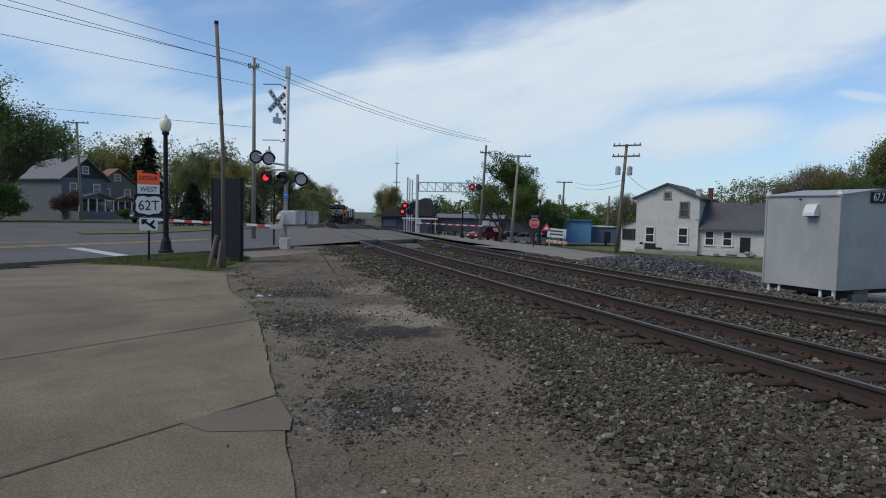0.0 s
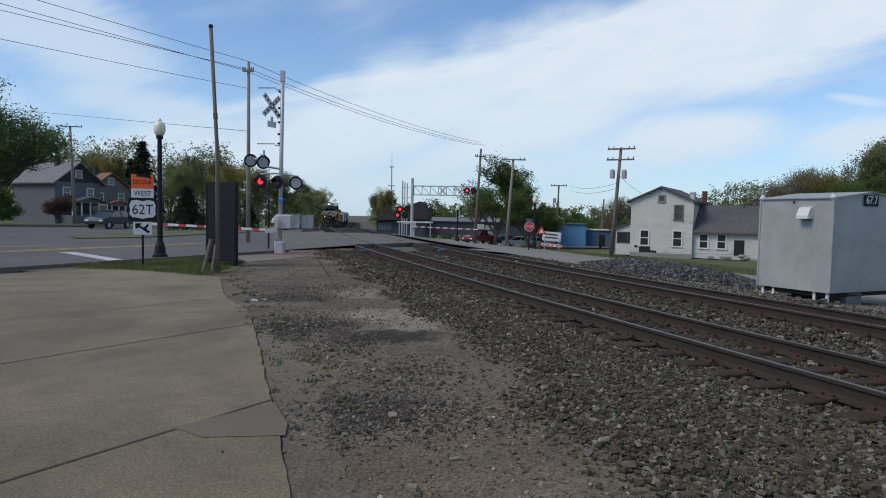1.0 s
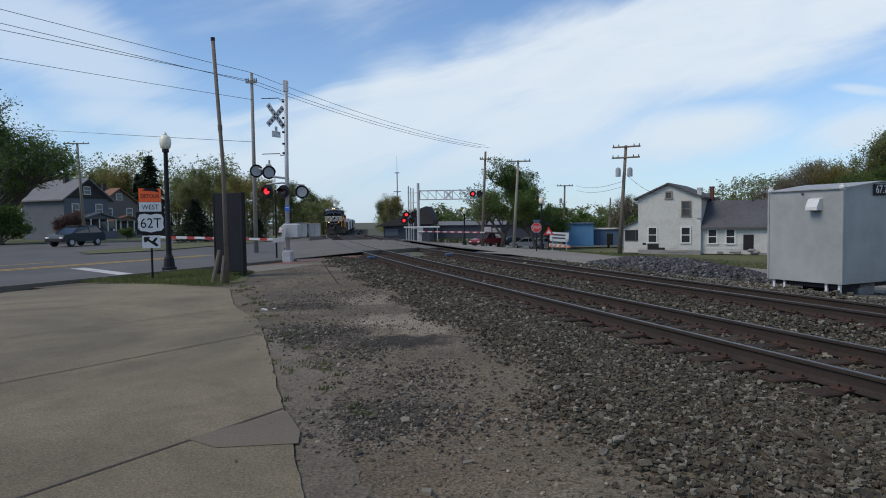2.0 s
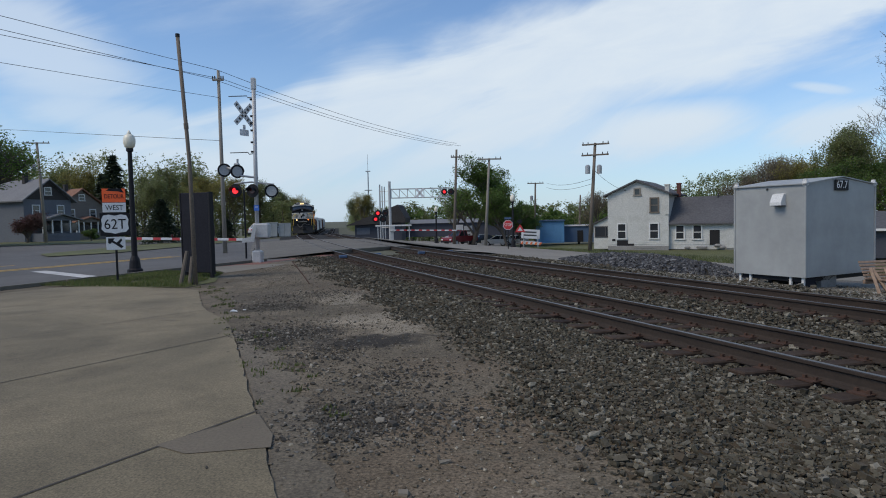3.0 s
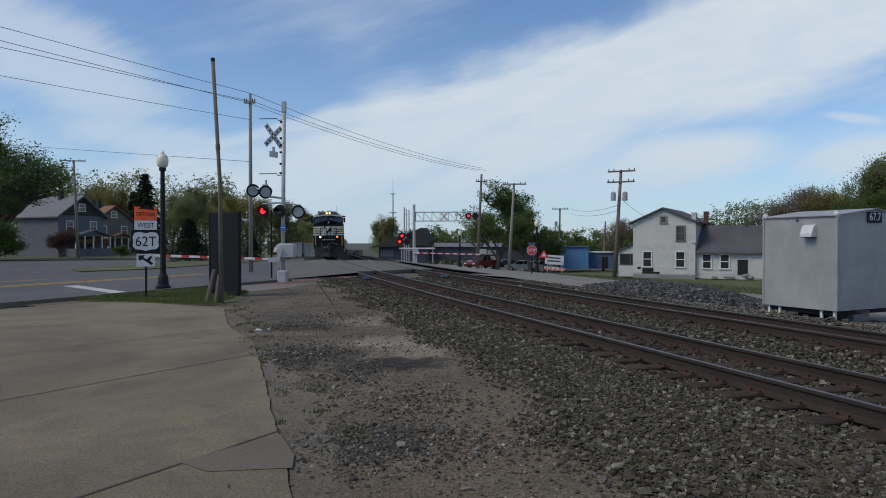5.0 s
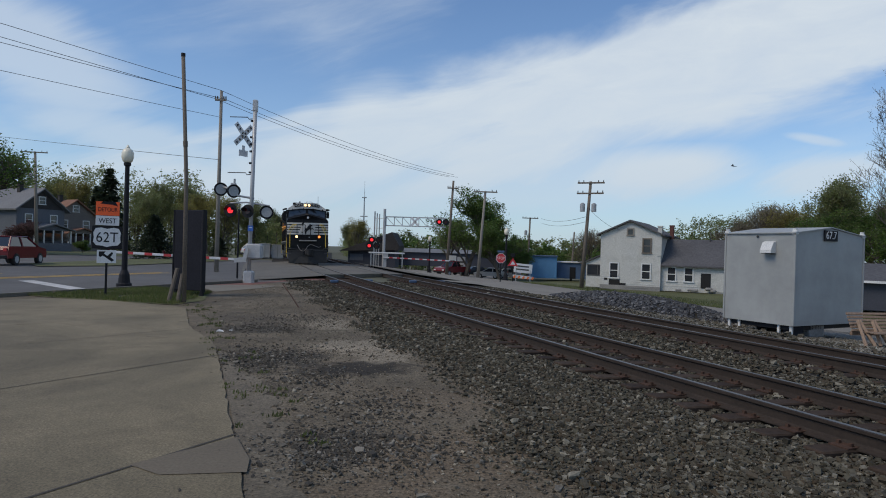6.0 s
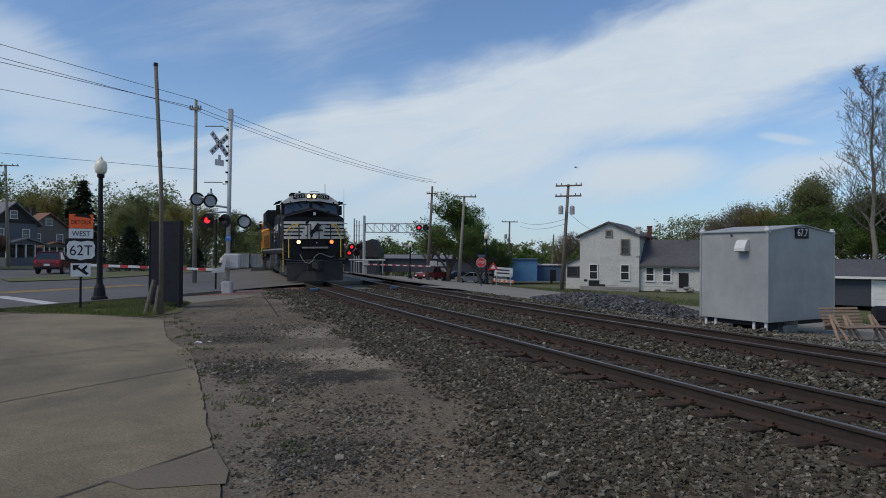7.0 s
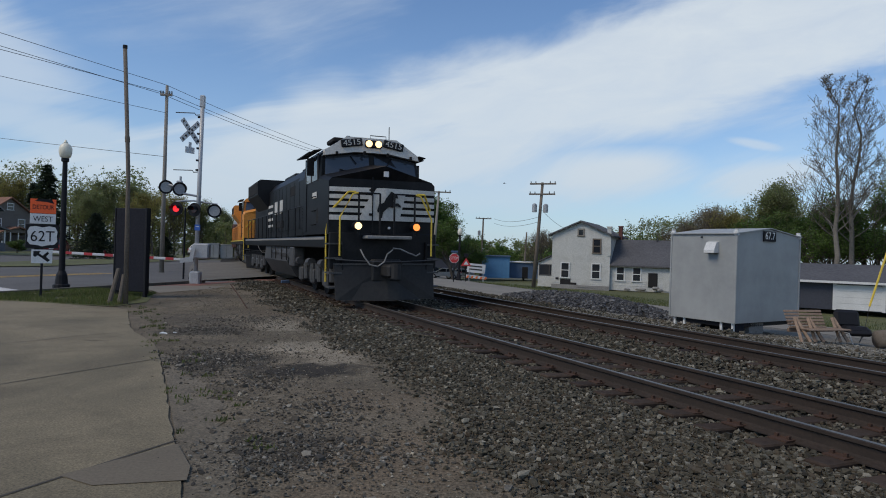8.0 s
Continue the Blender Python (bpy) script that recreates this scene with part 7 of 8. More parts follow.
M["crumb"] = per_object("asphalt_crumb", [(0.042, 0.037, 0.030), (0.088, 0.078, 0.062), (0.058, 0.050, 0.039), (0.130, 0.117, 0.094), (0.28, 0.255, 0.21)], 0.95, 40, 0.3, 0.004, True)
rubble()

# ---- cars ----


def car(label, body_mat, kind="suv", category="car"):
    """A road vehicle about its centre on the ground, nose towards +y."""
    root = thing("parked_car" if kind == "sedan" else ("pickup_truck" if kind == "pickup" else "sport_utility_car"), label, category)
    if kind == "pickup":
        L, prof = 5.6, [(-2.8, 0.45), (2.75, 0.42), (2.8, 0.75), (2.65, 1.05), (1.35, 1.18), (-0.55, 1.2), (-0.6, 1.15), (-2.8, 1.15)]
        cabin = [(1.3, 1.15), (0.55, 1.82), (-0.5, 1.85), (-0.65, 1.15)]
    elif kind == "suv":
        L, prof = 4.6, [(-2.3, 0.42), (2.25, 0.4), (2.3, 0.7), (2.2, 0.95), (1.2, 1.1), (-2.15, 1.12), (-2.3, 0.9)]
        cabin = [(1.25, 1.08), (0.35, 1.62), (-1.6, 1.68), (-2.15, 1.1)]
    else:
        L, prof = 4.5, [(-2.25, 0.38), (2.2, 0.36), (2.25, 0.65), (2.1, 0.82), (1.1, 0.95), (-1.5, 0.98), (-2.2, 0.92)]
        cabin = [(1.15, 0.93), (0.3, 1.4), (-1.0, 1.42), (-1.7, 0.97)]
    g = Geo().along(prof, -0.9, 0.9, "x")
    part("body", g, body_mat, root)
    c = Geo()
    n = len(cabin)
    c.add([(-0.86, y, z) if z < 1.25 else (-0.68, y, z) for y, z in cabin] + [(0.86, y, z) if z < 1.25 else (0.68, y, z) for y, z in cabin],
          [(i, (i + 1) % n, n + (i + 1) % n, n + i) for i in range(n)] + [tuple(range(n)), tuple(range(2 * n - 1, n - 1, -1))])
    part("windows", c, "pane", root, "dark glazing")
    top = max(z for _, z in cabin)
    ys = [y for y, z in cabin if z > top - 0.1]
    roof = Geo().box(0, (ys[0] + ys[-1]) / 2, top + 0.01, 1.42, abs(ys[0] - ys[-1]) + 0.1, 0.07, 0, 0.03)
    for sx in (-1, 1):
        for y0, z0, y1, z1 in ((cabin[0][0], cabin[0][1], cabin[1][0], cabin[1][1]), (cabin[3][0], cabin[3][1], cabin[2][0], cabin[2][1]), ((cabin[1][0] + cabin[2][0]) / 2, cabin[0][1], (cabin[1][0] + cabin[2][0]) / 2, top)):
            roof.tube([(sx * 0.87, y0, z0), (sx * 0.69, y1, z1)], 0.05, 5)
    part("roof", roof, body_mat, root)
    for sx in (-1, 1):
        for yy in (-L * 0.30, L * 0.31):
            w = part("wheel", Geo().tube([(sx * 0.72, yy, 0.35), (sx * 0.93, yy, 0.35)], 0.35, 16), "tyre", root)
            part("rim", Geo().tube([(sx * 0.9, yy, 0.35), (sx * 0.945, yy, 0.35)], 0.21, 12), "car_silver", w)
        part("head_lamp", Geo().box(sx * 0.68, L / 2 - 0.06, 0.74, 0.36, 0.12, 0.15, 0, 0.03), "white_sign", root)
        part("tail_lamp", Geo().box(sx * 0.74, -L / 2 + 0.03, 0.92, 0.2, 0.1, 0.22, 0, 0.02), "tail", root, "red tail lamp")
    part("bumper", Geo().box(0, L / 2 + 0.0, 0.5, 1.7, 0.1, 0.2, 0, 0.03), "black", root)
    part("rear_bumper", Geo().box(0, -L / 2, 0.5, 1.7, 0.1, 0.2, 0, 0.03), "black", root)
    part("plate_bar", Geo().box(0, -L / 2 - 0.055, 0.72, 0.4, 0.01, 0.15), "white_sign", root)
    return root


def parked(ob, x, y, rz):
    ob.matrix_basis = pose(x, y, gz(x, y) + 0.015, 0, 0, rz)


parked(car("dark red pickup truck waiting at the lowered gate", "car_red", "pickup", "pickup truck"), 5.5, 81.5, 138)
parked(car("silver sedan parked beyond the crossing", "car_silver", "sedan"), 11.0, 84.5, 75)
parked(car("dark saloon car parked behind the pickup", "car_dark", "sedan"), 9.0, 88.0, 110)
parked(car("pale grey saloon parked near the poles", "car_silver", "sedan"), 13.4, 87.0, 80)
parked(car("grey estate car parked by the relay cabinets", "car_silver", "suv"), -18.6, 78.5, -60)
dark_suv = car("dark grey sport utility car driving through the junction", "car_dark", "suv")
red_suv = car("dark red sport utility car driving away up the side street", "car_red", "suv")

# ---- the train ----


def loft(g, a, b):
    """Joins two outlines of the same number of points and closes both ends."""
    n = len(a)
    return g.add(list(a) + list(b), [(i, (i + 1) % n, n + (i + 1) % n, n + i) for i in range(n)] + [tuple(range(n - 1, -1, -1)), tuple(range(n, 2 * n))])


def bogie(parent, yc, wheels=3):
    b = part("bogie", Geo().box(-1.16, yc, 0.72, 0.16, 3.9, 0.34, 0, 0.04).box(1.16, yc, 0.72, 0.16, 3.9, 0.34, 0, 0.04).box(0, yc, 0.7, 2.3, 0.6, 0.3), "loco_under", parent, "grimy cast truck frame")
    step = 1.85 if wheels == 3 else 1.8
    for i in range(wheels):
        y = yc + (i - (wheels - 1) / 2) * step
        w = Geo()
        for sx in (-1, 1):
            w.tube([(sx * 0.70, y, 0.52), (sx * 0.84, y, 0.52)], 0.52, 20)
        w.tube([(-0.7, y, 0.52), (0.7, y, 0.52)], 0.09, 8)
        part("wheelset", w, "loco_under", b)
        for sx in (-1, 1):
            part("axle_box", Geo().box(sx * 1.26, y, 0.56, 0.14, 0.5, 0.46, 0, 0.05).tube([(sx * 1.18, y - 0.45, 0.5), (sx * 1.18, y - 0.45, 0.95)], 0.11, 8).tube([(sx * 1.18, y + 0.45, 0.5), (sx * 1.18, y + 0.45, 0.95)], 0.11, 8), "loco_grey" if wheels == 3 else "loco_under", b)
    return b


def locomotive(name, label, livery):
    """A wide-nosed six-axle diesel, nose towards -y, length 22.3 m; rail tops at z = 0."""
    lead = livery == "black"
    hood_m = "loco_black" if lead else "loco_orange"
    root = thing(name, label, "locomotive")
    Z, hx_ = 1.82, 0.98
    part("frame_sill", Geo().box(0, 11.6, 1.6, 3.0, 20.6, 0.32, 0, 0.03), "loco_black" if lead else "loco_under", root)
    part("sill_stripe", Geo().box(-1.506, 11.6, 1.70, 0.012, 20.2, 0.065).box(1.506, 11.6, 1.70, 0.012, 20.2, 0.065), "stone" if lead else "loco_yellow", root, "pale stripe along the sill")
    # plough and pilot
    plow = Geo()
    a = [(-1.36, 0.62, 0.10), (0, 0.34, 0.08), (1.36, 0.62, 0.10), (1.40, 0.80, 1.02), (0, 0.66, 1.02), (-1.40, 0.80, 1.02)]
    loft(plow, a, [(x, y + 0.08, z) for x, y, z in a])
    part("plough", plow, "loco_grime", root, "black snow plough pilot")
    part("pilot_plate", Geo().box(0, 0.92, 1.38, 3.0, 0.12, 0.95, 0, 0.02), "loco_black", root)
    part("plough_rim", Geo().box(-0.70, 0.73, 1.03, 1.4, 0.06, 0.04, -5.7).box(0.70, 0.73, 1.03, 1.4, 0.06, 0.04, 5.7), "loco_grey", root)
    part("anti_climber", Geo().box(0, 0.62, 1.74, 1.25, 0.45, 0.09, 0, 0.02), "stone", root, "grey anti-climber ledge")
    part("coupler", Geo().box(0, 0.45, 0.86, 0.36, 0.9, 0.34, 0, 0.06).tube([(0.05, 0.02, 0.68), (0.05, 0.02, 1.06)], 0.14, 10).box(0, 0.75, 0.86, 0.85, 0.3, 0.6, 0, 0.05), "loco_grime", root, "knuckle coupler")
    for sx in (-1, 1):
        part("air_hose", Geo().tube([(0.12, 0.5, 1.42), (-0.05, 0.46, 1.30), (-0.14, 0.42, 1.10), (-0.32, 0.42, 0.98), (-0.52, 0.45, 1.02), (-0.66, 0.5, 1.22), (-0.74, 0.6, 1.42)] if sx < 0 else [(0.12, 0.5, 1.46), (0.32, 0.48, 1.44), (0.55, 0.48, 1.34), (0.78, 0.5, 1.26), (0.92, 0.6, 1.32)], 0.019, 8), "stone", root, "pale grey rubber air hose")
        # corner steps
        for k in range(4):
            part("step", Geo().box(sx * 1.36, 0.98, 0.42 + k * 0.38, 0.34, 0.5, 0.04), "loco_grey", root)
        part("step_side", Geo().box(sx * 1.17, 1.0, 0.95, 0.04, 0.5, 1.35), "loco_black", root)
        rail_pts = [(sx * 1.50, 1.28, 0.55), (sx * 1.50, 1.28, 1.9), (sx * 1.45, 1.1, 2.4), (sx * 1.06, 0.66, 2.92), (sx * 0.86, 0.66, 2.92)]
        part("grab_rail", Geo().tube(rail_pts, 0.028, 7), "loco_yellow", root, "yellow corner handrail")
        part("grab_rail", Geo().tube([(sx * 1.28, 0.66, 1.25), (sx * 1.28, 0.66, 2.25), (sx * 0.95, 0.64, 2.86), (sx * 0.8, 0.64, 2.9)], 0.024, 7), "loco_yellow", root, "yellow corner handrail")
        for px in (0.78, 0.2):
            part("front_stanchion", Geo().tube([(sx * px, 0.66, 1.8), (sx * px, 0.66, 2.9)], 0.028, 7), "loco_black", root)
        part("front_rail", Geo().tube([(sx * 0.8, 0.66, 2.9), (sx * 0.2, 0.66, 2.9)], 0.022, 7), "loco_black", root)
        d = part("ditch_light", Geo().tube([(sx * 0.81, 0.85, 2.03), (sx * 0.81, 0.58, 2.03)], 0.115, 14), "loco_black", root)
        part("lens", Geo().tube([(sx * 0.81, 0.585, 2.03), (sx * 0.81, 0.560, 2.03)], 0.095, 14), ("head_glow" if sx < 0 else "amber_glow") if lead else "lens_back", d, "lit warm lens" if lead else "")
    part("uncoupling_lever", Geo().tube([(-1.4, 0.6, 1.15), (-0.4, 0.56, 1.1), (0.4, 0.56, 1.1), (1.45, 0.6, 1.15)], 0.02, 6), "loco_grey", root)
    # nose
    n0, n1, rake = 0.80, 2.35, 0.22
    edge = math.degrees(math.atan2(rake, 1.5))
    nf = [(-1.5, n0 + rake, Z), (0, n0, Z), (1.5, n0 + rake, Z), (1.5, n0 + rake, 3.20), (1.42, n0 + rake + 0.03, 3.30), (0, n0 + 0.03, 3.66), (-1.42, n0 + rake + 0.03, 3.30), (-1.5, n0 + rake, 3.20)]
    nb_ = [(-1.5, n1, Z), (0, n1, Z), (1.5, n1, Z), (1.5, n1, 3.40), (1.42, n1, 3.50), (0, n1, 3.86), (-1.42, n1, 3.50), (-1.5, n1, 3.40)]
    part("nose", loft(Geo(), nf, nb_), "loco_black" if lead else "loco_orange", root)
    if lead:
        for z0, z1 in ((2.94, 3.06), (2.755, 2.865), (2.575, 2.685), (2.395, 2.505), (2.19, 2.32)):
            for sx in (-1, 1):
                inner = 0.40 if sx < 0 else 0.52 - (3.06 - z1) * 0.18
                w = 1.49 - inner
                part("nose_stripe", Geo().box(sx * (inner + w / 2), n0 + rake * (inner + w / 2) / 1.5 - 0.008, (z0 + z1) / 2, w, 0.02, z1 - z0, sx * edge), "loco_white", root, "white nose stripe")
        for sx, pts in ((-1, [(-0.72, 2.19), (0, 2.19), (0, 3.06), (-0.24, 3.06), (-0.50, 2.68)]), (1, [(0, 2.19), (0.40, 2.19), (0.62, 3.06), (0, 3.06)])):
            g = Geo()
            k = len(pts)
            g.add([(x, n0 + rake * abs(x) / 1.5 - 0.022, z) for x, z in pts] + [(x, n0 + rake * abs(x) / 1.5 + 0.01, z) for x, z in pts],
                  [tuple(range(k)), tuple(range(2 * k - 1, k - 1, -1))] + [(i, (i + 1) % k, k + (i + 1) % k, k + i) for i in range(k)])
            part("nose_panel", g, "loco_white", root, "white nose panel")
        horse = [(-0.30, 2.28), (-0.20, 2.28), (-0.17, 2.45), (-0.05, 2.56), (0.04, 2.62), (0.16, 2.60), (0.30, 2.66), (0.40, 2.60), (0.42, 2.66), (0.32, 2.74), (0.20, 2.72), (0.16, 2.80),
                 (0.22, 2.90), (0.32, 2.88), (0.30, 2.96), (0.18, 3.04), (0.10, 3.08), (0.02, 2.98), (-0.08, 2.86), (-0.14, 2.74), (-0.30, 2.68), (-0.36, 2.50), (-0.33, 2.42), (-0.25, 2.55), (-0.27, 2.40)]
        part("nose_emblem", Geo().along([(x * 0.86 + 0.06, 2.62 + (z - 2.68) * 0.9) for x, z in horse], n0 - 0.040, n0 - 0.028), "loco_black", root, "plain black emblem shape")
        part("nose_door_edge", Geo().box(-0.36, n0 + 0.025, 2.6, 0.025, 0.03, 1.5), "loco_black", root)
        for z in (2.35, 3.0):
            part("door_hinge", Geo().box(-0.40, n0 + 0.02, z, 0.10, 0.04, 0.06), "loco_under", root)
        part("step_light", Geo().tube([(0.1, n0 + 0.02, 2.0), (0.1, n0 - 0.03, 2.0)], 0.035, 8), "white_sign", root, "small pale lamp")
    part("nose_lamp", Geo().box(0.0, n0 - 0.01, 3.44, 0.12, 0.06, 0.14), "white_sign", root)
    # cab
    cf = [(-1.46, 2.15, Z), (1.46, 2.15, Z), (1.46, 2.15, 3.40), (1.40, 2.35, 4.12), (1.36, 2.35, 4.2), (0.72, 2.35, 4.56), (-0.72, 2.35, 4.56), (-1.36, 2.35, 4.2), (-1.40, 2.35, 4.12), (-1.46, 2.15, 3.40)]
    cb = [(x, 4.75, z) for x, y, z in cf]
    part("cab", loft(Geo(), cf, cb), hood_m if not lead else "loco_black", root)
    # pale brow with the number boards
    br = [(-1.41, 2.1, 4.02), (-0.5, 2.1, 4.17), (0.5, 2.1, 4.17), (1.41, 2.1, 4.02), (1.37, 2.12, 4.18), (0.74, 2.16, 4.6), (-0.74, 2.16, 4.6), (-1.37, 2.12, 4.18)]
    part("cab_brow", loft(Geo(), br, [(x, 2.42, z + 0.004) for x, y, z in br]), "loco_white" if lead else "loco_orange", root, "cream band over the windscreen")
    for sx in (-1, 1):
        nb = part("number_board", Geo().box(sx * 0.62, 2.09, 4.42, 0.62, 0.05, 0.22, 0, 0.02, 0, sx * 9), "loco_black", root, "black number board with white digits")
        if lead:
            lettering("digits", "4515", 0.22, "loco_white", nb, pose(sx * 0.62, 2.06, 4.42, 90, 0, 0) @ pose(0, 0, 0, 0, 0, -sx * 9), width=0.5)
        # windscreen panes, raked
        ws = [(sx * 0.08, 2.19, 3.74), (sx * 1.36, 2.19, 3.48), (sx * 1.32, 2.32, 4.02), (sx * 0.08, 2.32, 4.16)]
        part("windscreen", loft(Geo(), [(x, y - 0.03, z) for x, y, z in ws], [(x, y + 0.02, z) for x, y, z in ws]), "loco_glass", root, "grey windscreen pane")
        part("wiper", Geo().tube([(sx * 0.5, 2.1, 3.55), (sx * 0.95, 2.14, 3.66)], 0.02, 5).tube([(sx * 0.62, 2.25, 4.06), (sx * 0.46, 2.17, 3.84)], 0.015, 5), "loco_black", root)
        part("side_window", Geo().box(sx * 1.465, 3.0, 3.72, 0.02, 0.75, 0.7).box(sx * 1.465, 3.95, 3.72, 0.02, 0.75, 0.7), "loco_glass", root)
        for yy in (2.58, 3.47, 4.36):
            part("window_post", Geo().box(sx * 1.47, yy, 3.72, 0.03, 0.06, 0.8), "loco_grey", root)
        part("mirror", Geo().box(sx * 1.62, 2.9, 3.75, 0.2, 0.04, 0.5), "loco_black", root)
        part("sunshade", Geo().box(sx * 1.6, 3.5, 4.15, 0.3, 1.9, 0.03, 0, 0, 0, sx * 12), "loco_black", root)
        part("cab_door", Geo().box(sx * 1.468, 4.5, 2.75, 0.02, 0.5, 1.7), "loco_black", root)
        if lead:
            part("cab_number", Geo().box(sx * 1.472, 3.0, 2.95, 0.01, 0.6, 0.17), "loco_white", root, "row of pale digits as bars")
    hl = part("headlight", Geo().box(0.02, 2.08, 4.42, 0.5, 0.08, 0.22, 0, 0.03), "loco_black", root)
    for dx in (-0.13, 0.15):
        part("lamp", Geo().tube([(dx, 2.045, 4.42), (dx, 2.015, 4.42)], 0.095, 14), "head_glow" if lead else "lens_back", hl, "lit headlight lamp" if lead else "")
    part("antenna", Geo().tube([(0.9, 3.4, 4.5), (0.9, 3.4, 5.2)], 0.015, 5).tube([(-0.5, 3.0, 4.56), (-0.5, 3.0, 4.75)], 0.06, 8), "loco_black", root)
    part("brow_rail", Geo().tube([(-0.05, 2.2, 4.58), (-0.05, 2.2, 4.68), (0.42, 2.2, 4.68), (0.42, 2.2, 4.58)], 0.014, 6), "loco_under", root)
    part("roof_box", Geo().box(-0.75, 3.2, 4.58, 0.5, 0.9, 0.14, 0, 0.03).box(0.3, 4.0, 4.62, 0.9, 0.9, 0.16, 0, 0.04), "loco_under", root)
    for dx in (-1.05, -0.25, 0.45, 1.15):
        part("brow_clip", Geo().box(dx, 2.07, 4.17 - abs(dx) * 0.07, 0.06, 0.06, 0.09), "loco_under", root)
    for sx in (-1, 1):
        for z in (2.1, 2.5, 2.9):
            part("cab_grab", Geo().tube([(sx * 1.47, 2.75, z), (sx * 1.53, 2.75, z), (sx * 1.53, 3.2, z), (sx * 1.47, 3.2, z)], 0.014, 5), "loco_under", root)
        part("cab_vent", Geo().box(sx * 1.472, 2.55, 2.35, 0.02, 0.3, 0.4), "loco_under", root)
        part("cab_awning", Geo().box(sx * 1.56, 2.45, 4.16, 0.22, 0.5, 0.03, 0, 0, 0, sx * 10), "loco_under", root)
        for k in range(3):
            part("brake_cylinder", Geo().tube([(sx * 1.30, 2.3 + k * 1.85, 0.98), (sx * 1.30, 2.75 + k * 1.85, 0.98)], 0.13, 10), "loco_grey", root)
            part("spring_coil", Geo().tube([(sx * 1.27, 3.0 + k * 1.0, 0.45), (sx * 1.27, 3.0 + k * 1.0, 0.95)], 0.10, 9), "loco_grey", root)
        part("sand_pipe", Geo().tube([(sx * 1.38, 1.5, 1.6), (sx * 1.36, 1.45, 1.0), (sx * 1.1, 1.3, 0.25)], 0.025, 6), "loco_grey", root)
        part("air_pipe", Geo().tube([(sx * 1.46, 5.6, 1.46), (sx * 1.46, 15.8, 1.46)], 0.03, 6), "loco_under", root)
        part("second_tank", Geo().tube([(sx * 1.22, 9.95, 1.2), (sx * 1.22, 10.05, 1.2), (sx * 1.22, 11.9, 1.2), (sx * 1.22, 12.0, 1.2)], [0.12, 0.24, 0.24, 0.12], 12), "loco_grey", root, "grey air reservoir")
        for y0 in (7.75, 8.9, 10.4, 11.5):
            part("tank_strap", Geo().box(sx * 1.49, y0, 1.2, 0.03, 0.06, 0.5), "loco_under", root)
        for k in range(3):
            part("equipment_door", Geo().box(sx * 1.31, 5.1 + k * 0.78, 2.85, 0.02, 0.7, 1.6), hood_m, root)
            part("door_latch", Geo().box(sx * 1.325, 5.36 + k * 0.78, 2.8, 0.02, 0.05, 0.14), "loco_grey", root)
        for k in range(9):
            part("door_handle", Geo().box(sx * (hx_ + 0.03), 8.1 + k * 0.95, 2.9, 0.02, 0.04, 0.12), "loco_grey", root)
        part("hood_vent", Geo().box(sx * (hx_ + 0.03), 9.2, 3.55, 0.02, 1.5, 0.35).box(sx * (hx_ + 0.03), 12.9, 2.35, 0.02, 2.4, 0.3), "loco_under", root)
    # long hood
    hx = hx_
    hood = [(-hx, Z), (hx, Z), (hx, 3.95), (0.72, 4.28), (-0.72, 4.28), (-hx, 3.95)]
    part("hood", Geo().along(hood, 4.75, 16.4), hood_m, root)
    part("hood_roof", Geo().box(0, 8.0, 4.34, 1.3, 3.0, 0.14, 0, 0.04).box(0, 12.6, 4.36, 1.25, 2.6, 0.2, 0, 0.05).tube([(0, 10.4, 4.25), (0, 10.4, 4.55)], 0.3, 12), "loco_black" if lead else "loco_under", root)
    cabin2 = [(-1.3, Z), (1.3, Z), (1.3, 3.6), (1.1, 3.9), (-1.1, 3.9), (-1.3, 3.6)]
    part("equipment_cabinet", Geo().along(cabin2, 4.76, 7.2), hood_m, root)
    rad = [(-1.0, 3.2), (1.0, 3.2), (1.52, 3.85), (1.52, 4.5), (1.4, 4.58), (-1.4, 4.58), (-1.52, 4.5), (-1.52, 3.85)]
    part("radiator", Geo().along(rad, 16.2, 20.4), "loco_black" if lead else "loco_orange", root, "flared radiator wings")
    part("rear_hood", Geo().along([(-1.0, Z), (1.0, Z), (1.0, 3.6), (0.8, 3.9), (-0.8, 3.9), (-1.0, 3.6)], 16.35, 21.6), hood_m, root)
    for sx in (-1, 1):
        part("radiator_grille", Geo().box(sx * 1.525, 18.3, 4.18, 0.02, 3.8, 0.5), "loco_under", root)
        for k in range(9):
            part("hood_door", Geo().box(sx * (hx + 0.012), 7.75 + k * 0.95, 2.95, 0.02, 0.86, 1.75), hood_m, root)
            part("door_gap", Geo().box(sx * (hx + 0.006), 8.225 + k * 0.95, 2.95, 0.02, 0.04, 1.8), "loco_under", root)
        for k in range(6):
            part("louvre", Geo().box(sx * 1.31, 5.4, 2.3 + k * 0.1, 0.03, 0.7, 0.04), "loco_under", root)
        if lead:
            for k, (y0, w) in enumerate(((12.3, 1.1), (13.8, 1.1))):
                part("hood_letter_bar", Geo().box(sx * (hx + 0.028), y0, 3.1, 0.01, w * 0.75, 0.55), "loco_white", root, "large white letter drawn as a bar")
            for k in range(4):
                part("hood_stripe", Geo().box(sx * (hx + 0.028), 15.5, 2.35 + k * 0.3, 0.01, 1.5, 0.12), "loco_white", root)
        else:
            part("hood_band", Geo().box(sx * (hx + 0.028), 11.5, 2.05, 0.01, 9.0, 0.3), "loco_under", root)
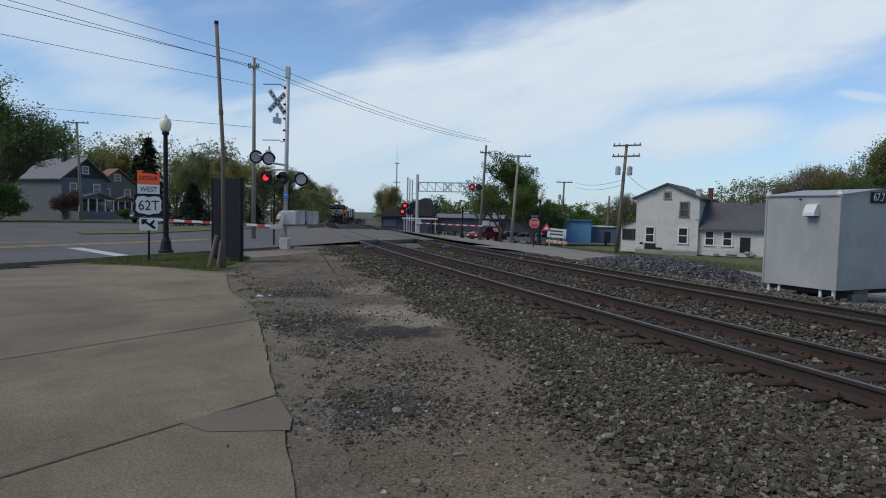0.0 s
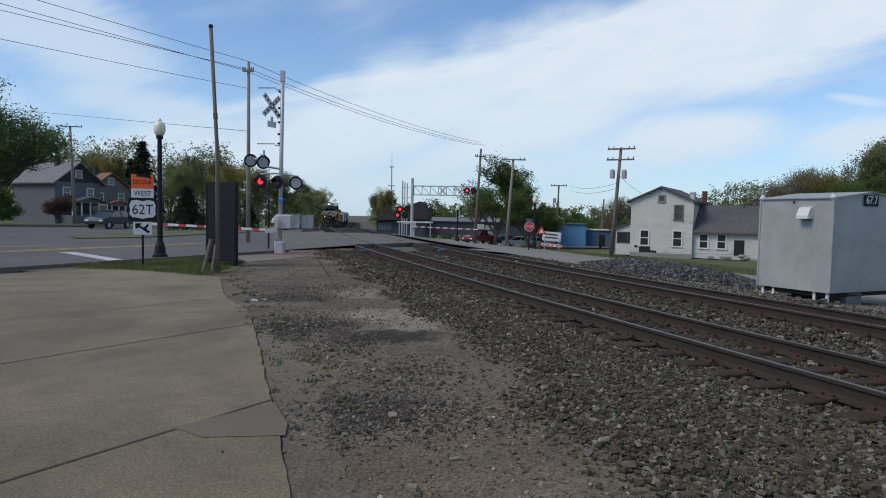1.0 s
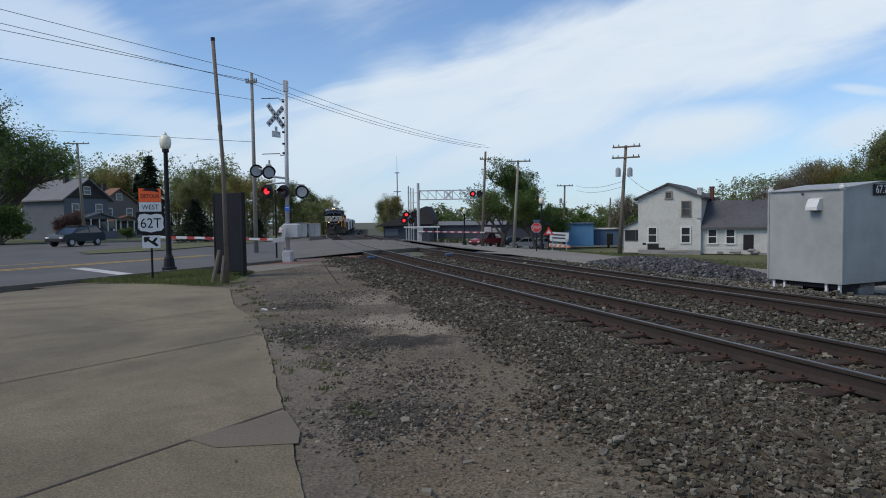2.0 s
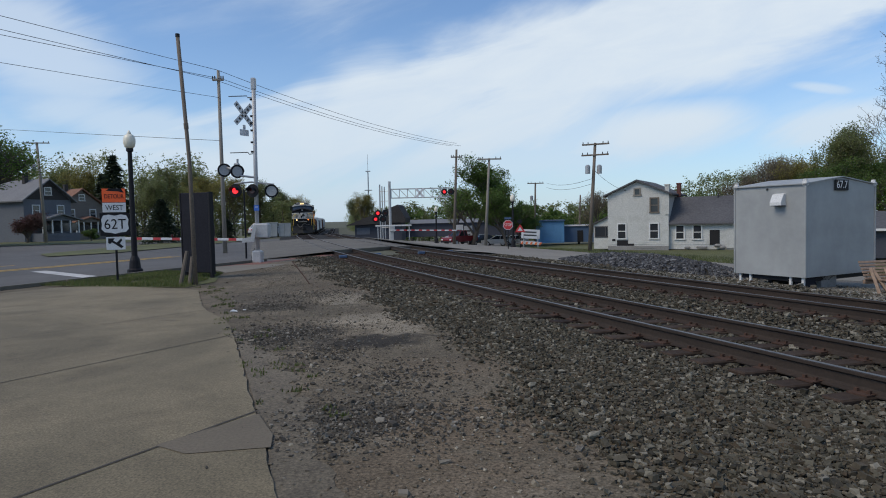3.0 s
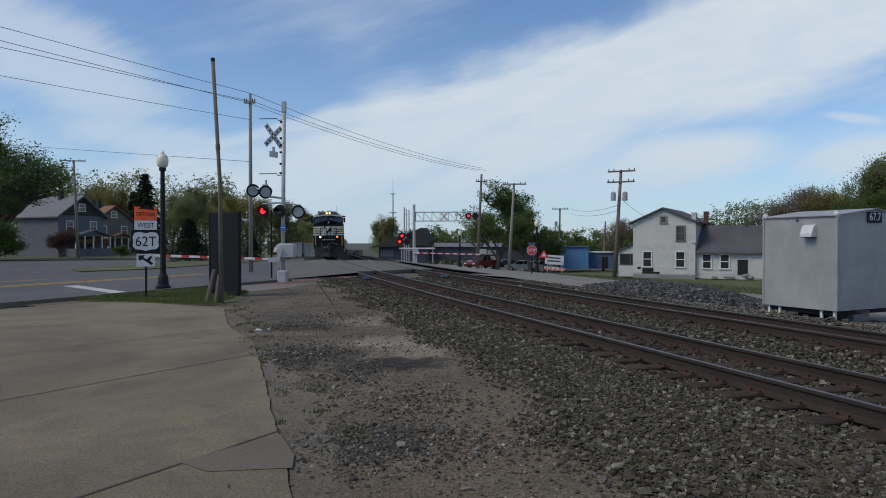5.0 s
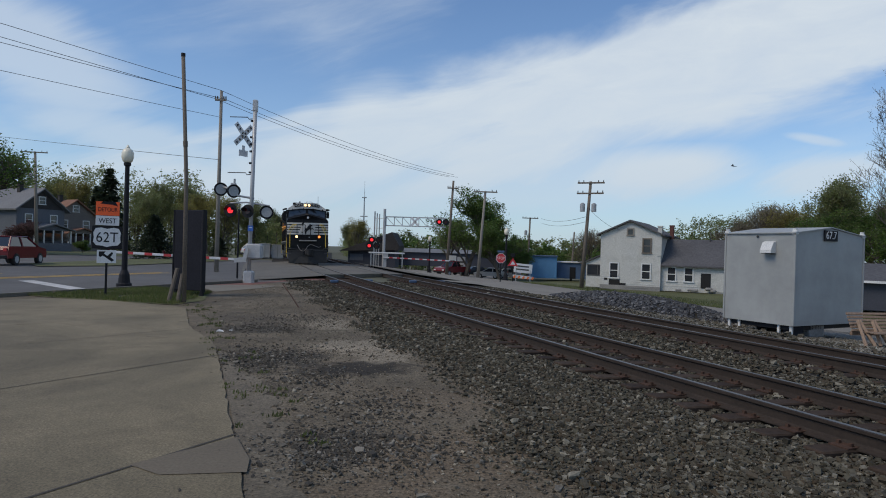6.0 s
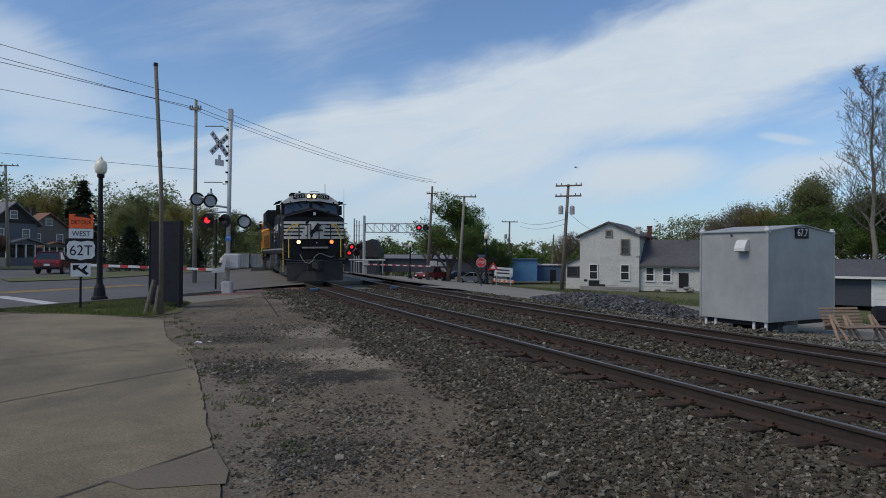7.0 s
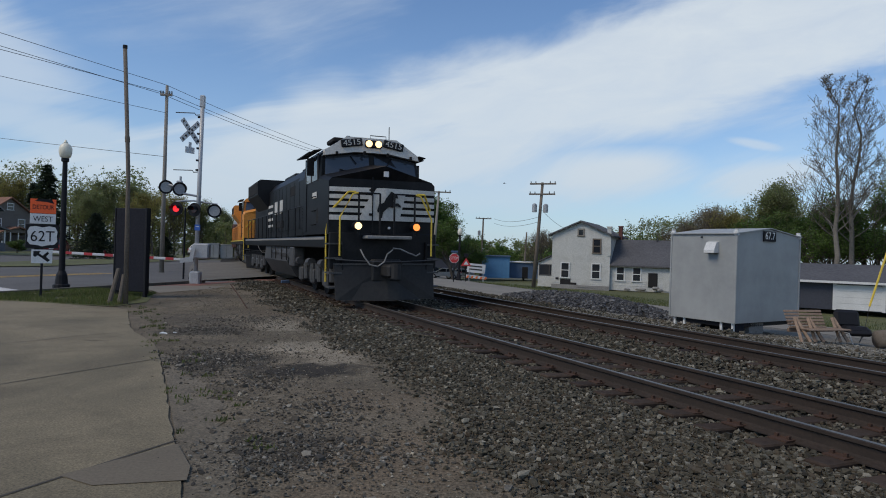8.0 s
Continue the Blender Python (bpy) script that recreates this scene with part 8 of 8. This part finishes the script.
        for k in range(12):
            part("stanchion", Geo().tube([(sx * 1.44, 4.9 + k * 1.45, 1.75), (sx * 1.44, 4.9 + k * 1.45, 2.75)], 0.02, 6), "loco_black" if lead else "loco_orange", root)
        part("side_rail", Geo().tube([(sx * 1.44, 4.8, 2.75), (sx * 1.44, 21.2, 2.75)], 0.02, 6), "loco_black" if lead else "loco_orange", root)
        # tanks
        part("air_tank", Geo().tube([(sx * 1.25, 7.2, 1.2), (sx * 1.25, 7.3, 1.2), (sx * 1.25, 9.6, 1.2), (sx * 1.25, 9.7, 1.2)], [0.12, 0.24, 0.24, 0.12], 12), "loco_grey", root, "grey air reservoir")
        part("cabinet_box", Geo().box(sx * 1.3, 6.75, 1.1, 0.4, 0.8, 0.7, 0, 0.05), "loco_grey", root)
    tank = [(-1.4, 1.45), (1.4, 1.45), (1.45, 0.9), (1.1, 0.35), (-1.1, 0.35), (-1.45, 0.9)]
    part("fuel_tank", Geo().along(tank, 7.8, 14.0), "loco_grey" if lead else "loco_under", root, "grey fuel tank")
    bogie(root, 4.1)
    bogie(root, 18.2)
    return root


def freight_car(label, mat, h, L=16.5, ribs=True):
    root = thing("freight_wagon", label, "freight wagon", group="wagons behind the locomotives")
    part("underframe", Geo().box(0, L / 2, 1.05, 2.5, L - 0.8, 0.3, 0, 0.03), "loco_under", root)
    part("body", Geo().box(0, L / 2, 1.2 + h / 2, 2.95, L - 1.6, h, 0, 0.06), mat, root)
    if ribs:
        for k in range(11):
            for sx in (-1, 1):
                part("rib", Geo().box(sx * 1.5, 1.2 + k * (L - 2.4) / 10, 1.2 + h / 2, 0.08, 0.1, h * 0.96), mat, root)
        for k in range(3):
            part("end_rib", Geo().box(0, 0.78, 1.2 + h * (k + 1) / 4, 2.7, 0.06, 0.1), mat, root)
    part("coupler", Geo().box(0, 0.35, 0.86, 0.3, 0.9, 0.3), "loco_under", root)
    bogie(root, 2.4, 2)
    bogie(root, L - 2.4, 2)
    return root


lead_engine = locomotive("locomotive", "black diesel locomotive with white nose stripes and lit headlights", "black")
second_engine = locomotive("locomotive", "orange diesel locomotive coupled behind the black one", "orange")
M["wagon_white"] = surface("dull_white_wagon", (0.45, 0.46, 0.46), (0.6, 0.6, 0.6), 0.6, 0, 0.6, 8, 0.1, 0.01, (0.3, 0.27, 0.24), 0.6)
M["wagon_brown"] = surface("brown_wagon", (0.12, 0.06, 0.045), (0.18, 0.09, 0.07), 0.7, 0, 0.6, 8, 0.1, 0.01)
M["wagon_grey"] = surface("grey_wagon", (0.2, 0.2, 0.205), (0.3, 0.3, 0.3), 0.7, 0, 0.6, 8, 0.1, 0.01)
WAGONS = [freight_car("dull brown freight wagon in the train", "wagon_brown", 2.3), freight_car("white container on a wagon in the train", "wagon_white", 3.3, 16.5, False),
          freight_car("grey ribbed freight wagon in the train", "wagon_grey", 2.6), freight_car("white container on a long wagon", "wagon_white", 3.3, 16.5, False),
          freight_car("brown freight wagon far back in the train", "wagon_brown", 2.8), freight_car("grey container wagon far back in the train", "wagon_grey", 3.3, 16.5, False),
          freight_car("white wagon at the tail of the view", "wagon_white", 3.0)]

# running length of the leading nose before the camera, second by second
NOSE = [(0.0, 146.0), (1.0, 130.0), (2.0, 113.8), (3.0, 97.4), (4.0, 81.0), (5.0, 64.7), (6.0, 48.4), (6.5, 40.3), (7.0, 32.2), (7.5, 24.0), (8.0, 15.9)]


def ride(s, front, rear):
    """The pose of a vehicle whose nose is at s and whose two trucks are front and rear metres behind it."""
    x0, y0, _ = on_line(s + front)
    x1, y1, _ = on_line(s + rear)
    d = Vector((x1 - x0, y1 - y0)).normalized()
    slope = (dip(y0) - dip(y1)) / (rear - front)
    z = RAIL_TOP - dip(y0) - slope * front
    return pose(x0 - d.x * front, y0 - d.y * front, z - cant(0) + 0.006, math.degrees(math.atan(slope)), -1.0, math.degrees(math.atan2(-d.x, d.y)))


BIRD = [(5.8, 24.41, 38.00, 7.71), (6.0, 21.05, 40.00, 7.71), (6.5, 16.31, 46.00, 8.05), (7.0, 16.29, 54.00, 9.48), (7.5, 16.73, 62.00, 9.73), (8.0, 16.15, 72.00, 9.77)]


def small_bird():
    """A dark bird on the wing, head towards -x."""
    root = thing("bird", "small dark bird gliding over the street", "bird")
    part("body", Geo().tube([(-0.13, 0, 0), (-0.08, 0, 0.01), (0.0, 0, 0), (0.10, 0, -0.01), (0.20, 0, -0.01)], [0.01, 0.034, 0.042, 0.022, 0.006], 7), "black", root)
    for sy in (-1, 1):
        w = [(-0.05, sy * 0.02, 0.01), (-0.03, sy * 0.14, 0.07), (0.05, sy * 0.27, 0.05), (0.04, sy * 0.13, 0.055), (0.05, sy * 0.02, 0.005)]
        part("wing", loft(Geo(), w, [(x, y, z + 0.008) for x, y, z in w]), "black", root)
    part("tail", Geo().prism([(0.15, -0.012), (0.28, -0.05), (0.25, 0.0), (0.28, 0.05), (0.15, 0.012)], -0.014, -0.006), "black", root)
    return root


bird = small_bird()


def motions():
    """Everything that moves, apart from the camera."""
    flight = [(0.0, 110.0, 18.0, 11.0), (5.0, 43.0, 35.0, 7.5)] + BIRD
    walk(bird, [(t, pose(x, y, z, 25 if i % 2 else -15, 8, -12)) for i, (t, x, y, z) in enumerate(flight)])
    lead_engine.scale = second_engine.scale = (1.065, 1.02, 1.065)
    walk(lead_engine, [(t, ride(s, 4.1, 18.2)) for t, s in NOSE])
    walk(second_engine, [(t, ride(s + 23.3, 4.1, 18.2)) for t, s in NOSE])
    back = 46.6
    for w in WAGONS:
        walk(w, [(t, ride(s + back, 2.4, 14.1)) for t, s in NOSE])
        back += 16.9
    # dark car comes out of the side street and turns away to the west
    suv = [(0.0, -31.5, 66.5, 178), (0.5, -31.2, 62.3, 176), (1.0, -30.8, 58.4, 174), (1.5, -31.0, 55.2, 171), (2.3, -31.9, 51.0, 163), (2.5, -32.6, 50.0, 158), (3.0, -35.2, 47.6, 140), (4.0, -44.0, 43.0, 118), (8.0, -90.0, 25.0, 112)]
    walk(dark_suv, [(t, pose(x, y, -0.018, 0, 0, a)) for t, x, y, a in suv])
    # red car turns into the side street and drives away
    red = [(0.0, -43.0, -14.0, -22), (3.0, -31.0, 13.0, -18), (4.7, -25.6, 27.5, -8), (5.8, -24.1, 37.4, 4), (6.2, -24.3, 41.0, 7), (6.5, -24.9, 45.0, 9), (7.0, -26.6, 51.8, 13), (7.5, -29.0, 60.0, 15), (8.0, -31.4, 68.5, 14)]
    walk(red_suv, [(t, pose(x, y, -0.018, 0, 0, a)) for t, x, y, a in red])


motions()
